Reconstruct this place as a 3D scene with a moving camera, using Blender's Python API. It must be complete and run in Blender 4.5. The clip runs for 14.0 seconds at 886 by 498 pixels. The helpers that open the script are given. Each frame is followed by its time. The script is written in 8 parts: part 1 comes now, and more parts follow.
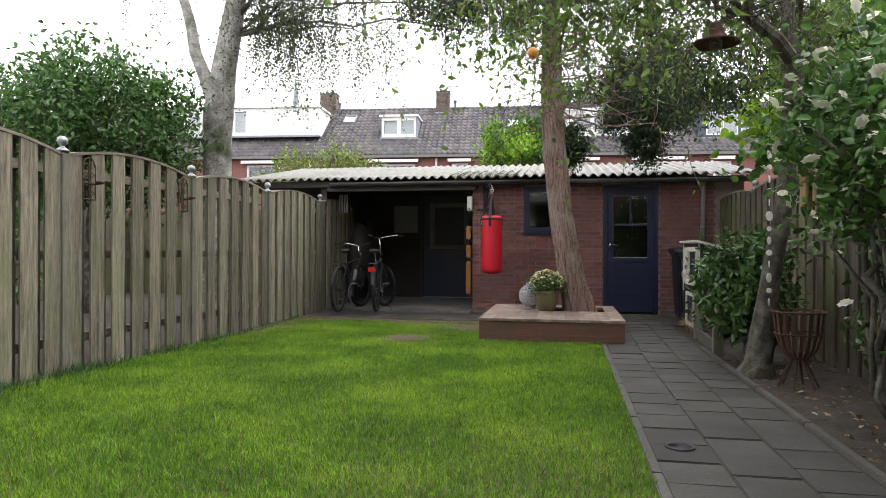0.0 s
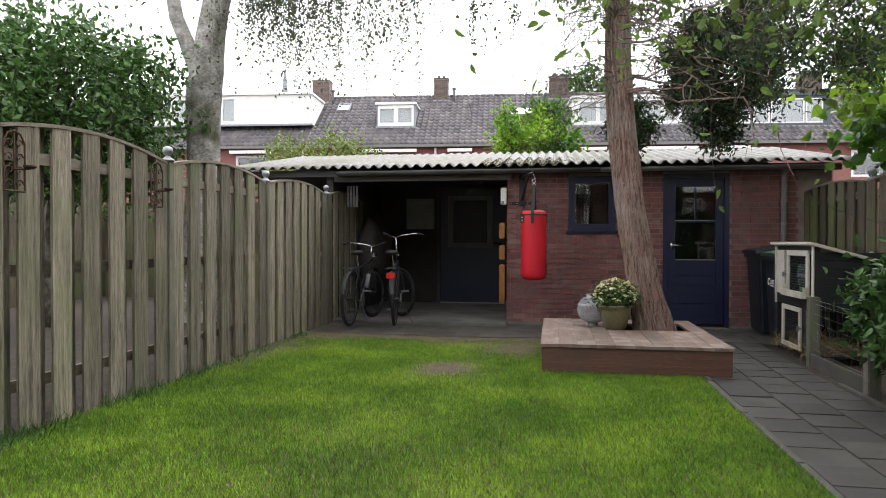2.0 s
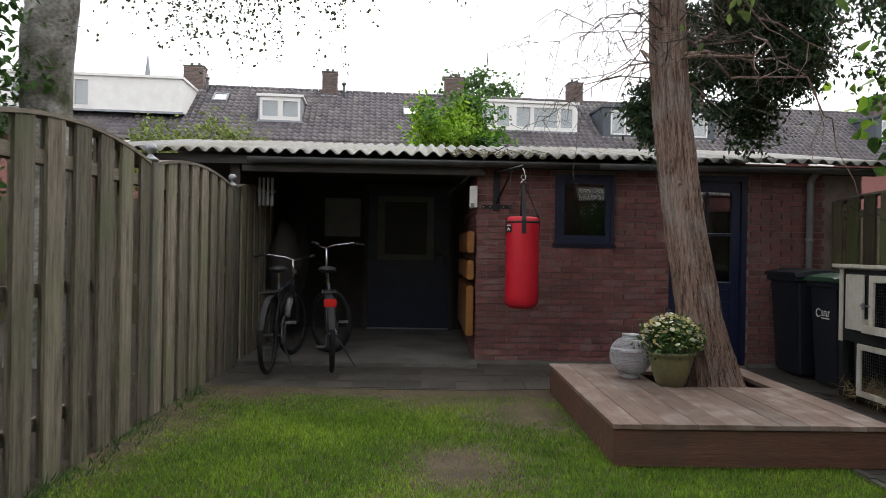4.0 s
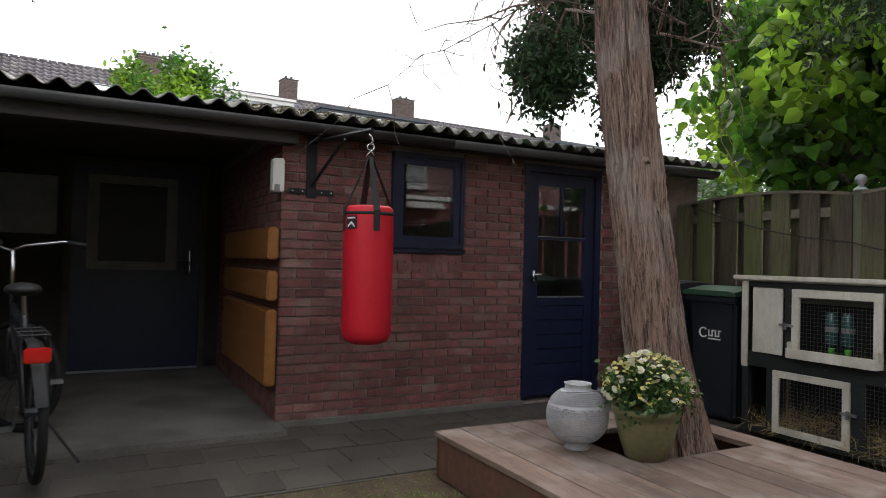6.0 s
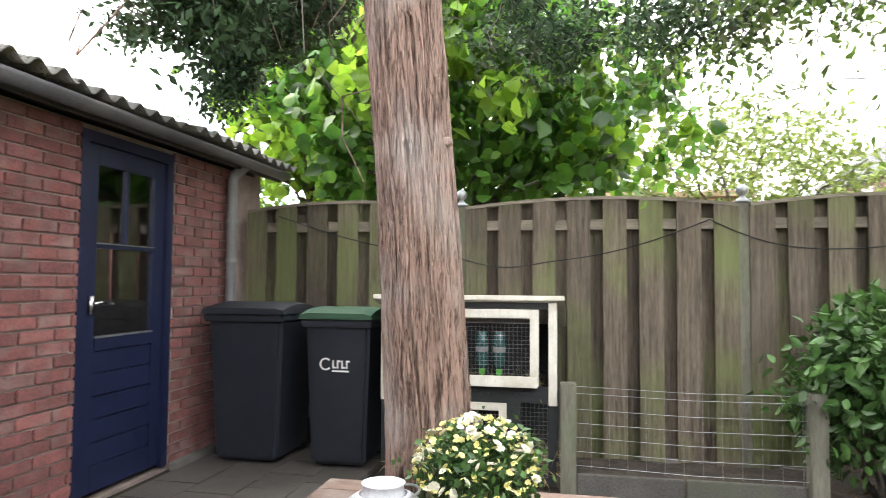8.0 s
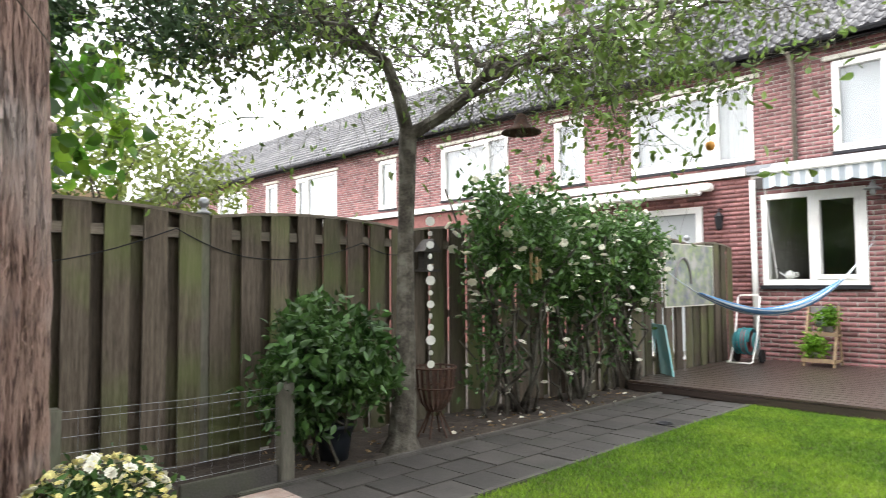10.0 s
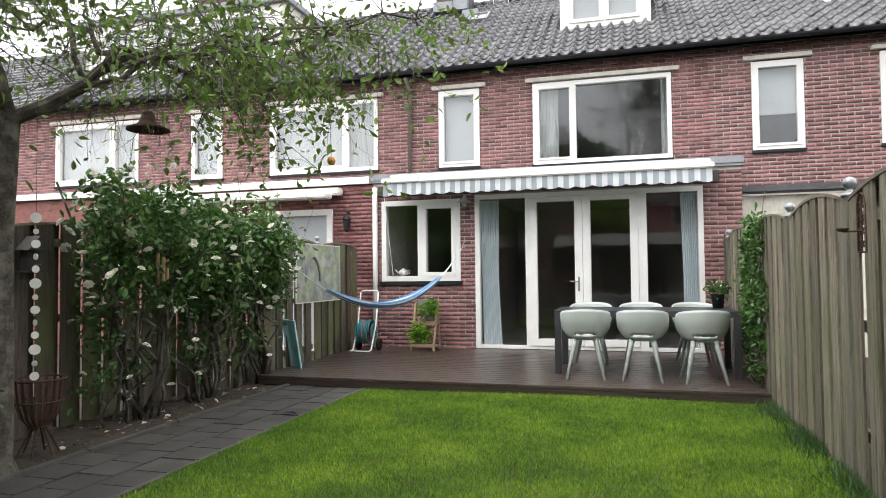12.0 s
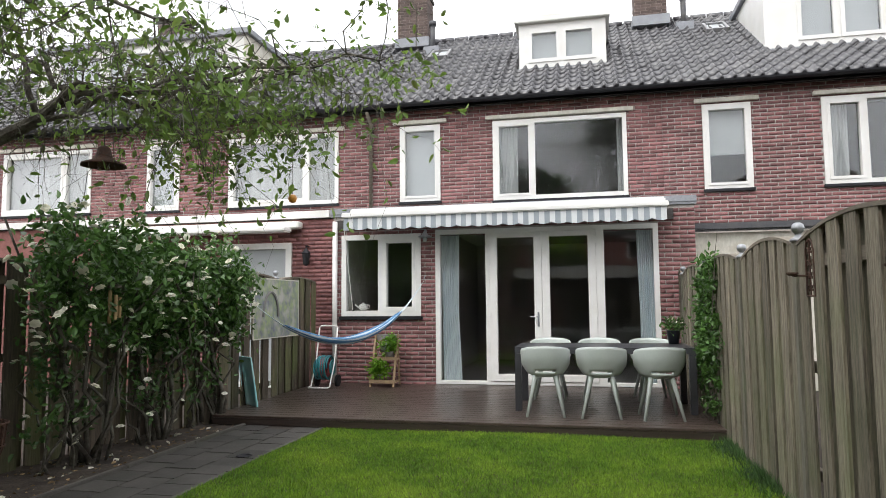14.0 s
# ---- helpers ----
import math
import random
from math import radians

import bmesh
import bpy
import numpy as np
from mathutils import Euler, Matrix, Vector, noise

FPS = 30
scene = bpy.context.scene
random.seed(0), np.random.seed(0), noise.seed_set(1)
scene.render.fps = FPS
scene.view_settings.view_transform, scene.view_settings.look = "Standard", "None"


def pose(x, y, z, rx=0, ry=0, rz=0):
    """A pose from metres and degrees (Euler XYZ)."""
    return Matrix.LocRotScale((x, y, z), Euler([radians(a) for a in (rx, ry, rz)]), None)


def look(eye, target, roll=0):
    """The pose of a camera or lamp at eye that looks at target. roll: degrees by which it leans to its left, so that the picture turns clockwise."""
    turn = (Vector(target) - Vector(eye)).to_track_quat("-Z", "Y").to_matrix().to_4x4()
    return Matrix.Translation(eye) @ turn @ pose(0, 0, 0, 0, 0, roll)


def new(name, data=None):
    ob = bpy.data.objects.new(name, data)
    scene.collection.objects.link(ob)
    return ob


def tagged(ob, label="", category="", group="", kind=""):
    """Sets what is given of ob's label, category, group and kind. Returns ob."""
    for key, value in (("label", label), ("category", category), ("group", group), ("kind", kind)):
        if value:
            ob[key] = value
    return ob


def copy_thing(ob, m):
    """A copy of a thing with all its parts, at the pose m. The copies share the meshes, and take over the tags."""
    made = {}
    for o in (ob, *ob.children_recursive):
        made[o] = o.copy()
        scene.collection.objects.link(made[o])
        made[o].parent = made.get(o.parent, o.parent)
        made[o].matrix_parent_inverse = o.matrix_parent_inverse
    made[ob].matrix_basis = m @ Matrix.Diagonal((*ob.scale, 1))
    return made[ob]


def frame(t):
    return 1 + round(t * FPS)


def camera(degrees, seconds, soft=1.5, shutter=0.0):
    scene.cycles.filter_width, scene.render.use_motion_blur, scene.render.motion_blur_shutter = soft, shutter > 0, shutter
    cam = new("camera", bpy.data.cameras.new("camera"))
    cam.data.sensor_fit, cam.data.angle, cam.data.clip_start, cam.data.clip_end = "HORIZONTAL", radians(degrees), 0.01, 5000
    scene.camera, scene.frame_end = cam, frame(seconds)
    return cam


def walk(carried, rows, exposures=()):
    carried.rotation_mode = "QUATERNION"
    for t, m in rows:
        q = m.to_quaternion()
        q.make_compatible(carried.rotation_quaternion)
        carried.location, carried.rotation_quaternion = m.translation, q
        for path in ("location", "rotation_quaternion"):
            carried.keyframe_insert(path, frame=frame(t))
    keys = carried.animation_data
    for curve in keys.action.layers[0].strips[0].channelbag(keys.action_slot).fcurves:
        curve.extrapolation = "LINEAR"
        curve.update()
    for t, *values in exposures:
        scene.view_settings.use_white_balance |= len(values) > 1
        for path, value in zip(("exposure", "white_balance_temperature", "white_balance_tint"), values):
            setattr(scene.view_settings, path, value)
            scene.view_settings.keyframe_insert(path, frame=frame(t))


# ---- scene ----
cam = camera(67.4, 14.0, soft=0.65, shutter=0.2)
PATH = [
    (0, (0.778, 0.815, 0.994), (0.418, 2.783, 0.994), 0.2),
    (0.5, (0.672, 1.084, 0.99), (0.318, 3.052, 0.99), 0.2),
    (1, (0.428, 1.415, 1.029), (0.092, 3.387, 1.022), 0.3),
    (1.5, (0.188, 1.831, 1.029), (-0.137, 3.805, 1.02), 0.4),
    (2, (-0.044, 2.327, 1.112), (-0.372, 4.3, 1.088), 0.1),
    (2.2, (-0.145, 2.52, 1.161), (-0.474, 4.493, 1.13), -0.0),
    (4.3, (-1.352, 4.759, 1.191), (-1.171, 6.751, 1.192), 1.1),
    (4.5, (-1.443, 4.971, 1.193), (-1.173, 6.953, 1.195), 1.1),
    (5, (-1.571, 5.571, 1.194), (-1.123, 7.52, 1.204), 1.1),
    (5.5, (-1.704, 6.136, 1.155), (-1.026, 8.018, 1.181), 1.3),
    (6, (-1.803, 6.75, 1.155), (-0.874, 8.52, 1.192), 1.4),
    (6.5, (-1.82, 7.358, 1.148), (-0.588, 8.933, 1.203), 1.3),
    (7, (-1.769, 7.911, 1.166), (-0.252, 9.213, 1.237), 1.2),
    (7.5, (-1.736, 8.396, 1.164), (0.058, 9.277, 1.251), 0.9),
    (8, (-1.67, 8.797, 1.19), (0.29, 9.183, 1.288), 0.4),
    (8.5, (-1.614, 9.173, 1.208), (0.382, 9.092, 1.306), 0.3),
    (9, (-1.527, 9.407, 1.233), (0.39, 8.848, 1.332), 0.6),
    (9.2, (-1.506, 9.497, 1.229), (0.343, 8.741, 1.331), 0.3),
    (11.3, (-1.695, 9.901, 1.282), (-0.945, 8.049, 1.364), -0.4),
    (11.5, (-1.744, 9.913, 1.301), (-1.06, 8.035, 1.377), -0.5),
    (12, (-1.761, 9.937, 1.294), (-1.215, 8.014, 1.367), -0.6),
    (12.5, (-1.752, 9.948, 1.298), (-1.275, 8.006, 1.37), -0.6),
    (13, (-1.735, 9.964, 1.313), (-1.291, 8.016, 1.391), -0.6),
    (13.5, (-1.742, 9.936, 1.345), (-1.307, 7.987, 1.448), -0.6),
    (14, (-1.743, 9.947, 1.365), (-1.318, 7.999, 1.528), -0.5),
]
EXPOSURE = [(0, 1.42), (2.2, 1.36), (4.3, 0.78), (5.5, 0.78), (6.5, 1.15), (7.0, 1.38), (7.5, 2.15), (8.2, 2.84), (9.2, 2.36), (11.3, 1.40), (12.5, 1.20), (14, 0.97)]
walk(cam, [(t, look(eye, target, roll)) for t, eye, target, roll in PATH], EXPOSURE)

# ---- sky and sun: a bright overcast day ----
world = bpy.data.worlds.new("world")
scene.world = world
world.use_nodes = True
wn, wl = world.node_tree.nodes, world.node_tree.links
bg = wn["Background"]
sky = wn.new("ShaderNodeTexSky")
sky.sky_type, sky.sun_disc = "NISHITA", False
sky.sun_elevation, sky.sun_rotation = radians(56), radians(30)
sky.air_density, sky.dust_density = 1.0, 6.0
grey = wn.new("ShaderNodeHueSaturation")
grey.inputs["Saturation"].default_value = 0.12
wl.new(sky.outputs[0], grey.inputs["Color"])
cover = wn.new("ShaderNodeMix")
cover.data_type = "RGBA"
cover.inputs["Factor"].default_value = 0.8
cover.inputs["B"].default_value = (8.1, 8.2, 8.55, 1)
wl.new(grey.outputs[0], cover.inputs["A"])
wl.new(cover.outputs["Result"], bg.inputs["Color"])
bg.inputs["Strength"].default_value = 0.15
sun = new("sun", bpy.data.lights.new("sun", "SUN"))
sun.data.energy, sun.data.angle, sun.data.color = 0.65, radians(45), (1.0, 0.98, 0.95)
SUN_DIR = Vector((math.sin(radians(30)) * math.cos(radians(56)), math.cos(radians(30)) * math.cos(radians(56)), math.sin(radians(56))))
sun.matrix_world = look((0, 0, 20), tuple(Vector((0, 0, 20)) - SUN_DIR))


# ---- materials ----
def mat(name, c1, c2=None, scale=6.0, rough=0.75, bump=0.15, fine=60.0, stretch=(1, 1, 1), metal=0.0, vary=0.0, island=0.0, stain=None, stain_scale=1.2, stain_amount=0.5, spec=0.4, sheen_through=0.0):
    m = bpy.data.materials.new(name)
    m.use_nodes = True
    n, l = m.node_tree.nodes, m.node_tree.links
    b = n["Principled BSDF"]
    b.inputs["Roughness"].default_value = rough
    b.inputs["Metallic"].default_value = metal
    b.inputs["Specular IOR Level"].default_value = spec
    co = n.new("ShaderNodeTexCoord")
    info = n.new("ShaderNodeObjectInfo")
    add = n.new("ShaderNodeVectorMath")
    add.operation = "MULTIPLY_ADD"
    comb = n.new("ShaderNodeCombineXYZ")
    for k in range(3):
        l.new(info.outputs["Random"], comb.inputs[k])
    l.new(comb.outputs[0], add.inputs[0])
    add.inputs[1].default_value = (37, 53, 71) if vary else (0, 0, 0)
    l.new(co.outputs["Object"], add.inputs[2])
    mp = n.new("ShaderNodeMapping")
    mp.inputs["Scale"].default_value = stretch
    l.new(add.outputs[0], mp.inputs["Vector"])
    big = n.new("ShaderNodeTexNoise")
    big.inputs["Scale"].default_value, big.inputs["Detail"].default_value = scale, 6
    l.new(mp.outputs[0], big.inputs["Vector"])
    small = n.new("ShaderNodeTexNoise")
    small.inputs["Scale"].default_value, small.inputs["Detail"].default_value = fine, 4
    l.new(mp.outputs[0], small.inputs["Vector"])
    blend = n.new("ShaderNodeMath")
    blend.operation = "MULTIPLY_ADD"
    l.new(small.outputs["Fac"], blend.inputs[0])
    blend.inputs[1].default_value = 0.45
    half = n.new("ShaderNodeMath")
    half.operation = "MULTIPLY"
    half.inputs[1].default_value = 0.55
    l.new(big.outputs["Fac"], half.inputs[0])
    l.new(half.outputs[0], blend.inputs[2])
    ramp = n.new("ShaderNodeValToRGB")
    ramp.color_ramp.elements[0].position, ramp.color_ramp.elements[1].position = 0.36, 0.64
    c2 = c2 or tuple(v * 0.7 for v in c1)
    ramp.color_ramp.elements[0].color, ramp.color_ramp.elements[1].color = (*c2, 1), (*c1, 1)
    l.new(blend.outputs[0], ramp.inputs["Fac"])
    colour = ramp.outputs[0]
    if stain:
        sn = n.new("ShaderNodeTexNoise")
        sn.inputs["Scale"].default_value, sn.inputs["Detail"].default_value = stain_scale, 7
        l.new(add.outputs[0], sn.inputs["Vector"])
        sr = n.new("ShaderNodeMapRange")
        sr.inputs["From Min"].default_value, sr.inputs["From Max"].default_value = 0.48, 0.68
        sr.inputs["To Max"].default_value = stain_amount
        l.new(sn.outputs["Fac"], sr.inputs["Value"])
        mx = n.new("ShaderNodeMix")
        mx.data_type = "RGBA"
        l.new(sr.outputs[0], mx.inputs["Factor"])
        l.new(colour, mx.inputs["A"])
        mx.inputs["B"].default_value = (*stain, 1)
        colour = mx.outputs["Result"]
    if vary or island:
        hs = n.new("ShaderNodeHueSaturation")
        mr = n.new("ShaderNodeMapRange")
        amount = vary or island
        mr.inputs["To Min"].default_value, mr.inputs["To Max"].default_value = 1 - amount, 1 + amount
        if island:
            geo = n.new("ShaderNodeNewGeometry")
            l.new(geo.outputs["Random Per Island"], mr.inputs["Value"])
        else:
            l.new(info.outputs["Random"], mr.inputs["Value"])
        l.new(mr.outputs[0], hs.inputs["Value"])
        l.new(colour, hs.inputs["Color"])
        colour = hs.outputs[0]
    l.new(colour, b.inputs["Base Color"])
    if bump:
        bp = n.new("ShaderNodeBump")
        bp.inputs["Strength"].default_value, bp.inputs["Distance"].default_value = bump, 0.02
        l.new(blend.outputs[0], bp.inputs["Height"])
        l.new(bp.outputs[0], b.inputs["Normal"])
    if sheen_through:
        tr = n.new("ShaderNodeBsdfTranslucent")
        l.new(colour, tr.inputs["Color"])
        ms = n.new("ShaderNodeMixShader")
        ms.inputs[0].default_value = sheen_through
        l.new(b.outputs[0], ms.inputs[1])
        l.new(tr.outputs[0], ms.inputs[2])
        l.new(ms.outputs[0], n["Material Output"].inputs["Surface"])
    return m


def glass_mat(name, tint=(0.965, 0.975, 0.975)):
    m = bpy.data.materials.new(name)
    m.use_nodes = True
    n, l = m.node_tree.nodes, m.node_tree.links
    n.remove(n["Principled BSDF"])
    tr, gl, fr, ms = n.new("ShaderNodeBsdfTransparent"), n.new("ShaderNodeBsdfGlossy"), n.new("ShaderNodeLayerWeight"), n.new("ShaderNodeMixShader")
    tr.inputs[0].default_value = (*tint, 1)
    gl.inputs["Roughness"].default_value = 0.01
    fr.inputs["Blend"].default_value = 0.25
    amount = n.new("ShaderNodeMath")
    amount.operation = "MULTIPLY_ADD"
    amount.inputs[1].default_value, amount.inputs[2].default_value = 0.5, 0.05
    l.new(fr.outputs["Facing"], amount.inputs[0])
    l.new(amount.outputs[0], ms.inputs[0])
    l.new(tr.outputs[0], ms.inputs[1])
    l.new(gl.outputs[0], ms.inputs[2])
    l.new(ms.outputs[0], n["Material Output"].inputs["Surface"])
    return m


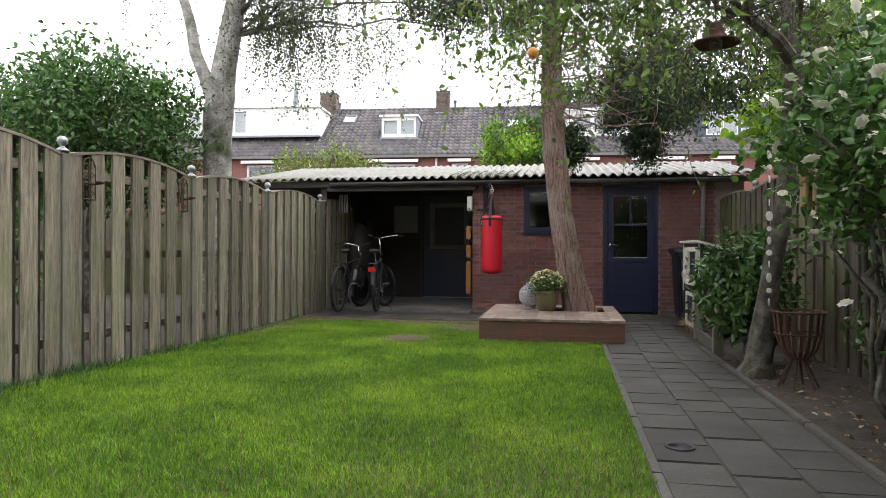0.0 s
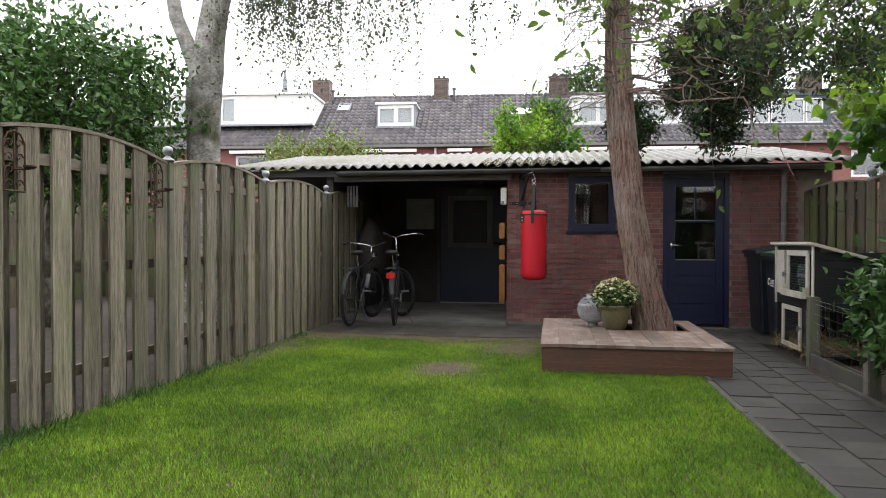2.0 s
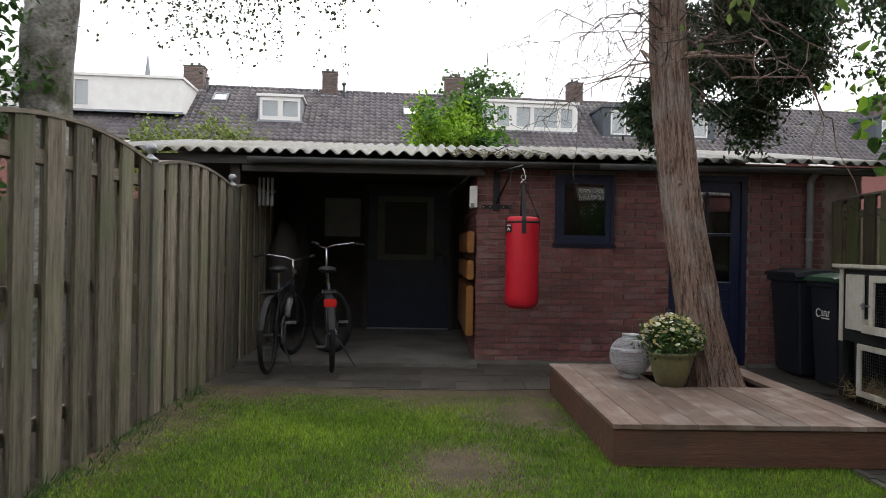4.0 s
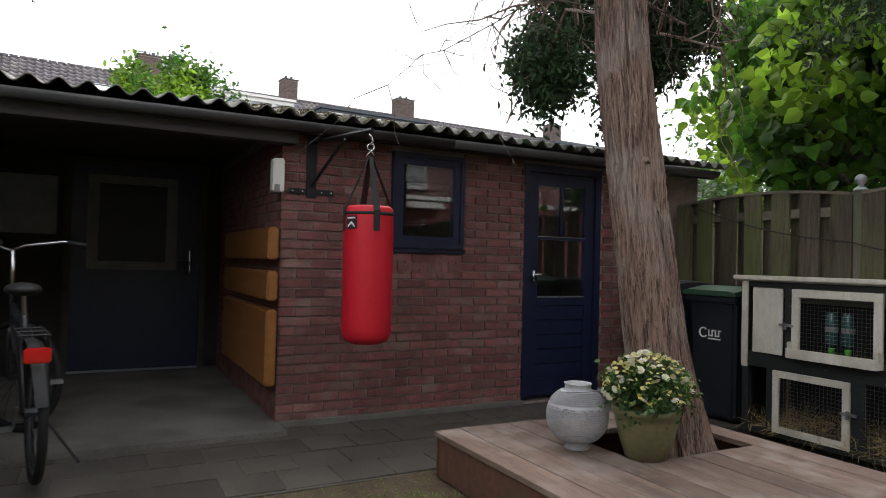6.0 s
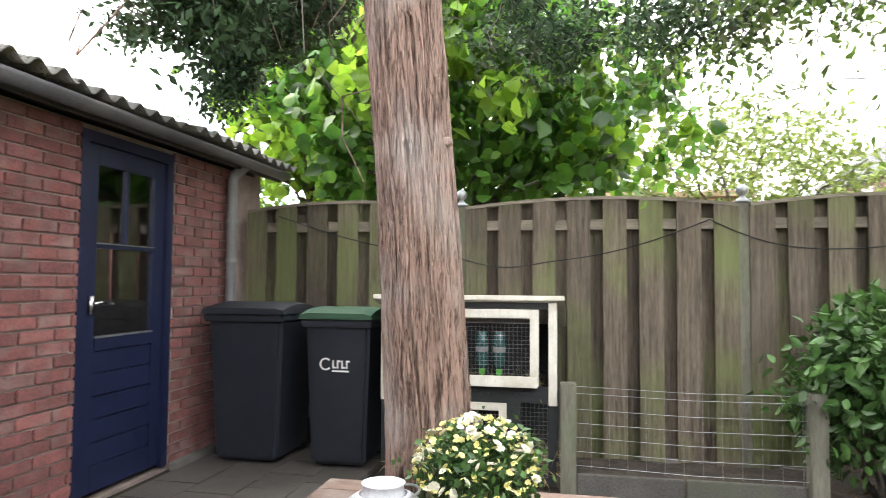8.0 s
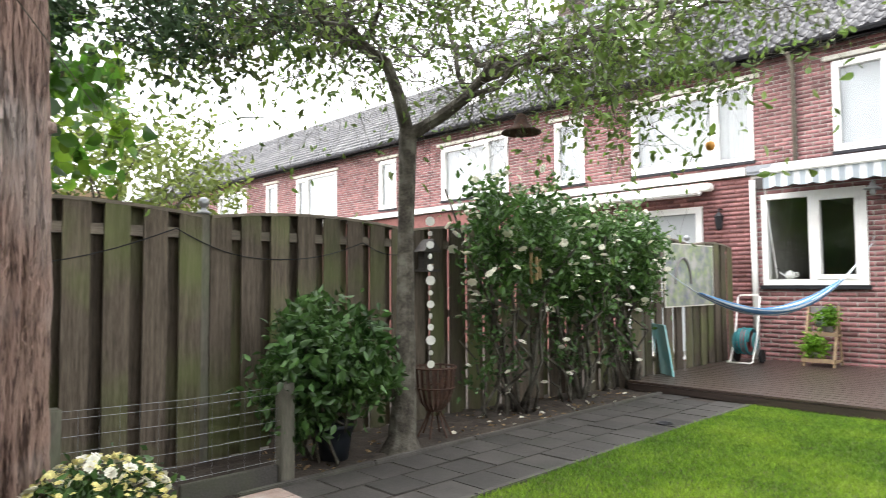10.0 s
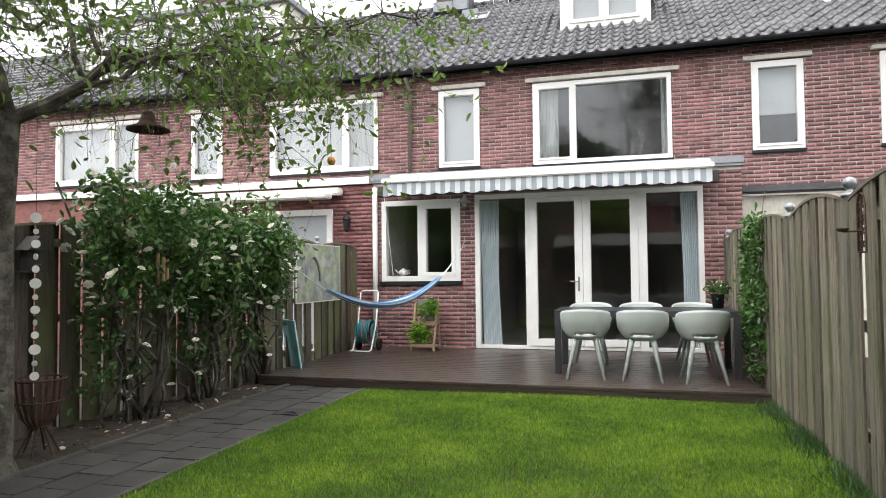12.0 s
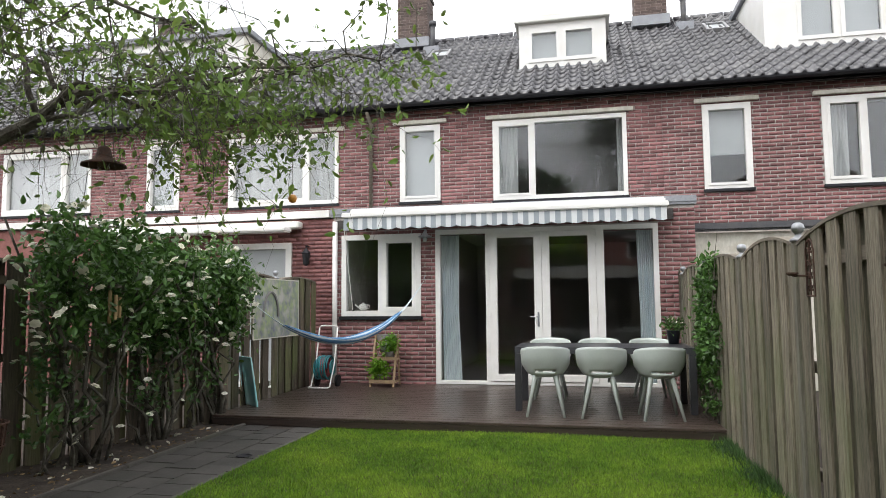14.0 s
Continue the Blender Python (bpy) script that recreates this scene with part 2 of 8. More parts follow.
M = dict(
    soil=mat("soil", (0.06, 0.046, 0.035), (0.024, 0.019, 0.015), 5, 0.95, 0.8, 45),
    lawn=mat("lawn_soil", (0.115, 0.085, 0.052), (0.05, 0.037, 0.024), 6, 0.95, 0.8, 50, stain=(0.07, 0.085, 0.025), stain_scale=2.0, stain_amount=0.25),
    blade=mat("grass_blade", (0.225, 0.385, 0.028), (0.078, 0.175, 0.015), 1.3, 0.6, 0, 14, island=0.6, stain=(0.34, 0.45, 0.05), stain_scale=1.3, stain_amount=0.34, sheen_through=0.35),
    blade_tall=mat("long_grass_blade", (0.075, 0.15, 0.04), (0.035, 0.08, 0.022), 1.3, 0.6, 0, 14, island=0.5, sheen_through=0.2),
    dry=mat("dry_grass", (0.30, 0.215, 0.11), (0.12, 0.08, 0.042), 8, 0.9, 0, 40, island=0.45),
    tile=mat("concrete_paving", (0.061, 0.056, 0.05), (0.032, 0.029, 0.026), 4, 0.8, 0.25, 90, vary=0.22, stain=(0.028, 0.028, 0.022), stain_scale=2.2, stain_amount=0.7),
    tile_wet=mat("damp_paving", (0.10, 0.09, 0.078), (0.058, 0.052, 0.045), 3, 0.6, 0.25, 80, vary=0.06, stain=(0.04, 0.036, 0.03), stain_scale=1.1, stain_amount=0.75),
    slab=mat("concrete_floor", (0.17, 0.16, 0.145), (0.10, 0.095, 0.085), 3, 0.85, 0.25, 70, stain=(0.06, 0.06, 0.05), stain_scale=1.6, stain_amount=0.75),
    kerb=mat("kerb_concrete", (0.095, 0.089, 0.08), (0.055, 0.051, 0.045), 5, 0.9, 0.3, 80, vary=0.12, stain=(0.08, 0.09, 0.05), stain_scale=3),
    brick=mat("shed_brick", (0.25, 0.092, 0.082), (0.105, 0.048, 0.046), 9, 0.9, 0.6, 70, vary=0.24, stain=(0.24, 0.175, 0.155), stain_scale=6.0, stain_amount=0.6),
    brick_far=mat("house_brick", (0.285, 0.13, 0.126), (0.165, 0.08, 0.08), 7, 0.85, 0.3, 90, island=0.32, stain=(0.16, 0.082, 0.078), stain_scale=2.2, stain_amount=0.4),
    mortar=mat("mortar", (0.46, 0.43, 0.40), (0.30, 0.28, 0.255), 9, 0.95, 0.3, 120, stain=(0.20, 0.175, 0.16), stain_scale=1.5),
    mortar_dark=mat("shed_mortar", (0.30, 0.235, 0.21), (0.17, 0.13, 0.115), 9, 0.95, 0.3, 120, stain=(0.30, 0.28, 0.26), stain_scale=1.2),
    brick_plain=mat("far_brick", (0.27, 0.12, 0.105), (0.19, 0.08, 0.07), 12, 0.9, 0.2, 40),
    chimney=mat("chimney_brick", (0.135, 0.10, 0.088), (0.08, 0.06, 0.052), 10, 0.9, 0.3, 60, island=0.25),
    fence=mat("weathered_board", (0.285, 0.248, 0.184), (0.075, 0.065, 0.048), 5, 0.85, 0.6, 26, (9, 9, 0.5), vary=0.34, stain=(0.13, 0.145, 0.07), stain_scale=1.7, stain_amount=0.6),
    # brown boards, darkened further for the shade of roses and fruit tree
    fence_dark=mat("brown_board", (0.15, 0.12, 0.088), (0.05, 0.04, 0.03), 5, 0.85, 0.5, 26, (9, 9, 0.5), vary=0.3, stain=(0.13, 0.16, 0.05), stain_scale=1.1, stain_amount=0.65),
    rail=mat("fence_rail", (0.22, 0.19, 0.145), (0.12, 0.10, 0.08), 5, 0.85, 0.3, 30, (0.6, 6, 6), vary=0.2),
    post=mat("fence_post", (0.175, 0.163, 0.13), (0.09, 0.085, 0.065), 5, 0.85, 0.3, 30, (5, 5, 0.6), vary=0.15, stain=(0.12, 0.15, 0.08), stain_scale=2),
    iron=mat("dark_iron", (0.035, 0.035, 0.04), (0.02, 0.02, 0.022), 10, 0.5, 0.15, 80, metal=0.6),
    rust=mat("rusted_iron", (0.10, 0.05, 0.032), (0.045, 0.028, 0.022), 14, 0.8, 0.4, 80, metal=0.3),
    deck=mat("wet_deck_board", (0.075, 0.052, 0.042), (0.035, 0.026, 0.022), 5, 0.32, 0.2, 40, (0.5, 7, 7), vary=0.22, spec=0.6),
    platform=mat("platform_board", (0.22, 0.15, 0.118), (0.12, 0.08, 0.062), 4, 0.72, 0.35, 35, (6, 0.5, 6), vary=0.2, stain=(0.33, 0.285, 0.25), stain_scale=4.5, stain_amount=0.6),
    platform_side=mat("platform_side", (0.15, 0.07, 0.045), (0.08, 0.04, 0.028), 4, 0.75, 0.3, 35, (0.5, 6, 6), vary=0.15, stain=(0.06, 0.05, 0.04), stain_scale=3),
    corr=mat("corrugated_fibre_cement", (0.23, 0.225, 0.21), (0.115, 0.11, 0.10), 5, 0.6, 0.4, 60, stain=(0.12, 0.105, 0.04), stain_scale=1.0, stain_amount=0.7),
    moss=mat("roof_moss", (0.15, 0.13, 0.03), (0.07, 0.06, 0.015), 25, 1.0, 0.8, 90, island=0.3),
    gutter=mat("grey_gutter", (0.085, 0.085, 0.09), (0.055, 0.055, 0.06), 8, 0.5, 0.1, 60, stain=(0.13, 0.125, 0.11), stain_scale=3),
    pipe=mat("grey_pipe", (0.26, 0.26, 0.265), (0.19, 0.19, 0.195), 8, 0.5, 0.05, 60, stain=(0.12, 0.12, 0.1), stain_scale=3),
    # dark timber; also carries shade inside the open shed and under the awning
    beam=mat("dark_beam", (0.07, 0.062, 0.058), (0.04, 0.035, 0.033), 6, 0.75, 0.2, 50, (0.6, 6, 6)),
    blue=mat("dark_blue_paint", (0.011, 0.016, 0.048), (0.007, 0.010, 0.032), 10, 0.4, 0.06, 70, spec=0.5),
    # near-black for jackets and roof deck, and for shade in shed and rooms
    dark=mat("dark_fill_and_shade", (0.05, 0.046, 0.043), (0.03, 0.028, 0.026), 4, 0.9, 0.1, 40),
    plaster=mat("interior_plaster", (0.34, 0.32, 0.29), (0.28, 0.265, 0.24), 3, 0.9, 0.05, 60),
    frame_grey=mat("grey_door_trim", (0.20, 0.19, 0.18), (0.14, 0.135, 0.13), 8, 0.6, 0.06, 60),
    white=mat("white_paint", (0.78, 0.77, 0.74), (0.70, 0.69, 0.66), 6, 0.45, 0.03, 60, stain=(0.6, 0.58, 0.52), stain_scale=3, stain_amount=0.4),
    cream=mat("worn_cream_paint", (0.68, 0.65, 0.57), (0.52, 0.50, 0.43), 9, 0.7, 0.15, 60, (3, 3, 1), stain=(0.42, 0.38, 0.30), stain_scale=5, stain_amount=0.6),
    slate=mat("dark_green_paint", (0.018, 0.021, 0.022), (0.011, 0.013, 0.014), 9, 0.65, 0.15, 60, (1, 1, 4)),
    pantile=mat("grey_roof_tile", (0.06, 0.058, 0.064), (0.028, 0.027, 0.03), 6, 0.22, 0.2, 60, island=0.35, stain=(0.16, 0.155, 0.15), stain_scale=1.2, stain_amount=0.5, spec=0.7),
    pantile_far=mat("brown_roof_tile", (0.105, 0.092, 0.10), (0.055, 0.048, 0.053), 4, 0.45, 0.2, 40, island=0.3, stain=(0.16, 0.14, 0.125), stain_scale=0.7),
    glass=glass_mat("window_glass"),
    opal=mat("closed_blind", (0.40, 0.42, 0.425), (0.35, 0.37, 0.375), 3, 0.8, 0.0),
    curtain=mat("blue_striped_curtain", (0.88, 0.91, 0.93), (0.66, 0.76, 0.82), 4, 0.9, 0.1, 40, (9, 1, 0.1), sheen_through=0.25),
    net=mat("net_curtain", (0.45, 0.46, 0.45), (0.34, 0.35, 0.345), 5, 0.9, 0.05, 40, (9, 1, 0.1)),
    # opaque near-black, so dark glass shows without the house's bright reflection
    dull_glass=mat("dull_dark_glass", (0.022, 0.022, 0.024), (0.014, 0.014, 0.015), 5, 0.4, 0.02, 60, spec=0.3),
    red=mat("red_vinyl", (0.62, 0.012, 0.03), (0.52, 0.01, 0.024), 5, 0.5, 0.05, 60, spec=0.4),
    black=mat("black_strap", (0.02, 0.02, 0.022), (0.012, 0.012, 0.013), 10, 0.6, 0.1, 80),
    tyre=mat("black_rubber", (0.012, 0.012, 0.013), (0.008, 0.008, 0.009), 20, 0.8, 0.1, 90),
    chrome=mat("chrome", (0.62, 0.62, 0.63), (0.5, 0.5, 0.52), 20, 0.22, 0.0, metal=1.0),
    steel=mat("galvanised_steel", (0.35, 0.36, 0.37), (0.25, 0.26, 0.27), 20, 0.45, 0.1, 70, metal=0.8),
    bikepaint=mat("dark_bike_paint", (0.03, 0.032, 0.04), (0.02, 0.021, 0.027), 20, 0.3, 0.0, spec=0.6),
    bikegrey=mat("grey_bike_paint", (0.045, 0.048, 0.055), (0.03, 0.032, 0.037), 20, 0.3, 0.0, metal=0.4),
    tail=mat("red_reflector", (0.6, 0.02, 0.02), (0.5, 0.015, 0.015), 20, 0.2, 0.0),
    orange=mat("varnished_panel", (0.31, 0.135, 0.038), (0.22, 0.088, 0.025), 4, 0.35, 0.1, 40, (5, 0.5, 5), spec=0.5),
    bin=mat("anthracite_plastic", (0.015, 0.019, 0.027), (0.010, 0.013, 0.019), 6, 0.48, 0.08, 120, stain=(0.028, 0.030, 0.034), stain_scale=2, stain_amount=0.3),
    bin_green=mat("green_plastic_lid", (0.035, 0.085, 0.05), (0.025, 0.06, 0.036), 6, 0.45, 0.06, 120),
    pot=mat("olive_glazed_pot", (0.19, 0.18, 0.085), (0.12, 0.115, 0.055), 5, 0.3, 0.05, 40, stain=(0.09, 0.08, 0.045), stain_scale=3, spec=0.6),
    lantern=mat("white_metal_lantern", (0.48, 0.48, 0.50), (0.36, 0.36, 0.38), 20, 0.55, 0.1, 80),
    straw=mat("straw", (0.45, 0.35, 0.17), (0.28, 0.2, 0.09), 10, 0.9, 0, 40, island=0.35),
    bark=mat("shaggy_bark", (0.305, 0.205, 0.165), (0.07, 0.042, 0.034), 4.0, 0.95, 1.0, 13, (13, 13, 1.1), island=0.3, stain=(0.37, 0.325, 0.30), stain_scale=3.4, stain_amount=0.6),
    bark_grey=mat("grey_bark", (0.105, 0.092, 0.072), (0.035, 0.03, 0.023), 9, 0.95, 0.8, 50, stain=(0.20, 0.20, 0.16), stain_scale=9, stain_amount=0.5),
    bark_birch=mat("birch_bark", (0.46, 0.44, 0.41), (0.12, 0.11, 0.095), 4, 0.85, 0.6, 25, (1, 1, 1.4), stain=(0.055, 0.06, 0.024), stain_scale=2.6, stain_amount=0.95),
    conifer=mat("cypress_spray", (0.052, 0.10, 0.038), (0.02, 0.044, 0.018), 2.0, 0.75, 0, 20, island=0.55, stain=(0.085, 0.055, 0.034), stain_scale=1.6, stain_amount=0.6, sheen_through=0.2),
    leaf=mat("garden_leaf", (0.095, 0.19, 0.042), (0.035, 0.085, 0.02), 3, 0.3, 0, 20, island=0.45, sheen_through=0.3),
    leaf_dark=mat("dark_leaf", (0.075, 0.15, 0.035), (0.03, 0.075, 0.02), 3, 0.35, 0, 20, island=0.45, sheen_through=0.2),
    leaf_lime=mat("lime_leaf", (0.24, 0.44, 0.04), (0.09, 0.22, 0.025), 0.9, 0.5, 0, 12, island=0.35, sheen_through=0.5),
    leaf_yellow=mat("yellow_green_leaf", (0.20, 0.25, 0.05), (0.09, 0.13, 0.03), 3, 0.5, 0, 20, island=0.45, sheen_through=0.35),
    leaf_birch=mat("birch_leaf", (0.095, 0.125, 0.05), (0.05, 0.07, 0.028), 3, 0.55, 0, 20, island=0.45, sheen_through=0.25),
    leaf_apple=mat("thin_green_leaf", (0.165, 0.265, 0.05), (0.075, 0.135, 0.026), 2, 0.5, 0, 20, island=0.5, stain=(0.15, 0.10, 0.045), stain_scale=3, stain_amount=0.35, sheen_through=0.4),
    leaf_broad=mat("broad_leaf", (0.085, 0.20, 0.022), (0.028, 0.085, 0.013), 1.2, 0.4, 0, 10, island=0.55, stain=(0.37, 0.57, 0.055), stain_scale=0.9, stain_amount=0.9, sheen_through=0.55),
    apple=mat("ripe_apple", (0.62, 0.30, 0.05), (0.5, 0.2, 0.04), 12, 0.35, 0.02, 60),
    petal=mat("white_petal", (0.80, 0.79, 0.70), (0.68, 0.66, 0.52), 6, 0.7, 0, 30, island=0.12, sheen_through=0.2),
    petal_y=mat("pale_yellow_petal", (0.76, 0.72, 0.34), (0.6, 0.55, 0.2), 6, 0.7, 0, 30, island=0.15, sheen_through=0.2),
    chair=mat("grey_green_plastic", (0.46, 0.50, 0.47), (0.42, 0.46, 0.43), 4, 0.4, 0.02, 60, spec=0.5),
    table=mat("anthracite_table", (0.045, 0.045, 0.05), (0.03, 0.03, 0.034), 6, 0.35, 0.05, 60, spec=0.5),
    ham_blue=mat("blue_cloth", (0.10, 0.24, 0.42), (0.07, 0.17, 0.33), 8, 0.9, 0.1, 90),
    ham_white=mat("pale_cloth", (0.62, 0.68, 0.70), (0.52, 0.58, 0.61), 8, 0.9, 0.1, 90),
    awn_white=mat("white_canvas", (0.72, 0.74, 0.74), (0.64, 0.66, 0.66), 5, 0.9, 0.05, 90, sheen_through=0.15),
    awn_grey=mat("grey_blue_canvas", (0.37, 0.41, 0.44), (0.31, 0.345, 0.375), 5, 0.9, 0.05, 90, sheen_through=0.15),
    turq=mat("turquoise_print", (0.22, 0.52, 0.55), (0.42, 0.66, 0.66), 3, 0.5, 0.0, 9),
    print_green=mat("faded_garden_print", (0.30, 0.36, 0.18), (0.16, 0.17, 0.22), 4, 0.6, 0.0, 16, stain=(0.46, 0.42, 0.40), stain_scale=5, stain_amount=0.8),
    wood=mat("bare_wood", (0.38, 0.27, 0.16), (0.25, 0.17, 0.10), 6, 0.7, 0.15, 40, (5, 5, 0.6)),
    bamboo=mat("bamboo_tube", (0.38, 0.27, 0.13), (0.25, 0.17, 0.08), 6, 0.6, 0.1, 40, (5, 5, 0.6)),
    shell=mat("shell_disc", (0.72, 0.71, 0.66), (0.6, 0.59, 0.54), 9, 0.4, 0.03, 40),
    teal=mat("teal_hose", (0.03, 0.22, 0.24), (0.02, 0.16, 0.18), 6, 0.4, 0.0),
    pinkhose=mat("red_hose", (0.45, 0.08, 0.08), (0.36, 0.06, 0.06), 6, 0.4, 0.0),
    bottle=mat("blue_green_bottle", (0.028, 0.09, 0.085), (0.02, 0.06, 0.06), 6, 0.15, 0.0, spec=0.6),
    green_cap=mat("green_cap", (0.10, 0.45, 0.05), (0.08, 0.38, 0.04), 6, 0.4, 0.0),
    clay=mat("dusty_pot", (0.35, 0.34, 0.33), (0.27, 0.26, 0.25), 6, 0.7, 0.1, 50),
    lead=mat("lead_flashing", (0.30, 0.31, 0.33), (0.22, 0.23, 0.25), 6, 0.6, 0.1, 40),
    slate_far=mat("slate_cladding", (0.085, 0.10, 0.115), (0.06, 0.07, 0.085), 5, 0.6, 0.1, 40, (1, 1, 5)),
    peach=mat("peach_render", (0.52, 0.36, 0.25), (0.44, 0.30, 0.21), 4, 0.9, 0.1, 40),
)

for node in M["bark"].node_tree.nodes:
    if node.type == "VALTORGB":
        node.color_ramp.elements[0].position, node.color_ramp.elements[1].position = 0.39, 0.53


# ---- mesh tools ----
def mesh_of(name, bm, material, smooth=False):
    me = bpy.data.meshes.new(name)
    bm.normal_update()
    bm.to_mesh(me)
    bm.free()
    for m in material if isinstance(material, (list, tuple)) else [material]:
        me.materials.append(m)
    if smooth:
        me.polygons.foreach_set("use_smooth", [True] * len(me.polygons))
    return me


def thing(name, at, label, category, group="", kind=""):
    ob = new(name)
    ob.location = at
    ob.empty_display_size = 0.1
    return tagged(ob, label, category, group, kind)


def part(name, bm, material, parent, label="", smooth=False):
    ob = new(name, mesh_of(name, bm, material, smooth))
    ob.parent = parent
    if parent.type == "EMPTY":
        ob.matrix_parent_inverse = Matrix.Translation(parent.location).inverted()
    return tagged(ob, label)


def solid(name, bm, material, label, category, group="", kind="", smooth=False):
    return tagged(new(name, mesh_of(name, bm, material, smooth)), label, category, group, kind)


def box(bm, x0, x1, y0, y1, z0, z1, slot=0, tilt=None):
    x0, x1, y0, y1, z0, z1 = min(x0, x1), max(x0, x1), min(y0, y1), max(y0, y1), min(z0, z1), max(z0, z1)
    v = [bm.verts.new((x, y, z)) for z in (z0, z1) for x, y in ((x0, y0), (x1, y0), (x1, y1), (x0, y1))]
    for f in ((3, 2, 1, 0), (4, 5, 6, 7), (0, 1, 5, 4), (1, 2, 6, 5), (2, 3, 7, 6), (3, 0, 4, 7)):
        bm.faces.new([v[i] for i in f]).material_index = slot
    if tilt:
        bmesh.ops.transform(bm, matrix=tilt, verts=v)
    return v


def boxes(*rows, bevel=0.0):
    bm = bmesh.new()
    for r in rows:
        box(bm, *r)
    if bevel:
        bmesh.ops.bevel(bm, geom=bm.edges[:], offset=bevel, segments=2, affect="EDGES", clamp_overlap=True)
    return bm


def tube(bm, pts, r, seg=8, closed=False, cap=True, slot=0):
    """A round bar along pts; r is one radius or one a point."""
    pts = [Vector(p) for p in pts]
    n = len(pts)
    rs = r if isinstance(r, (list, tuple)) else [r] * n
    rings, side = [], None
    for i, p in enumerate(pts):
        a = pts[i - 1] if (i or closed) else p
        b = pts[(i + 1) % n] if (i < n - 1 or closed) else p
        d = (b - a).normalized()
        if side is None:
            side = d.cross(Vector((0, 0, 1)) if abs(d.z) < 0.9 else Vector((1, 0, 0))).normalized()
        else:
            side = (side - d * side.dot(d)).normalized()
        up = d.cross(side)
        rings.append([bm.verts.new(p + (side * math.cos(t) + up * math.sin(t)) * rs[i]) for t in (2 * math.pi * k / seg for k in range(seg))])
    for i in range(n if closed else n - 1):
        a, b = rings[i], rings[(i + 1) % n]
        for k in range(seg):
            bm.faces.new((a[k], a[(k + 1) % seg], b[(k + 1) % seg], b[k])).material_index = slot
    if cap and not closed:
        bm.faces.new(rings[0][::-1]).material_index = slot
        bm.faces.new(rings[-1]).material_index = slot
    return rings


def tubes(*rows, seg=8):
    bm = bmesh.new()
    for pts, r in rows:
        tube(bm, pts, r, seg)
    return bm


def circle(c, r, axis, n=24):
    a, b = {"x": ((0, 1, 0), (0, 0, 1)), "y": ((1, 0, 0), (0, 0, 1)), "z": ((1, 0, 0), (0, 1, 0))}[axis]
    return [Vector(c) + (Vector(a) * math.cos(2 * math.pi * i / n) + Vector(b) * math.sin(2 * math.pi * i / n)) * r for i in range(n)]


def lathe(bm, profile, at, seg=24, squash=None):
    rings = []
    for r, z in profile:
        rings.append([bm.verts.new((at[0] + r * math.cos(2 * math.pi * k / seg), at[1] + r * math.sin(2 * math.pi * k / seg), at[2] + z)) for k in range(seg)])
    for a, b in zip(rings, rings[1:]):
        for k in range(seg):
            bm.faces.new((a[k], a[(k + 1) % seg], b[(k + 1) % seg], b[k]))
    if profile[0][0] > 1e-4:
        bm.faces.new(rings[0][::-1])
    if profile[-1][0] > 1e-4:
        bm.faces.new(rings[-1])
    return bm


def raw(name, verts, faces, material, smooth=False):
    """A mesh object from number arrays; all faces have the same count of corners."""
    verts, faces = np.asarray(verts, dtype=np.float32), np.asarray(faces, dtype=np.int32)
    me = bpy.data.meshes.new(name)
    k = faces.shape[1]
    me.vertices.add(len(verts))
    me.vertices.foreach_set("co", verts.ravel())
    me.loops.add(faces.size)
    me.loops.foreach_set("vertex_index", faces.ravel())
    me.polygons.add(len(faces))
    me.polygons.foreach_set("loop_start", np.arange(len(faces), dtype=np.int32) * k)
    me.polygons.foreach_set("loop_total", np.full(len(faces), k, dtype=np.int32))
    me.update(calc_edges=True)
    me.materials.append(material)
    return new(name, me)


rng = np.random.default_rng(7)


def leaf_mesh(name, pts, size, material, parent=None, aspect=0.55, droop=0.4, label="", flat=0.0, broad=False):
    """Many small folded leaves, one at each of pts; size in metres."""
    pts = np.asarray(pts)
    n = len(pts)
    d = rng.normal(size=(n, 3))
    d[:, 2] = d[:, 2] * (1 - flat) - droop
    d /= np.linalg.norm(d, axis=1)[:, None]
    s = np.cross(d, rng.normal(size=(n, 3)) + np.array([0, 0, 2.0 * flat]))
    if flat:
        s = np.cross(d, np.cross(rng.normal(size=(n, 3)) * 0.5 + np.array([0, 0, 1.0]), d))
    s /= np.linalg.norm(s, axis=1)[:, None] + 1e-9
    up = np.cross(s, d)
    z = (size * rng.uniform(0.6, 1.25, n))[:, None]
    w = z * aspect * 0.5
    tip, mid = pts + d * z, pts + d * z * 0.45
    if broad:
        # rounded, pointed outline of eight corners, bent along the rib
        bend = -up * z
        v = np.stack([pts] + [pts + d * z * u + sgn * s * w * k + up * w * 0.3 * k + bend * 0.18 * u * u for sgn in (1, -1) for u, k in ((0.10, 0.62), (0.42, 1.0), (0.76, 0.56))] + [tip + bend * 0.2], axis=1).reshape(-1, 3)
        o = np.arange(n)[:, None] * 8
        f = np.concatenate([o + np.array(c) for c in ((0, 1, 2), (0, 2, 3), (0, 3, 7), (0, 5, 4), (0, 6, 5), (0, 7, 6))])
    else:
        v = np.stack([pts, mid + s * w + up * w * 0.35, tip, mid - s * w + up * w * 0.35], axis=1).reshape(-1, 3)
        f = np.arange(4 * n).reshape(n, 4)
        f = np.concatenate([f[:, [0, 1, 2]], f[:, [0, 2, 3]]])
    ob = raw(name, v, f, material)
    if parent:
        ob.parent = parent
        if parent.type == "EMPTY":
            ob.matrix_parent_inverse = Matrix.Translation(parent.location).inverted()
    return tagged(ob, label)


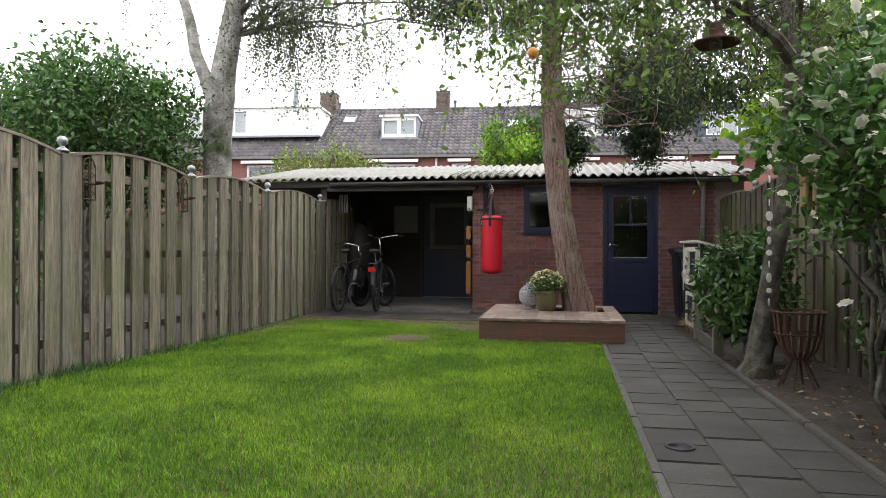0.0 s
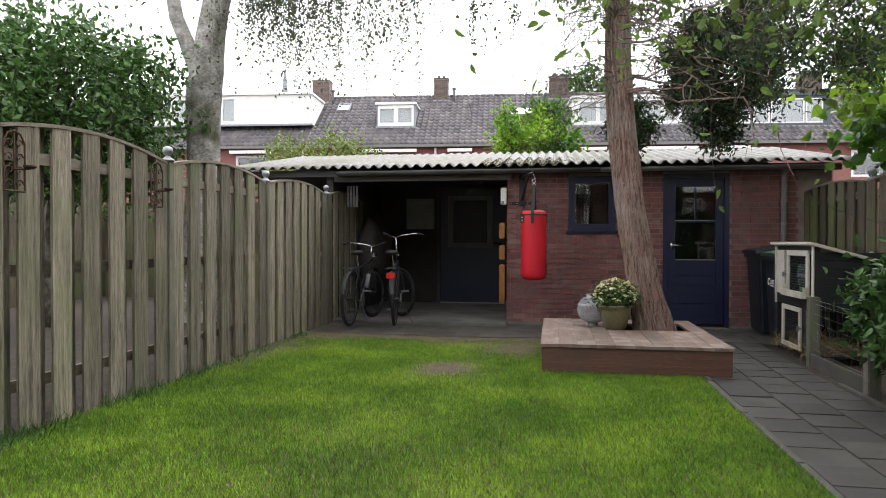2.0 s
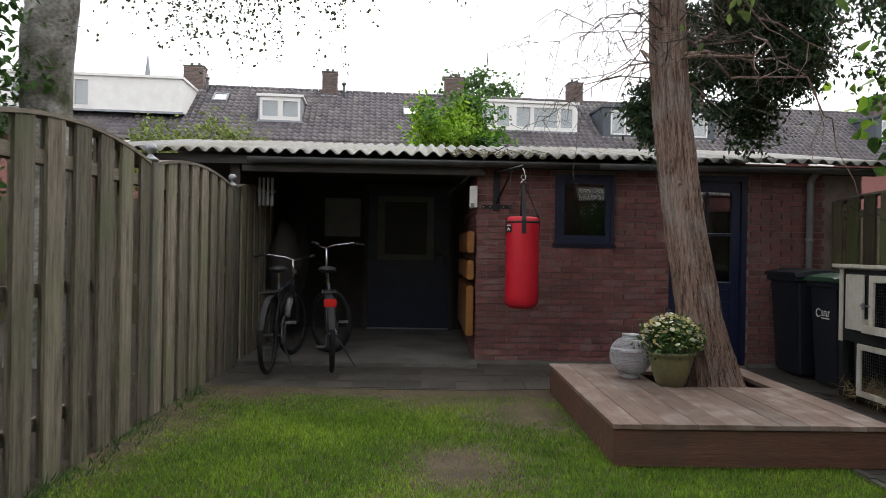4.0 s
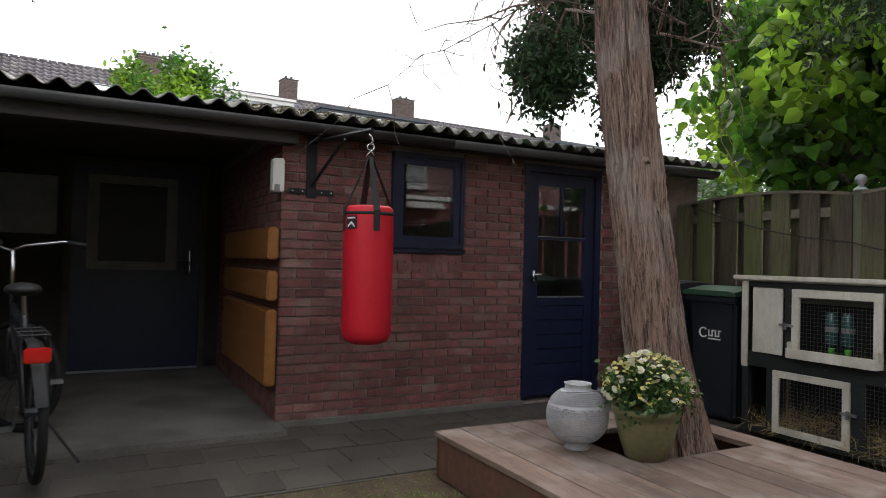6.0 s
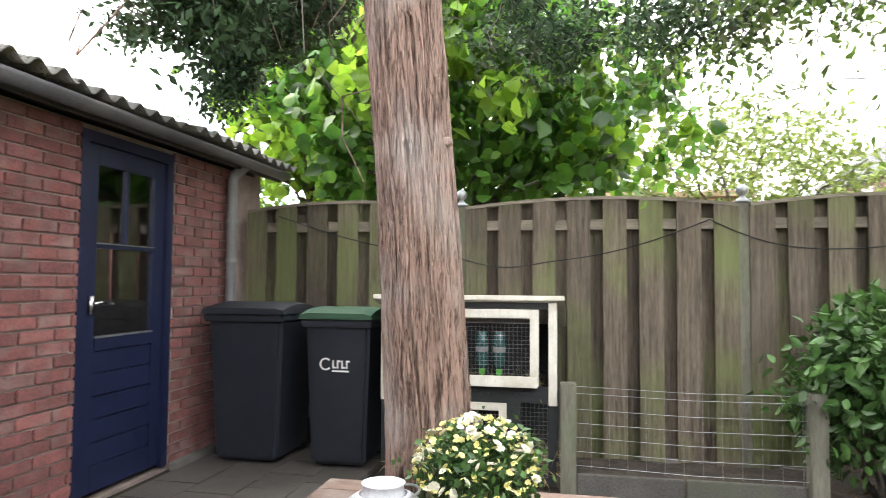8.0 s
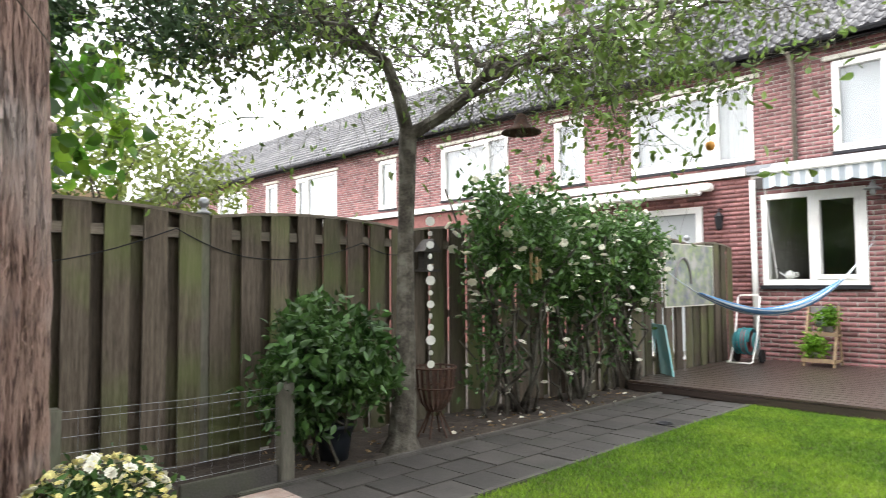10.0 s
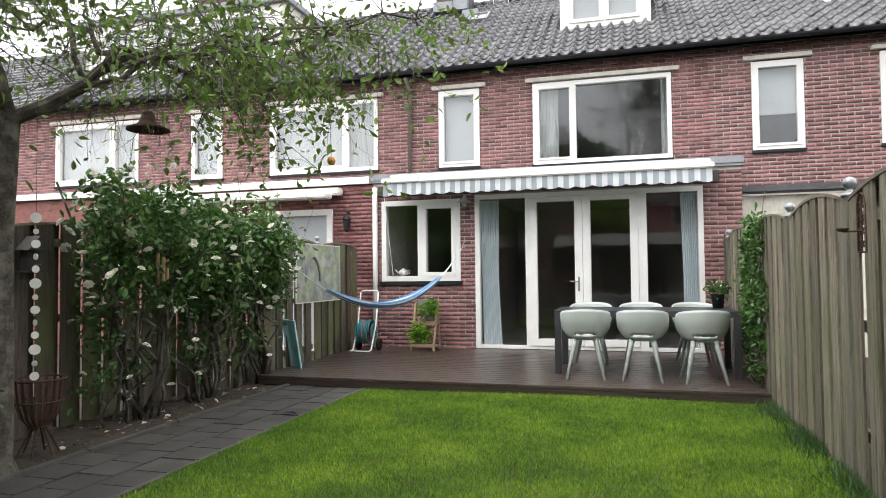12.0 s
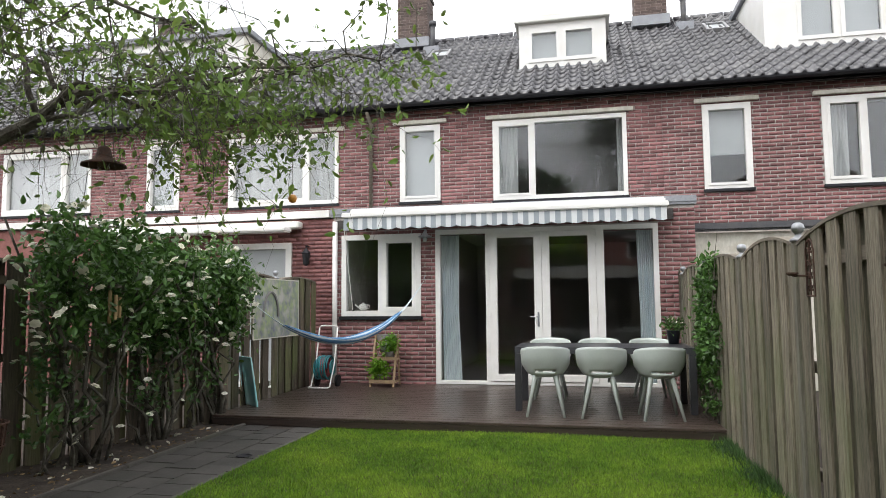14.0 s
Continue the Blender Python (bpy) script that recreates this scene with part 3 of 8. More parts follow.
def cloud(centre, radii, clumps, per, spread, hollow=0.5, low=-1.0):
    """Points in clumps that fill the outer part of an egg, with gaps between them."""
    d = rng.normal(size=(clumps * 3, 3))
    d /= np.linalg.norm(d, axis=1)[:, None]
    d = d[d[:, 2] > low][:clumps]
    c = np.asarray(centre) + d * np.asarray(radii) * rng.uniform(hollow, 1.05, len(d))[:, None]
    p = np.repeat(c, per, axis=0) + rng.normal(size=(len(d) * per, 3)) * spread * rng.uniform(0.5, 1.3, len(d)).repeat(per)[:, None]
    return p


def wiggle(a, b, n=6, amount=0.06, sag=0.0):
    a, b = Vector(a), Vector(b)
    out = []
    for i in range(n + 1):
        t = i / n
        j = Vector(rng.normal(size=3) * amount * (b - a).length * (0 if i == 0 else 1) * 0.5)
        out.append(a.lerp(b, t) + j - Vector((0, 0, sag * math.sin(math.pi * t))))
    return out


def limb(bm, a, b, r0, r1, n=6, amount=0.08, seg=6, sag=0.0):
    p = wiggle(a, b, n, amount, sag)
    tube(bm, p, [r0 + (r1 - r0) * i / n for i in range(n + 1)], seg)
    return p


def bricks(u0, u1, z0, z1, holes, length=0.21, height=0.056, joint=0.011):
    """Rectangles (u, u, z, z) of a half-bond brick wall round holes (u, u, z, z)."""
    z, row = z0 + joint, 0
    while z + height <= z1 + 1e-6:
        spans = [(u0, u1)]
        for a, b, c, d in holes:
            if z + height > c + 0.01 and z < d - 0.01:
                spans = [s for p, q in spans for s in ((p, min(q, a)), (max(p, b), q)) if s[1] - s[0] > 0.03]
        start = u0 - (length + joint) * (0.5 if row % 2 else 0)
        for p, q in spans:
            k = math.floor((p - start) / (length + joint))
            while start + k * (length + joint) < q:
                a, b = start + k * (length + joint), start + k * (length + joint) + length
                a, b = max(a, p), min(b, q)
                if b - a > 0.025:
                    yield a, b, z, z + height
                k += 1
        z += height + joint
        row += 1


def pierced(bm, u0, u1, z0, z1, holes, depth0, depth1, axis="y"):
    """A wall between two depths, cut into blocks round its holes."""
    us = sorted({u0, u1, *(h[k] for h in holes for k in (0, 1) if u0 < h[k] < u1)})
    zs = sorted({z0, z1, *(h[k] for h in holes for k in (2, 3) if z0 < h[k] < z1)})
    for a, b in zip(us, us[1:]):
        for c, d in zip(zs, zs[1:]):
            mu, mz = (a + b) / 2, (c + d) / 2
            if not any(h[0] < mu < h[1] and h[2] < mz < h[3] for h in holes):
                if axis == "y":
                    box(bm, a, b, depth0, depth1, c, d)
                else:
                    box(bm, depth0, depth1, a, b, c, d)


def brick_facing(name, rects, y, parent, material, proud=0.008):
    """Far bricks of a wall that looks along +y, joined into one part of kind stuff."""
    v, f = [], []
    for a, b, c, d in rects:
        j = rng.uniform(-0.002, 0.002)
        k = len(v)
        v += [(a, y - 0.01, c), (b, y - 0.01, c), (b, y - 0.01, d), (a, y - 0.01, d), (a + 0.003, y + proud + j, c + 0.003), (b - 0.003, y + proud + j, c + 0.003), (b - 0.003, y + proud + j, d - 0.003), (a + 0.003, y + proud + j, d - 0.003)]
        f += [(k + 5, k + 4, k + 7, k + 6), (k + 1, k, k + 4, k + 5), (k + 2, k + 1, k + 5, k + 6), (k + 3, k + 2, k + 6, k + 7), (k, k + 3, k + 7, k + 4)]
    ob = raw(name, v, f, material)
    ob.parent = parent
    return tagged(ob, kind="stuff")


# ---- ground ----
LX, RX, SHED_Y, HOUSE_Y, WALL_Y, DECK_Y, DECK_Z = -3.06, 3.05, 11.34, -0.36, -1.515, 2.87, 0.10
ground = solid("ground", boxes((-300, 300, -300, 300, -0.4, -0.03)), M["soil"], "bare dark garden soil", "ground", kind="structure")


def lawn_height(x, y):
    return 0.012 * math.sin(x * 1.7 + 0.4) * math.cos(y * 1.3) - 0.008


bm = bmesh.new()
NX, NY = 44, 72
grid = [[bm.verts.new((LX - 0.05 + (1.17 - LX + 0.05) * i / NX, DECK_Y - 0.1 + (10.05 - DECK_Y + 0.1) * j / NY, lawn_height(LX + 4.2 * i / NX, DECK_Y + 7.2 * j / NY))) for i in range(NX + 1)] for j in range(NY + 1)]
for j in range(NY):
    for i in range(NX):
        bm.faces.new((grid[j][i], grid[j][i + 1], grid[j + 1][i + 1], grid[j + 1][i]))
lawn = solid("lawn", bm, M["lawn"], "short green lawn with worn brown patches", "lawn", kind="structure", smooth=True)


def worn(p):
    """How worn the lawn is, 0 to 1, at places p."""
    ragged = 1 + 0.35 * np.sin(p[:, 0] * 11 + 2 * np.sin(p[:, 1] * 7)) * np.sin(p[:, 1] * 9 + 1)
    d = 1.15 * np.exp(-(((p[:, 0] + 0.97) / 0.33) ** 2 + ((p[:, 1] - 8.05) / 0.42) ** 2) * ragged)
    d = np.minimum(d, 1.0)
    d = np.maximum(d, np.clip((p[:, 1] - 9.05) / 0.7, 0, 1) * np.clip(0.85 + 0.5 * np.sin(p[:, 0] * 3.1 + 1) * np.sin(p[:, 1] * 5.3 + p[:, 0]), 0, 1))
    d = np.maximum(d, 1.0 * np.exp(-(((p[:, 0] + 0.45) / 0.42) ** 2 + ((p[:, 1] - 9.3) / 0.62) ** 2) * ragged))
    d = np.maximum(d, 0.7 * np.exp(-(((p[:, 0] + 2.75) / 0.3) ** 2 + ((p[:, 1] - 8.9) / 0.5) ** 2)))
    d = np.maximum(d, 0.95 * np.exp(-((p[:, 0] + 2.98) / 0.26) ** 2) * np.clip((p[:, 1] - 7.2) / 1.2, 0, 1) * ragged.clip(0.7, 1))
    d = np.maximum(d, np.clip((p[:, 1] - 9.5) / 0.35, 0, 1))
    return np.minimum(d, 1.0)


def blades(count, name, material, x0, x1, y0, y1, tall, keep, wide=0.003):
    p = np.column_stack([rng.uniform(x0, x1, count), rng.uniform(y0, y1, count), np.zeros(count)])
    p = p[keep(p)]
    n = len(p)
    p[:, 2] = 0.012 * np.sin(p[:, 0] * 1.7 + 0.4) * np.cos(p[:, 1] * 1.3) - 0.012
    a = rng.uniform(0, 2 * np.pi, n)
    w = np.column_stack([np.cos(a), np.sin(a), np.zeros(n)]) * wide
    h = tall * rng.uniform(0.5, 1.25, n) * (1 - 0.6 * worn(p))
    lean = rng.normal(size=(n, 3)) * h[:, None] * 0.45
    lean[:, 2] = h
    v = np.stack([p - w, p + w, p + lean], axis=1).reshape(-1, 3)
    return tagged(raw(name, v, np.arange(3 * n).reshape(n, 3), material), "fine grass blades of the mown lawn", "grass", kind="stuff")


blades(430000, "grass", M["blade"], LX + 0.03, 1.16, DECK_Y + 0.02, 10.04, 0.034, lambda p: rng.uniform(0, 1, len(p)) > worn(p) * 0.93)
blades(60000, "dry_grass", M["dry"], LX + 0.03, 1.16, 7.2, 10.04, 0.02, lambda p: rng.uniform(0, 1, len(p)) < worn(p) * 0.6)
blades(15000, "tall_grass", M["blade_tall"], LX + 0.01, LX + 0.22, 2.9, 9.9, 0.10, lambda p: rng.uniform(0, 1, len(p)) < (0.3 + 0.7 * np.clip((6.2 - p[:, 1]) / 1.5, 0, 1)) * np.exp(-((p[:, 0] - LX) / 0.13) ** 2) * (0.6 + 0.4 * np.sin(p[:, 1] * 6)), 0.005)


# ---- deck ----
deck = thing("deck", (0, 1.2, 0), "dark wet hardwood deck in front of the house", "deck", kind="structure")
part("joist_frame", boxes((LX + 0.02, 2.56, DECK_Y - 0.05, DECK_Y - 0.01, 0.0, DECK_Z - 0.03), (LX + 0.02, 2.56, HOUSE_Y + 0.02, HOUSE_Y + 0.06, 0, DECK_Z - 0.03), (LX + 0.02, LX + 0.08, HOUSE_Y + 0.02, DECK_Y - 0.02, 0, DECK_Z - 0.03), (2.5, 2.56, HOUSE_Y + 0.02, DECK_Y - 0.02, 0, DECK_Z - 0.03)), M["deck"], deck)
plank = mesh_of("plank", boxes((LX + 0.02, 2.57, 0, 0.139, -0.026, 0), bevel=0.004), M["deck"])
for i in range(22):
    ob = new("plank", plank)
    ob.location = (0, HOUSE_Y + 0.05 + 0.1445 * i, DECK_Z)
    ob.parent, ob.matrix_parent_inverse = deck, Matrix.Translation(deck.location).inverted()


# ---- fences ----
def arch(u, length, rise):
    return 1.72 + rise * (1 - (2 * u / length - 1) ** 2)


def fence_panel(length, material, name="garden_fence", label="weathered grey timber fence panel with an arched top", rise=0.10):
    """Board-on-board panel along local x, its front towards local +y."""
    panel = thing(name, (0, 0, 0), label, "fence", "garden fence panels")
    count = max(3, round(length / 0.232))
    pitch = length / count
    for i in range(count):
        for back in (0, 1):
            u = 0.072 + (length - 0.144) * (i + 0.5 * back) / (count - 1)
            if back and i == count - 1:
                continue
            w = 0.178 if back else 0.158
            bm = bmesh.new()
            y0, y1 = (0.036, 0.054) if not back else (-0.054, -0.036)
            lean = rng.uniform(-0.003, 0.003)
            for v in box(bm, u - w / 2, u + w / 2, y0, y1, 0.0 + rng.uniform(-0.03, 0.0), 1):
                if v.co.z > 0.5:
                    v.co.z = arch(v.co.x, length, rise) - 0.012
                    v.co.x += lean
            part("board", bm, material, panel)
    for z, y0, y1 in ((0.22, -0.085, -0.056), (0.9, -0.085, -0.056), (1.56, -0.035, 0.035)):
        part("rail", boxes((0, length, y0, y1, z, z + 0.07)), M["rail"], panel)
    bm = bmesh.new()
    last = None
    for i in range(17):
        u = length * i / 16
        z = arch(u, length, rise) - 0.012
        ring = [bm.verts.new((u, y, zz)) for y, zz in ((-0.06, z), (0.06, z), (0.06, z + 0.022), (-0.06, z + 0.022))]
        if last:
            for k in range(4):
                bm.faces.new((last[k], last[(k + 1) % 4], ring[(k + 1) % 4], ring[k]))
        else:
            bm.faces.new(ring[::-1])
        last = ring
    bm.faces.new(last)
    part("cap_rail", bm, M["rail"], panel, "bent capping strip")
    return panel


def fence_post(label="grey timber fence post with a round metal finial"):
    post = thing("garden_post", (0, 0, 0), label, "post", "garden fence posts")
    part("shaft", boxes((-0.036, 0.036, -0.036, 0.036, -0.03, 1.735), bevel=0.004), M["post"], post)
    bm = bmesh.new()
    lathe(bm, [(0.05, 1.735), (0.052, 1.75), (0.03, 1.765), (0.018, 1.775), (0.018, 1.785), (0.034, 1.80), (0.041, 1.822), (0.034, 1.845), (0.016, 1.858), (0.0, 1.86)], (0, 0, 0), 14)
    part("finial", bm, M["steel"], post, "round metal ball finial", True)
    return post


post = fence_post()
post.location = (LX + 0.005, 5.35, 0)
LEFT = [12.6, 10.87, 8.97, 7.16, 5.35, 3.75, 1.9, 0.05]
for y in LEFT[1:4] + LEFT[5:]:
    copy_thing(post, pose(LX + 0.005, y, 0))
first = {}
for a, b in list(zip(LEFT, LEFT[1:])) + [(0.05, -0.35)]:
    length = round(a - b - 0.08, 2)
    m = pose(LX - 0.03, a - 0.04, 0, 0, 0, -90)
    if length in first:
        copy_thing(first[length], m)
    else:
        first[length] = fence_panel(length, M["fence"])
        first[length].matrix_basis = m
RIGHT = [(RX + 0.05, 11.3), (RX + 0.05, 9.6), (RX + 0.05, 7.68), (RX + 0.05, 5.78), (RX, 4.1), (2.64, 2.42), (2.66, 1.1), (2.68, -0.3)]
for x, y in RIGHT[1:-1]:
    copy_thing(post, pose(x, y, 0))
for k, ((xa, ya), (xb, yb)) in enumerate(zip(RIGHT, RIGHT[1:])):
    length = math.hypot(xb - xa, yb - ya) - 0.08
    turn = math.degrees(math.atan2(yb - ya, xb - xa))
    d = Vector((xb - xa, yb - ya, 0)).normalized()
    # local +y must look towards the garden (-x): build from the far end
    p = fence_panel(length, M["fence_dark"], label="brown and green weathered timber fence panel with an arched top", rise=0.06)
    p.matrix_basis = pose(xb - d.x * 0.04, yb - d.y * 0.04, 0, 0, 0, turn + 180)


# ---- path and paving ----
path = thing("path", (1.65, 6, 0), "grey concrete paving path beside the lawn", "path", kind="structure")
tile_mesh = mesh_of("paving_tile", boxes((-0.146, 0.146, -0.146, 0.146, -0.045, 0), bevel=0.004), M["tile"])


wet_mesh = mesh_of("paving_tile", boxes((-0.148, 0.148, -0.148, 0.148, -0.045, 0), bevel=0.003), M["tile_wet"])


def lay(x, y, parent, z=0.0, mesh=tile_mesh):
    ob = new("tile", mesh)
    ob.matrix_basis = pose(x, y, z + rng.uniform(-0.003, 0.003), rng.uniform(-0.5, 0.5), rng.uniform(-0.5, 0.5), 90 * int(rng.integers(0, 4)))
    ob.parent, ob.matrix_parent_inverse = parent, Matrix.Translation(parent.location).inverted()


for col in range(3):
    y = DECK_Y + 0.16 + (0.15 if col % 2 else 0)
    while y < 10.0:
        lay(1.355 + 0.3 * col + max(0, y - 7) * 0.02, y, path)
        y += 0.3
solid("joint_fill", boxes((1.16, 2.2, DECK_Y + 0.01, 10.04, -0.035, -0.006), bevel=0.0), M["soil"], "dark silt filling the paving joints", "soil", kind="structure")
solid("paving_bed", boxes((LX, 3.0, 10.04, 11.28, -0.035, -0.009)), M["tile_wet"], "silted bed under the damp paving", "paving", kind="structure")
paving = thing("paving", (0, 10.6, 0), "damp grey concrete paving along the shed", "paving", kind="structure")
for row in range(4):
    x = LX + 0.2 + (0.15 if row % 2 else 0)
    while x < 2.95:
        lay(x, 10.21 + 0.3 * row, paving, -0.004, wet_mesh)
        x += 0.3
for side, x in (("lawn", 1.185), ("bed", 2.14)):
    kerb = thing("kerb_edging", (x, 6, 0), "narrow concrete edging strip of the path", "kerb", kind="structure")
    y = DECK_Y + 0.02
    while y < (8.0 if side == "lawn" else 7.4):
        part("edging_stone", boxes((x - 0.025 + max(0, y - 7) * 0.02, x + 0.025 + max(0, y - 7) * 0.02, y, y + 0.99, -0.12, 0.006 if side == "lawn" else 0.02), bevel=0.006), M["kerb"], kerb)
        y += 1.0
bm = bmesh.new()
lathe(bm, [(0.0, -0.004), (0.055, -0.004), (0.062, 0.004), (0.07, 0.006), (0.075, 0.0)], (1.352, 4.314, 0.003), 20)
solid("drain_cover", bm, M["iron"], "small round dark drain hole in a paving tile", "drain", smooth=True)


# ---- shed ----
SW = dict(window=(0.15, 0.76, 1.25, 1.97), door=(1.36, 2.18, 0.0, 1.99))
HOLES = [SW["window"], SW["door"]]
floor_shed = solid("floor_carport", boxes((LX, -0.66, 11.05, 13.9, -0.02, 0.03), (-0.66, 3.2, SHED_Y + 0.1, 13.9, -0.02, 0.025)), M["slab"], "stained concrete floor of the open shed", "floor", kind="structure")
bm = bmesh.new()
pierced(bm, -0.66, 3.3, -0.02, 2.02, HOLES, SHED_Y, SHED_Y + 0.1)
wall_shed = solid("wall_shed_front", bm, M["mortar_dark"], "red brick front wall of the garden shed", "wall", kind="structure")
bm = bmesh.new()
pierced(bm, SHED_Y + 0.1, 13.8, -0.02, 2.08, [], -0.66, -0.56, axis="x")
wall_side = solid("wall_shed_side", bm, M["mortar_dark"], "brick side wall inside the open shed", "wall", kind="structure")
# near-black colour puts the shade of the open shed into its rear wall
solid("wall_shed_back", boxes((-4.7, 3.4, 13.9, 14.0, -0.02, 2.58)), M["dark"], "rear wall of the shed, coloured near-black for its unlit depth", "wall", kind="structure")
solid("wall_shed_end", boxes((3.3, 3.4, SHED_Y, 13.9, -0.02, 2.08)), M["mortar_dark"], "end wall of the shed", "wall", kind="structure")
# side and ceiling take the dark beam colour to deepen the shade here
solid("wall_carport_left", boxes((-3.2, -3.1, SHED_Y - 0.05, 13.9, -0.02, 2.08)), M["beam"], "boarded side of the open shed, its shade put into dark colour", "wall", kind="structure")
solid("ceiling_shed", boxes((-4.7, 3.4, 11.345, 13.9, 2.085, 2.11)), M["beam"], "boarded underside of the shed roof, its shade put into dark colour", "ceiling", kind="structure")
solid("wall_plinth", boxes((-0.655, 1.35, SHED_Y - 0.07, SHED_Y - 0.0145, -0.02, 0.03), (2.19, 3.0, SHED_Y - 0.07, SHED_Y - 0.0145, -0.02, 0.03), bevel=0.006), M["slab"], "pale mortared strip at the foot of the shed wall", "plinth", kind="structure")
shed_rects = list(bricks(-0.66, 3.0, 0.0, 2.02, HOLES))
BRICKS = {}


def wall_brick(w, h, depth):
    key = (round(w, 2), round(h, 3), depth)
    if key not in BRICKS:
        BRICKS[key] = mesh_of("brick", boxes((0, key[0], -0.012, depth, 0, key[1]), bevel=0.0035), M["brick"])
    return BRICKS[key]


# ---- shed roof ----
def corrugated(name, x0, x1, y0, y1, z0, z1, wave=0.146, amp=0.024):
    n = int((x1 - x0) / wave * 10)
    rows = 12
    xs = np.linspace(x0, x1, n + 1)
    v = []
    for top in (0, 1):
        for j in range(rows + 1):
            t = j / rows
            edge = 0.02 * np.sin(np.floor((xs - x0) / 0.95) * 2.4) * (1 - t)
            lift = 0.006 * np.floor((xs - x0) / 0.95 % 2) 
            v.append(np.column_stack([xs, np.full(n + 1, y0 + (y1 - y0) * t) + edge, z0 + (z1 - z0) * t + amp * np.sin(2 * np.pi * xs / wave) + lift + 0.008 * top]))
    v = np.concatenate(v)
    w, f = n + 1, []
    for top in (0, 1):
        o = top * (rows + 1) * w
        for j in range(rows):
            for i in range(n):
                a = o + j * w + i
                f.append((a, a + 1, a + w + 1, a + w) if top else (a + w, a + w + 1, a + 1, a))
    o = (rows + 1) * w
    f += [(i, i + 1, o + i + 1, o + i) for i in range(n)]
    ob = raw(name, v, f, M["corr"])
    ob.data.polygons.foreach_set("use_smooth", [True] * len(ob.data.polygons))
    return ob


roof = tagged(corrugated("roof_shed", -4.68, 3.55, 11.07, 14.2, 2.11, 2.67), "grey corrugated fibre-cement shed roof with moss", "roof", kind="structure")
n = 9000
u = rng.uniform(-1.0, 0.9, n)
mp = np.column_stack([u, 11.07 + rng.uniform(0, 1, n) ** 1.5 * 1.2, np.zeros(n)])
mp[:, 2] = 2.11 + (mp[:, 1] - 11.07) * 0.179 + 0.024 * np.sin(2 * np.pi * mp[:, 0] / 0.146) + 0.008
leaf_mesh("moss", mp, 0.013, M["moss"], None, 0.8, -0.6)
tagged(bpy.data.objects["moss"], "olive moss cushions on the corrugated roof", "moss", kind="stuff")
bm = bmesh.new()
for xa, xb in ((-2.98, 0.55), (0.55, 3.4)):
    segs = []
    for x in (xa, xb):
        segs.append([bm.verts.new((x, 11.125 + 0.055 * math.cos(t), 2.06 + 0.055 * math.sin(t))) for t in np.linspace(math.pi, 2 * math.pi, 10)])
    for k in range(9):
        bm.faces.new((segs[0][k], segs[0][k + 1], segs[1][k + 1], segs[1][k]))
gut = solid("gutter", bm, M["gutter"], "grey half-round gutter under the shed roof edge", "gutter", kind="structure", smooth=True)
so = gut.modifiers.new("thickness", "SOLIDIFY")
so.thickness = 0.006
beam = thing("carport_beam", (-1.8, 11.2, 1.93), "dark timber beam over the open shed front", "beam", kind="structure")
part("lintel", boxes((-3.06, -0.6, 11.205, 11.335, 1.93, 2.075), bevel=0.004), M["beam"], beam)
part("fascia", boxes((-4.68, 3.45, 11.182, 11.2, 2.0, 2.085)), M["beam"], beam)
down = thing("downpipe", (2.81, 11.265, 0), "grey plastic downpipe on the shed wall", "downpipe")
part("pipe", tubes(([(2.81, 11.16, 2.03), (2.81, 11.2, 1.995), (2.81, 11.25, 1.965), (2.81, 11.265, 1.92), (2.81, 11.265, 0.05)], 0.036), seg=12), M["pipe"], down, smooth=True)
for z in (1.62, 1.335, 0.5):
    part("bracket", tubes(([(2.81, 11.265, z - 0.015), (2.81, 11.265, z + 0.015)], 0.044), seg=12), M["pipe"], down)


# ---- windows and doors ----
def window(name, x0, x1, z0, z1, y, leaves, frame, label, inner=0.05, depth=0.09, sash=None, kind="structure"):
    """leaves: glazed bays as (x, x), right across the opening; sash: bays that open (thicker frame)."""
    w = thing(name, ((x0 + x1) / 2, y, z0), label, "window", kind=kind)
    t = inner
    part("window_frame", boxes((x0, x1, y - depth, y, z0, z0 + t), (x0, x1, y - depth, y, z1 - t, z1), (x0, x0 + t, y - depth, y, z0 + t, z1 - t), (x1 - t, x1, y - depth, y, z0 + t, z1 - t), *[(b - t / 2, b + t / 2, y - depth, y - 0.002, z0 + t, z1 - t) for _, b in leaves[:-1]]), frame, w)
    for i, (a, b) in enumerate(leaves):
        a, b = a + (t if i == 0 else t / 2), b - (t if i == len(leaves) - 1 else t / 2)
        c, d = z0 + t, z1 - t
        if sash and i in sash:
            s = sash[i]
            part("sash", boxes((a, b, y - depth + 0.01, y + 0.012, c, c + s), (a, b, y - depth + 0.01, y + 0.012, d - s, d), (a, a + s, y - depth + 0.01, y + 0.012, c + s, d - s), (b - s, b, y - depth + 0.01, y + 0.012, c + s, d - s), bevel=0.003), frame, w)
            a, b, c, d = a + s, b - s, c + s, d - s
        ob = part("pane", boxes((a - 0.004, b + 0.004, y - depth * 0.6, y - depth * 0.6 + 0.006, c - 0.004, d + 0.004)), M["glass"], w)
        ob.visible_shadow = False
    return w


x0, x1, z0, z1 = SW["window"]
win = window("window_1", x0, x1, z0, z1, SHED_Y + 0.015, [(x0, x1)], M["blue"], "dark blue painted shed window with one pane", 0.035, 0.07, {0: 0.055})
part("window_sill", boxes((x0 - 0.03, x1 + 0.03, SHED_Y - 0.035, SHED_Y + 0.05, z0 - 0.035, z0 - 0.002), bevel=0.004), M["blue"], win)
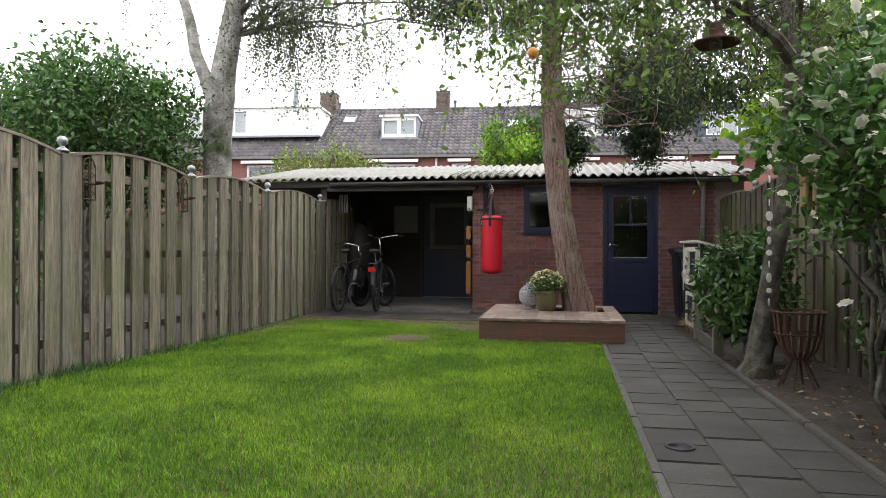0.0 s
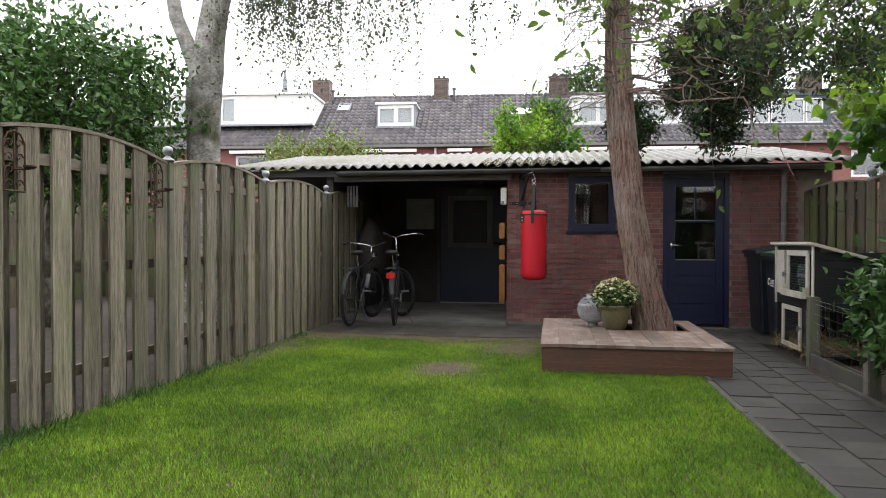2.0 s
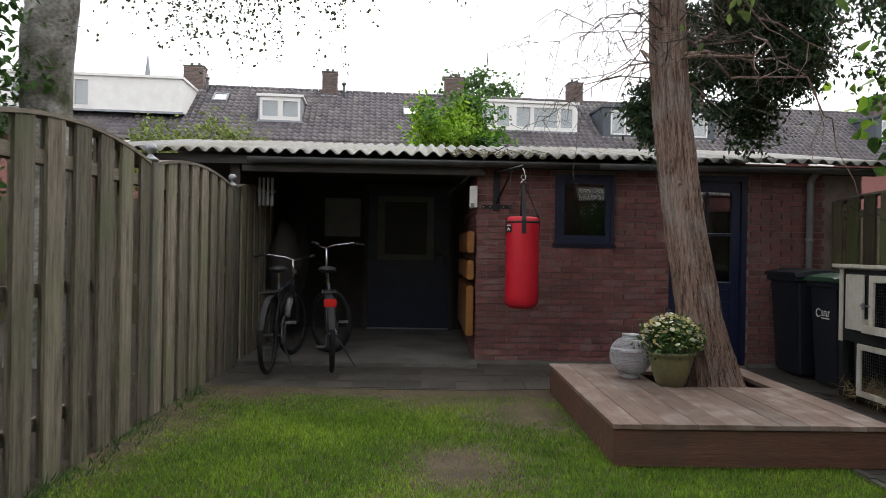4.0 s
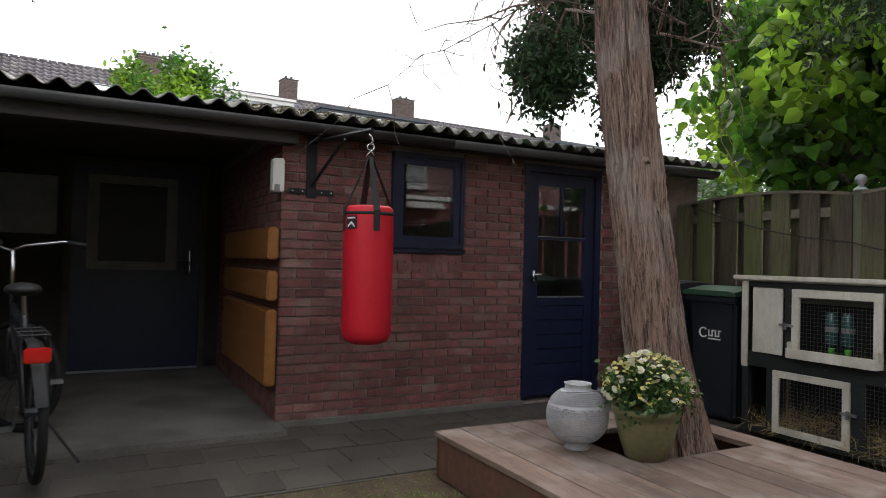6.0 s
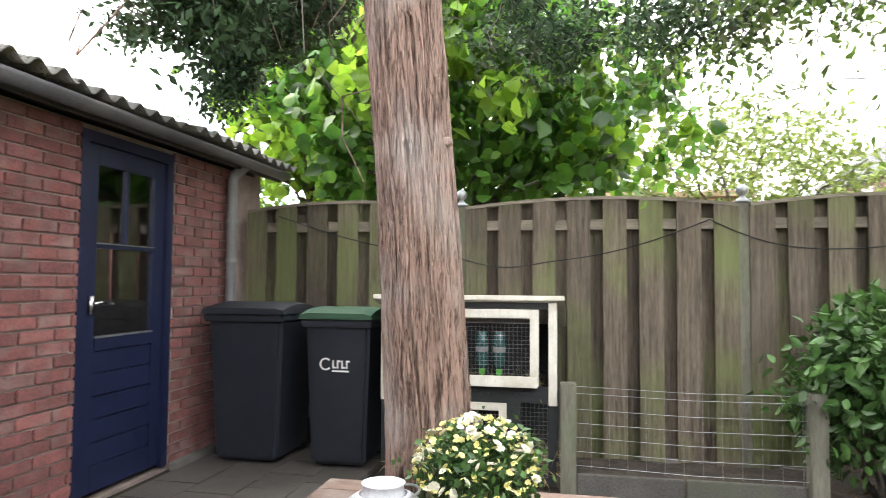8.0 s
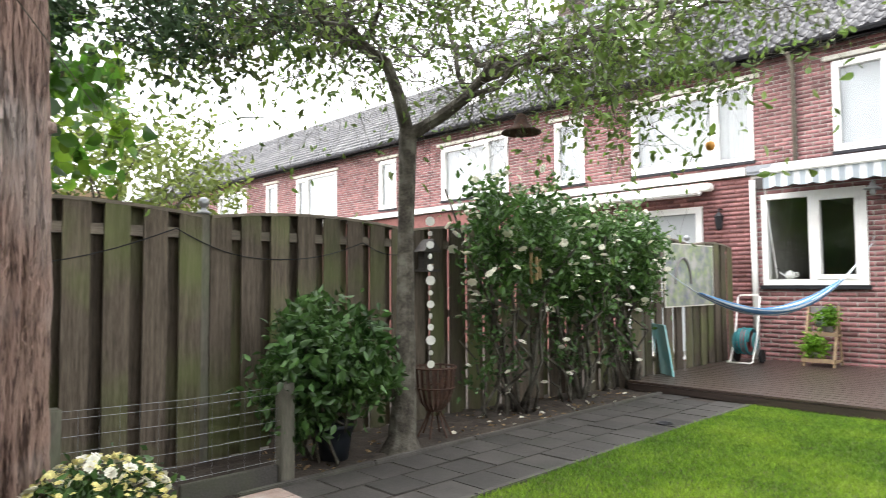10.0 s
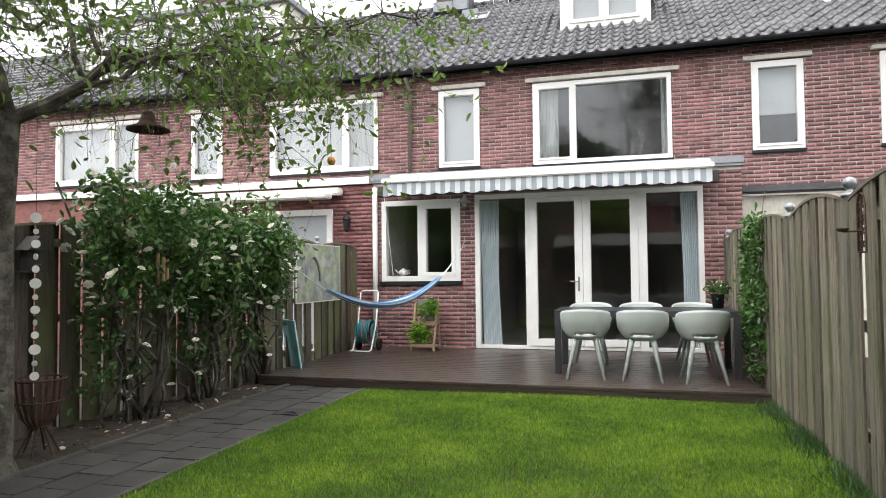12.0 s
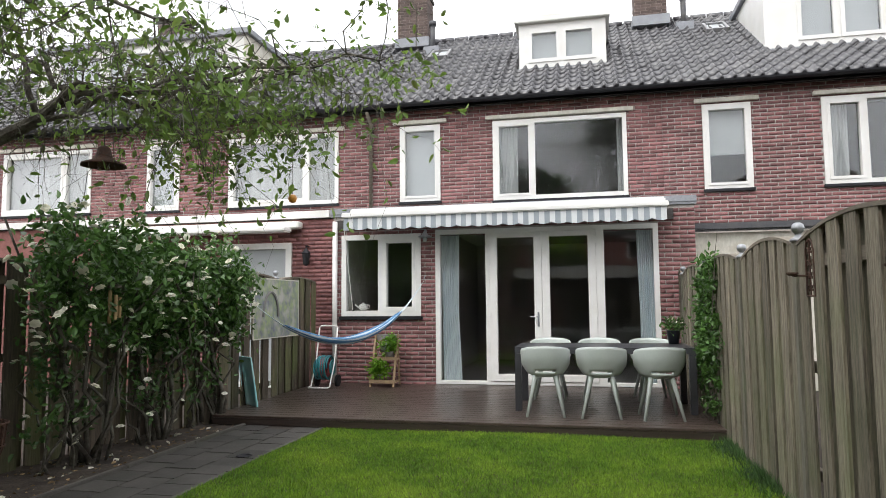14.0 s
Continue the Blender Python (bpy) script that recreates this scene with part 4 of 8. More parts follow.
for i in range(10):
    part("sill_brick", boxes((x0 + 0.006 + 0.062 * i, x0 + 0.058 + 0.062 * i, SHED_Y - 0.012, SHED_Y + 0.02, z0 - 0.20, z0 - 0.04), bevel=0.003), M["brick"], win)

x0, x1, z0, z1 = SW["door"]
door = thing("door_1", ((x0 + x1) / 2, SHED_Y, 0), "dark blue shed door, glazed above, boarded below, closed", "door", kind="structure")
part("door_frame", boxes((x0, x0 + 0.06, SHED_Y - 0.01, SHED_Y + 0.08, 0.02, z1), (x1 - 0.06, x1, SHED_Y - 0.01, SHED_Y + 0.08, 0.02, z1), (x0 + 0.06, x1 - 0.06, SHED_Y - 0.01, SHED_Y + 0.08, z1 - 0.06, z1)), M["blue"], door)
a, b = x0 + 0.064, x1 - 0.064
leaf = part("door_leaf", boxes((a, a + 0.095, SHED_Y + 0.012, SHED_Y + 0.052, 0.04, z1 - 0.064), (b - 0.095, b, SHED_Y + 0.012, SHED_Y + 0.052, 0.04, z1 - 0.064), (a + 0.095, b - 0.095, SHED_Y + 0.012, SHED_Y + 0.052, z1 - 0.17, z1 - 0.064), (a + 0.095, b - 0.095, SHED_Y + 0.008, SHED_Y + 0.052, 0.80, 0.87), (a + 0.095, b - 0.095, SHED_Y + 0.012, SHED_Y + 0.052, 1.36, 1.385), (a + 0.095, b - 0.095, SHED_Y + 0.012, SHED_Y + 0.052, 0.04, 0.18), ((a + b) / 2 - 0.01, (a + b) / 2 + 0.01, SHED_Y + 0.014, SHED_Y + 0.05, 1.385, z1 - 0.17), bevel=0.002), M["blue"], door)
for i in range(5):
    part("slat", boxes((a + 0.09, b - 0.09, SHED_Y + 0.018, SHED_Y + 0.04, 0.18 + 0.124 * i, 0.30 + 0.124 * i), bevel=0.006), M["blue"], leaf)
for c, d in ((0.87, 1.36), (1.385, z1 - 0.17)):
    ob = part("pane", boxes((a + 0.09, b - 0.09, SHED_Y + 0.03, SHED_Y + 0.036, c, d)), M["glass"], leaf)
    ob.visible_shadow = False
part("putty_strip", boxes((a + 0.095, b - 0.095, SHED_Y + 0.004, SHED_Y + 0.014, 0.868, 0.88), (a + 0.095, b - 0.095, SHED_Y + 0.006, SHED_Y + 0.014, 1.383, 1.39)), M["steel"], leaf)
hd = part("door_handle", tubes(([(a + 0.045, SHED_Y + 0.01, 1.06), (a + 0.045, SHED_Y - 0.04, 1.06), (a + 0.07, SHED_Y - 0.045, 1.065), (a + 0.16, SHED_Y - 0.045, 1.055)], 0.009), ([(a + 0.045, SHED_Y - 0.004, 1.0), (a + 0.045, SHED_Y - 0.004, 1.1)], 0.016)), M["chrome"], leaf, "chrome lever handle", True)

# inner door at the back of the open shed
door = thing("door_2", (-1.43, 13.88, 0.03), "dark back door with a grey framed window, closed", "door", kind="structure")
part("door_frame", boxes((-2.06, -2.0, 13.80, 13.9, 0.03, 2.06), (-0.86, -0.8, 13.80, 13.9, 0.03, 2.06), (-2.0, -0.86, 13.80, 13.9, 2.0, 2.06)), M["beam"], door)
leaf = part("door_leaf", boxes((-2.0, -0.86, 13.84, 13.88, 0.04, 2.0)), M["blue"], door)
part("window_trim", boxes((-1.87, -1.08, 13.81, 13.84, 1.0, 1.08), (-1.87, -1.08, 13.81, 13.84, 1.82, 1.90), (-1.87, -1.77, 13.81, 13.84, 1.08, 1.82), (-1.18, -1.08, 13.81, 13.84, 1.08, 1.82), bevel=0.004), M["frame_grey"], leaf, "grey window trim")
# the pane's darkness is in its colour; nothing is seen through it
part("pane", boxes((-1.77, -1.18, 13.825, 13.835, 1.08, 1.82)), M["dull_glass"], leaf)
part("threshold", boxes((-2.0, -0.86, 13.80, 13.88, 0.03, 0.045)), M["steel"], door)
part("door_handle", tubes(([(-0.95, 13.83, 0.98), (-0.95, 13.83, 1.2)], 0.016), ([(-0.95, 13.83, 1.08), (-0.95, 13.78, 1.08), (-1.05, 13.775, 1.08)], 0.01)), M["chrome"], leaf, "chrome lever handle")


# ---- house row ----
UP = [(0.79, 1.54, 3.19, 4.57), (-2.44, -0.16, 3.15, 4.56), (-4.40, -3.65, 3.19, 4.60), (-7.55, -5.45, 3.19, 4.60), (2.72, 4.96, 3.22, 4.55), (6.02, 6.74, 3.22, 4.54), (8.02, 10.15, 3.24, 4.54), (11.9, 12.6, 3.22, 4.54), (14.6, 16.8, 3.22, 4.54), (18.0, 18.7, 3.22, 4.54), (20.1, 22.3, 3.22, 4.54), (24.0, 24.7, 3.22, 4.54)]
GROUND = [(0.87, 2.21, 1.17, 2.49), (-2.775, 0.63, 0.10, 2.53)]
EAVE_Y, EAVE_Z, RIDGE_Y, RIDGE_Z = -1.28, 4.93, -5.45, 7.72
bm = bmesh.new()
pierced(bm, -9.5, 32, -0.02, 4.95, UP + [(-2.9, 2.25, -0.02, 2.7)], WALL_Y - 0.25, WALL_Y)
wall_up = solid("wall_house_upper", bm, M["mortar"], "red brick upper wall of the terraced house row", "wall", kind="structure")
brick_facing("upper_bricks", bricks(-3.02, 31.9, 2.55, 4.86, UP, 0.212, 0.055, 0.009), WALL_Y, wall_up, M["brick_far"])
brick_facing("upper_bricks", bricks(-9.4, -3.02, 2.55, 4.86, UP, 0.208, 0.051, 0.013), WALL_Y, wall_up, M["brick_far"])
bm = bmesh.new()
pierced(bm, -3.30, 2.36, -0.02, 2.80, GROUND, HOUSE_Y - 0.2, HOUSE_Y)
box(bm, -3.30, -3.10, WALL_Y, HOUSE_Y - 0.2, -0.02, 2.8)
box(bm, 2.16, 2.36, WALL_Y, HOUSE_Y - 0.2, -0.02, 2.8)
wall_ext = solid("wall_extension", bm, M["mortar"], "red brick front of the house's ground floor extension", "wall", kind="structure")
brick_facing("front_bricks", bricks(-3.30, 2.36, 0.0, 2.80, GROUND, 0.212, 0.057, 0.010), HOUSE_Y, wall_ext, M["brick_far"])
solid("roof_extension", boxes((-3.33, 2.40, WALL_Y, HOUSE_Y + 0.03, 2.80, 2.86), (-3.33, 2.40, HOUSE_Y + 0.0, HOUSE_Y + 0.045, 2.84, 2.93)), M["lead"], "flat grey roof of the extension with a metal edge", "roof", kind="structure")
# the room behind
solid("floor_room", boxes((-3.1, 2.16, -5.0, HOUSE_Y - 0.2, -0.02, 0.10)), M["frame_grey"], "dim living room floor", "floor", kind="structure")
solid("ceiling_room", boxes((-3.1, 2.16, -5.0, HOUSE_Y - 0.2, 2.66, 2.79)), M["plaster"], "dim living room ceiling", "ceiling", kind="structure")
solid("wall_room", boxes((-3.2, 2.3, -5.1, -5.0, 0.1, 2.66), (-3.2, -3.1, -5.0, WALL_Y, 0.1, 2.66), (2.16, 2.3, -5.0, WALL_Y, 0.1, 2.66), (0.72, 0.78, -5.0, HOUSE_Y - 0.2, 0.1, 2.66)), M["plaster"], "dim living room walls", "wall", kind="structure")
# unlit bedrooms are put into the colour: near-black walls, floor and ceiling
solid("wall_upstairs", boxes((-9.4, 31.9, -3.1, -3.0, 2.9, 4.9), (-9.4, 31.9, -3.0, WALL_Y - 0.25, 2.88, 2.92), (-9.4, 31.9, -3.0, WALL_Y - 0.25, 4.86, 4.9), *[(x, x + 0.1, -3.0, WALL_Y - 0.25, 2.92, 4.86) for x in (-8.5, -5.0, -3.2, 0.3, 2.2, 5.4, 7.4, 11)]), M["dark"], "bedroom walls, coloured near-black as unlit rooms", "wall", kind="structure")
# neighbours' ground floors
solid("wall_neighbour_right", boxes((2.36, 31.9, HOUSE_Y - 0.25, HOUSE_Y - 0.02, -0.02, 2.78)), M["brick_plain"], "red brick ground floor of the neighbouring house", "wall", kind="structure")
brick_facing("neighbour_bricks", bricks(2.37, 5.6, 0.0, 2.76, [(3.1, 4.4, 0.0, 2.4)]), HOUSE_Y - 0.02, bpy.data.objects["wall_neighbour_right"], M["brick_far"])
solid("roof_neighbour_right", boxes((2.42, 31.9, WALL_Y, HOUSE_Y + 0.05, 2.80, 2.92)), M["white"], "white edged flat roof of the neighbour's extension", "roof", kind="structure")
solid("wall_neighbour_left", boxes((-9.4, -3.35, WALL_Y, WALL_Y + 0.2, -0.02, 2.45)), M["cream"], "pale ground floor front of the neighbouring house", "wall", kind="structure")

# windows upstairs
for i, (x0, x1, z0, z1) in enumerate(UP):
    wide = x1 - x0 > 1
    mid = x1 - 0.70 if i in (1,) else (x0 + 0.62 if i in (4, 6) else x1 - 0.62)
    if wide:
        w = window("window_%d" % (i + 2), x0, x1, z0, z1, WALL_Y + 0.03, [(x0, mid), (mid, x1)], M["white"], "white framed upstairs window with two panes", 0.07, 0.1, {1: 0.05} if i != 1 else {1: 0.04})
    else:
        w = window("window_%d" % (i + 2), x0, x1, z0, z1, WALL_Y + 0.03, [(x0, x1)], M["white"], "narrow white framed upstairs window", 0.055, 0.1, {0: 0.045})
    part("lintel_board", boxes((x0 - 0.12, x1 + 0.12, WALL_Y, WALL_Y + 0.075, z1 + 0.03, z1 + 0.095), bevel=0.004), M["cream"], w, "pale lintel board")
    part("window_sill", boxes((x0 - 0.02, x1 + 0.02, WALL_Y - 0.05, WALL_Y + 0.055, z0 - 0.05, z0 - 0.004), bevel=0.004), M["iron"], w, "dark tiled sill")
    if i in (0, 2, 5) or i > 6:
        part("blind", boxes((x0 + 0.02, x1 - 0.02, WALL_Y - 0.12, WALL_Y - 0.11, z0 + 0.03 + (0.55 if i == 2 else 0), z1 - 0.03)), M["opal"], w, "closed pale blind")
    else:
        for a, b in ((x0 + 0.05, x0 + (0.5 if i != 1 else 0.16)), (x1 - 0.42, x1 - 0.05)) + (((x0 + 0.5, x1 - 0.4),) if i in (4, 6) else ()):
            bm = bmesh.new()
            cols = [(bm.verts.new((a + (b - a) * k / 24, WALL_Y - 0.16 + 0.02 * math.sin(k * 1.9), z0)), bm.verts.new((a + (b - a) * k / 24, WALL_Y - 0.16 + 0.02 * math.sin(k * 1.9), z1 - 0.02))) for k in range(25)]
            for p, q in zip(cols, cols[1:]):
                bm.faces.new((p[0], q[0], q[1], p[1]))
            part("net_curtain", bm, M["net"], w, "pale net curtain", True)

# kitchen window
kw = GROUND[0]
w = window("window_20", kw[0], kw[1], kw[2], kw[3], HOUSE_Y + 0.02, [(kw[0], 1.545), (1.545, kw[1])], M["white"], "white framed kitchen window with two panes", 0.08, 0.11, {0: 0.065})
part("window_sill", boxes((kw[0] - 0.03, kw[1] + 0.03, HOUSE_Y - 0.05, HOUSE_Y + 0.06, kw[2] - 0.06, kw[2] - 0.004), bevel=0.006), M["iron"], w, "dark tiled sill")
# patio doors
x0, x1, z0, z1 = GROUND[1]
patio = thing("door_3", ((x0 + x1) / 2, HOUSE_Y, z0), "white framed patio doors with glazed side lights, closed", "door", kind="structure")
y = HOUSE_Y + 0.015
part("door_frame", boxes((x0, x1, y - 0.11, y, z0 + 0.01, z0 + 0.06), (x0, x1, y - 0.11, y, z1 - 0.07, z1), (x0, x0 + 0.075, y - 0.11, y, z0 + 0.06, z1 - 0.07), (x1 - 0.075, x1, y - 0.11, y, z0 + 0.06, z1 - 0.07), (-1.985, -1.865, y - 0.11, y, z0 + 0.06, z1 - 0.07), (-0.235, -0.175, y - 0.11, y, z0 + 0.06, z1 - 0.07)), M["white"], patio)
for a, b in ((x0 + 0.075, -1.985), (-0.175, x1 - 0.075)):
    ob = part("pane", boxes((a, b, y - 0.07, y - 0.064, z0 + 0.06, z1 - 0.07)), M["glass"], patio)
    ob.visible_shadow = False
for a, b in ((-1.862, -1.050), (-1.046, -0.238)):
    leaf = part("door_leaf", boxes((a, b, y - 0.09, y + 0.016, z0 + 0.065, z0 + 0.17), (a, b, y - 0.09, y + 0.016, z1 - 0.15, z1 - 0.075), (a, a + 0.117, y - 0.09, y + 0.016, z0 + 0.17, z1 - 0.15), (b - 0.117, b, y - 0.09, y + 0.016, z0 + 0.17, z1 - 0.15), bevel=0.003), M["white"], patio)
    ob = part("pane", boxes((a + 0.113, b - 0.113, y - 0.05, y - 0.044, z0 + 0.165, z1 - 0.145)), M["glass"], leaf)
    ob.visible_shadow = False
    hx = a if a < -1.5 else b
    for z in (0.3, 1.15, 1.95, 2.25):
        part("hinge", boxes((hx - 0.02, hx + 0.02, y + 0.012, y + 0.035, z, z + 0.1), bevel=0.004), M["white"], leaf)
part("door_handle", tubes(([(-0.985, y + 0.02, 1.0), (-0.985, y + 0.02, 1.22)], 0.014), ([(-0.975, y + 0.02, 1.15), (-0.975, y + 0.06, 1.15), (-0.86, y + 0.065, 1.15)], 0.01)), M["steel"], patio, "steel lever handle")
for a, b in ((0.26, 0.56), (-2.72, -2.48)):
    cur = thing("curtain", ((a + b) / 2, HOUSE_Y - 0.2, 0.15), "pale blue striped curtain hanging behind the patio glass", "curtain", "patio curtains")
    bm = bmesh.new()
    cols = []
    for k in range(41):
        u = a + (b - a) * k / 40
        cols.append([bm.verts.new((u + (u - (a + b) / 2) * sp + dx, HOUSE_Y - 0.112 + 0.03 * math.sin(k * 1.25), z)) for z, sp, dx in ((0.15, 0.0, -0.03 if a > 0 else 0), (1.2, -0.1, 0), (2.45, 0.05, 0.01))])
    for p, q in zip(cols, cols[1:]):
        for k in range(2):
            bm.faces.new((p[k], q[k], q[k + 1], p[k + 1])).material_index = 0
    part("cloth", bm, M["curtain"], cur, smooth=True)


# ---- roofs ----
def pantiles(name, x0, x1, ya, za, yb, zb, width, course, seg, material):
    """Rows of wavy roof tiles from the eave (ya, za) up to the ridge (yb, zb)."""
    run = math.hypot(yb - ya, zb - za)
    rows, cols = int(run / course) + 1, int((x1 - x0) / width)
    ey, ez = (yb - ya) / run, (zb - za) / run
    ny, nz = -ez, ey
    if nz < 0:
        ny, nz = -ny, -nz
    t = np.linspace(0, 1, seg + 1)
    wave = 0.034 * np.sin(2 * np.pi * t + 0.6) + 0.012 * np.sin(4 * np.pi * t)
    v, f = [], []
    for r in range(rows):
        s0, s1 = r * course, min((r + 1) * course + 0.03, run)
        if s1 - s0 < 0.05:
            continue
        for c in range(cols):
            u = x0 + c * width + t * (width + 0.012)
            k = len(v)
            j = rng.uniform(-0.006, 0.006)
            for s, h in ((s0, -0.005), (s0, 0.045), (s1, 0.018)):
                off = wave + h + j
                v += list(zip(u, ya + ey * s + ny * off, za + ez * s + nz * off))
            w = seg + 1
            for q in range(2):
                for i in range(seg):
                    f.append((k + q * w + i, k + q * w + i + 1, k + (q + 1) * w + i + 1, k + (q + 1) * w + i))
    ob = raw(name, np.array(v), f, material)
    return ob


def roof(name, x0, x1, ya, za, yb, zb, width, course, seg, material, label):
    r = thing(name, ((x0 + x1) / 2, ya, za), label, "roof", kind="structure")
    ob = pantiles("roof_tiles", x0, x1, ya, za, yb, zb, width, course, seg, material)
    ob.parent, ob.matrix_parent_inverse = r, Matrix.Translation(r.location).inverted()
    tagged(ob, kind="stuff")
    bm = bmesh.new()
    d = 0.12
    v = [bm.verts.new(p) for p in ((x0, ya, za - d), (x1, ya, za - d), (x1, yb, zb - d), (x0, yb, zb - d), (x0, yb + (yb - ya), za - d), (x1, yb + (yb - ya), za - d))]
    for q in ((0, 1, 2, 3), (3, 2, 5, 4)):
        bm.faces.new([v[i] for i in q])
    part("roof_deck", bm, M["dark"], r)
    bm = bmesh.new()
    n = int((x1 - x0) / 0.36)
    for i in range(n):
        a = x0 + i * 0.36
        tube(bm, [(a, yb, zb - 0.01), (a + 0.33, yb, zb)], [0.10, 0.085], 8)
    part("ridge_tiles", bm, material, r, smooth=True)
    return r


house_roof = roof("roof_house", -9.5, 32, EAVE_Y, EAVE_Z, RIDGE_Y, RIDGE_Z, 0.205, 0.30, 8, M["pantile"], "wet grey pantile roof of the terraced row")
bm = bmesh.new()
segs = [[bm.verts.new((x, EAVE_Y + 0.06 + 0.055 * math.cos(t), 4.915 + 0.06 * math.sin(t))) for t in np.linspace(math.pi, 2 * math.pi, 8)] for x in (-9.5, 32)]
for k in range(7):
    bm.faces.new((segs[0][k], segs[0][k + 1], segs[1][k + 1], segs[1][k]))
box(bm, -9.5, 32, WALL_Y, EAVE_Y, 4.865, 4.90)
solid("gutter_house", bm, M["iron"], "dark gutter and soffit under the house roof", "gutter", kind="structure")


def chimney(x, y, z0, z1, w, d, label="brown brick chimney stack"):
    c = thing("chimney", (x, y, z0), label, "chimney", "roof chimneys")
    part("chimney_core", boxes((x - w / 2 + 0.006, x + w / 2 - 0.006, y - d / 2 + 0.006, y + d / 2 - 0.006, z0, z1)), M["mortar_dark"], c)
    bm = bmesh.new()
    z, row = z0, 0
    while z < z1 - 0.05:
        k = x - w / 2 - (0.11 if row % 2 else 0)
        while k < x + w / 2:
            a, b = max(k, x - w / 2), min(k + 0.21, x + w / 2)
            if b - a > 0.03:
                box(bm, a, b, y - d / 2, y + d / 2, z, z + 0.056)
            k += 0.221
        z += 0.067
        row += 1
    ob = part("bricks", bm, M["chimney"], c)
    tagged(ob, kind="stuff")
    part("cap", boxes((x - w / 2 - 0.03, x + w / 2 + 0.03, y - d / 2 - 0.03, y + d / 2 + 0.03, z1, z1 + 0.07)), M["kerb"], c)
    for k in (-0.18, 0.18):
        part("chimney_pot", tubes(([(x + k * w, y, z1 + 0.07), (x + k * w, y, z1 + 0.27)], 0.08), seg=10), M["gutter"], c)
    part("flashing", boxes((x - w / 2 - 0.05, x + w / 2 + 0.05, y - d / 2 - 0.05, y + d / 2 + 0.1, z0 - 0.1, z0 + 0.12)), M["lead"], c, "grey lead flashing")
    return c


chimney(2.15, -5.05, 7.45, 8.62, 0.72, 0.6)
chimney(-3.22, -5.05, 7.45, 8.75, 0.68, 0.6)
chimney(8.6, -5.05, 7.45, 8.62, 0.72, 0.6)


def dormer(x0, x1, y, z0, z1, back, cheek, bays, label, roof_mat, front=None, flip=1):
    """A box dormer; flip = 1 when its front looks along +y, -1 along -y."""
    d = thing("dormer", ((x0 + x1) / 2, y, z0), label, "dormer", "roof dormers")
    b = y - back * flip
    part("cheek", boxes((x0, x0 + 0.07, y, b, z0, z1), (x1 - 0.07, x1, y, b, z0, z1), (x0 + 0.07, x1 - 0.07, b, b + 0.05 * flip, z0, z1)), cheek, d)
    part("flat_roof", boxes((x0 - 0.08, x1 + 0.08, y + 0.1 * flip, b, z1, z1 + 0.13), bevel=0.01), roof_mat, d)
    w0, w1, c, e = bays[0][0], bays[-1][1], z0 + 0.12, z1 - 0.13
    f = front or M["white"]
    gaps = [(x0 + 0.07, w0), (w1, x1 - 0.07)] + [(p[1], q[0]) for p, q in zip(bays, bays[1:])]
    for r in [(x0 + 0.07, x1 - 0.07, z0, c), (x0 + 0.07, x1 - 0.07, e, z1)] + [(p, q, c, e) for p, q in gaps if q - p > 0.004]:
        part("front_panel", boxes((r[0], r[1], y, y - 0.06 * flip, r[2], r[3])), f, d)
    for a, q in bays:
        if q - a < 0.2:
            continue
        wf = part("window_frame", boxes((a, q, y + 0.02 * flip, y - 0.05 * flip, c, c + 0.07), (a, q, y + 0.02 * flip, y - 0.05 * flip, e - 0.07, e), (a, a + 0.07, y + 0.02 * flip, y - 0.05 * flip, c + 0.07, e - 0.07), (q - 0.07, q, y + 0.02 * flip, y - 0.05 * flip, c + 0.07, e - 0.07)), M["white"], d)
        part("pane", boxes((a + 0.07, q - 0.07, y - 0.02 * flip, y - 0.026 * flip, c + 0.07, e - 0.07)), M["glass"], wf)
        part("blind", boxes((a + 0.07, q - 0.07, y - 0.10 * flip, y - 0.11 * flip, c + 0.07, e - 0.07)), M["opal"], wf)
    part("apron", boxes((x0 - 0.05, x1 + 0.05, y + 0.03 * flip, y + 0.0, z0 - 0.1, z0)), M["lead"], d, "grey lead apron")
    return d


dormer(-2.19, -0.54, -2.70, 5.88, 6.78, 1.9, M["white"], [(-2.0, -1.37), (-1.33, -0.72)], "small white dormer with two windows", M["white"])
dormer(-7.9, -4.95, -2.62, 5.85, 7.35, 2.6, M["white"], [(-6.9, -6.2), (-6.15, -5.5)], "white gabled dormer of the neighbouring house", M["lead"])
dormer(5.2, 10.4, -2.55, 5.75, 7.1, 2.4, M["cream"], [(5.8, 7.4), (7.5, 8.6), (8.7, 9.9)], "wide pale dormer of the neighbouring house", M["lead"])
for x, y, z in ((1.65, -4.7, 7.2), (-3.9, -4.75, 7.25)):
    v = thing("vent_pipe", (x, y, z), "dark metal roof vent pipe", "vent")
    part("pipe", tubes(([(x, y, z), (x, y, z + 0.62)], 0.06), ([(x, y, z + 0.62), (x, y, z + 0.72)], 0.085), seg=12), M["gutter"], v, smooth=True)
    part("flashing", boxes((x - 0.18, x + 0.18, y - 0.1, y + 0.2, z - 0.12, z + 0.06)), M["lead"], v)
slope = math.degrees(math.atan2(RIDGE_Z - EAVE_Z, EAVE_Y - RIDGE_Y))
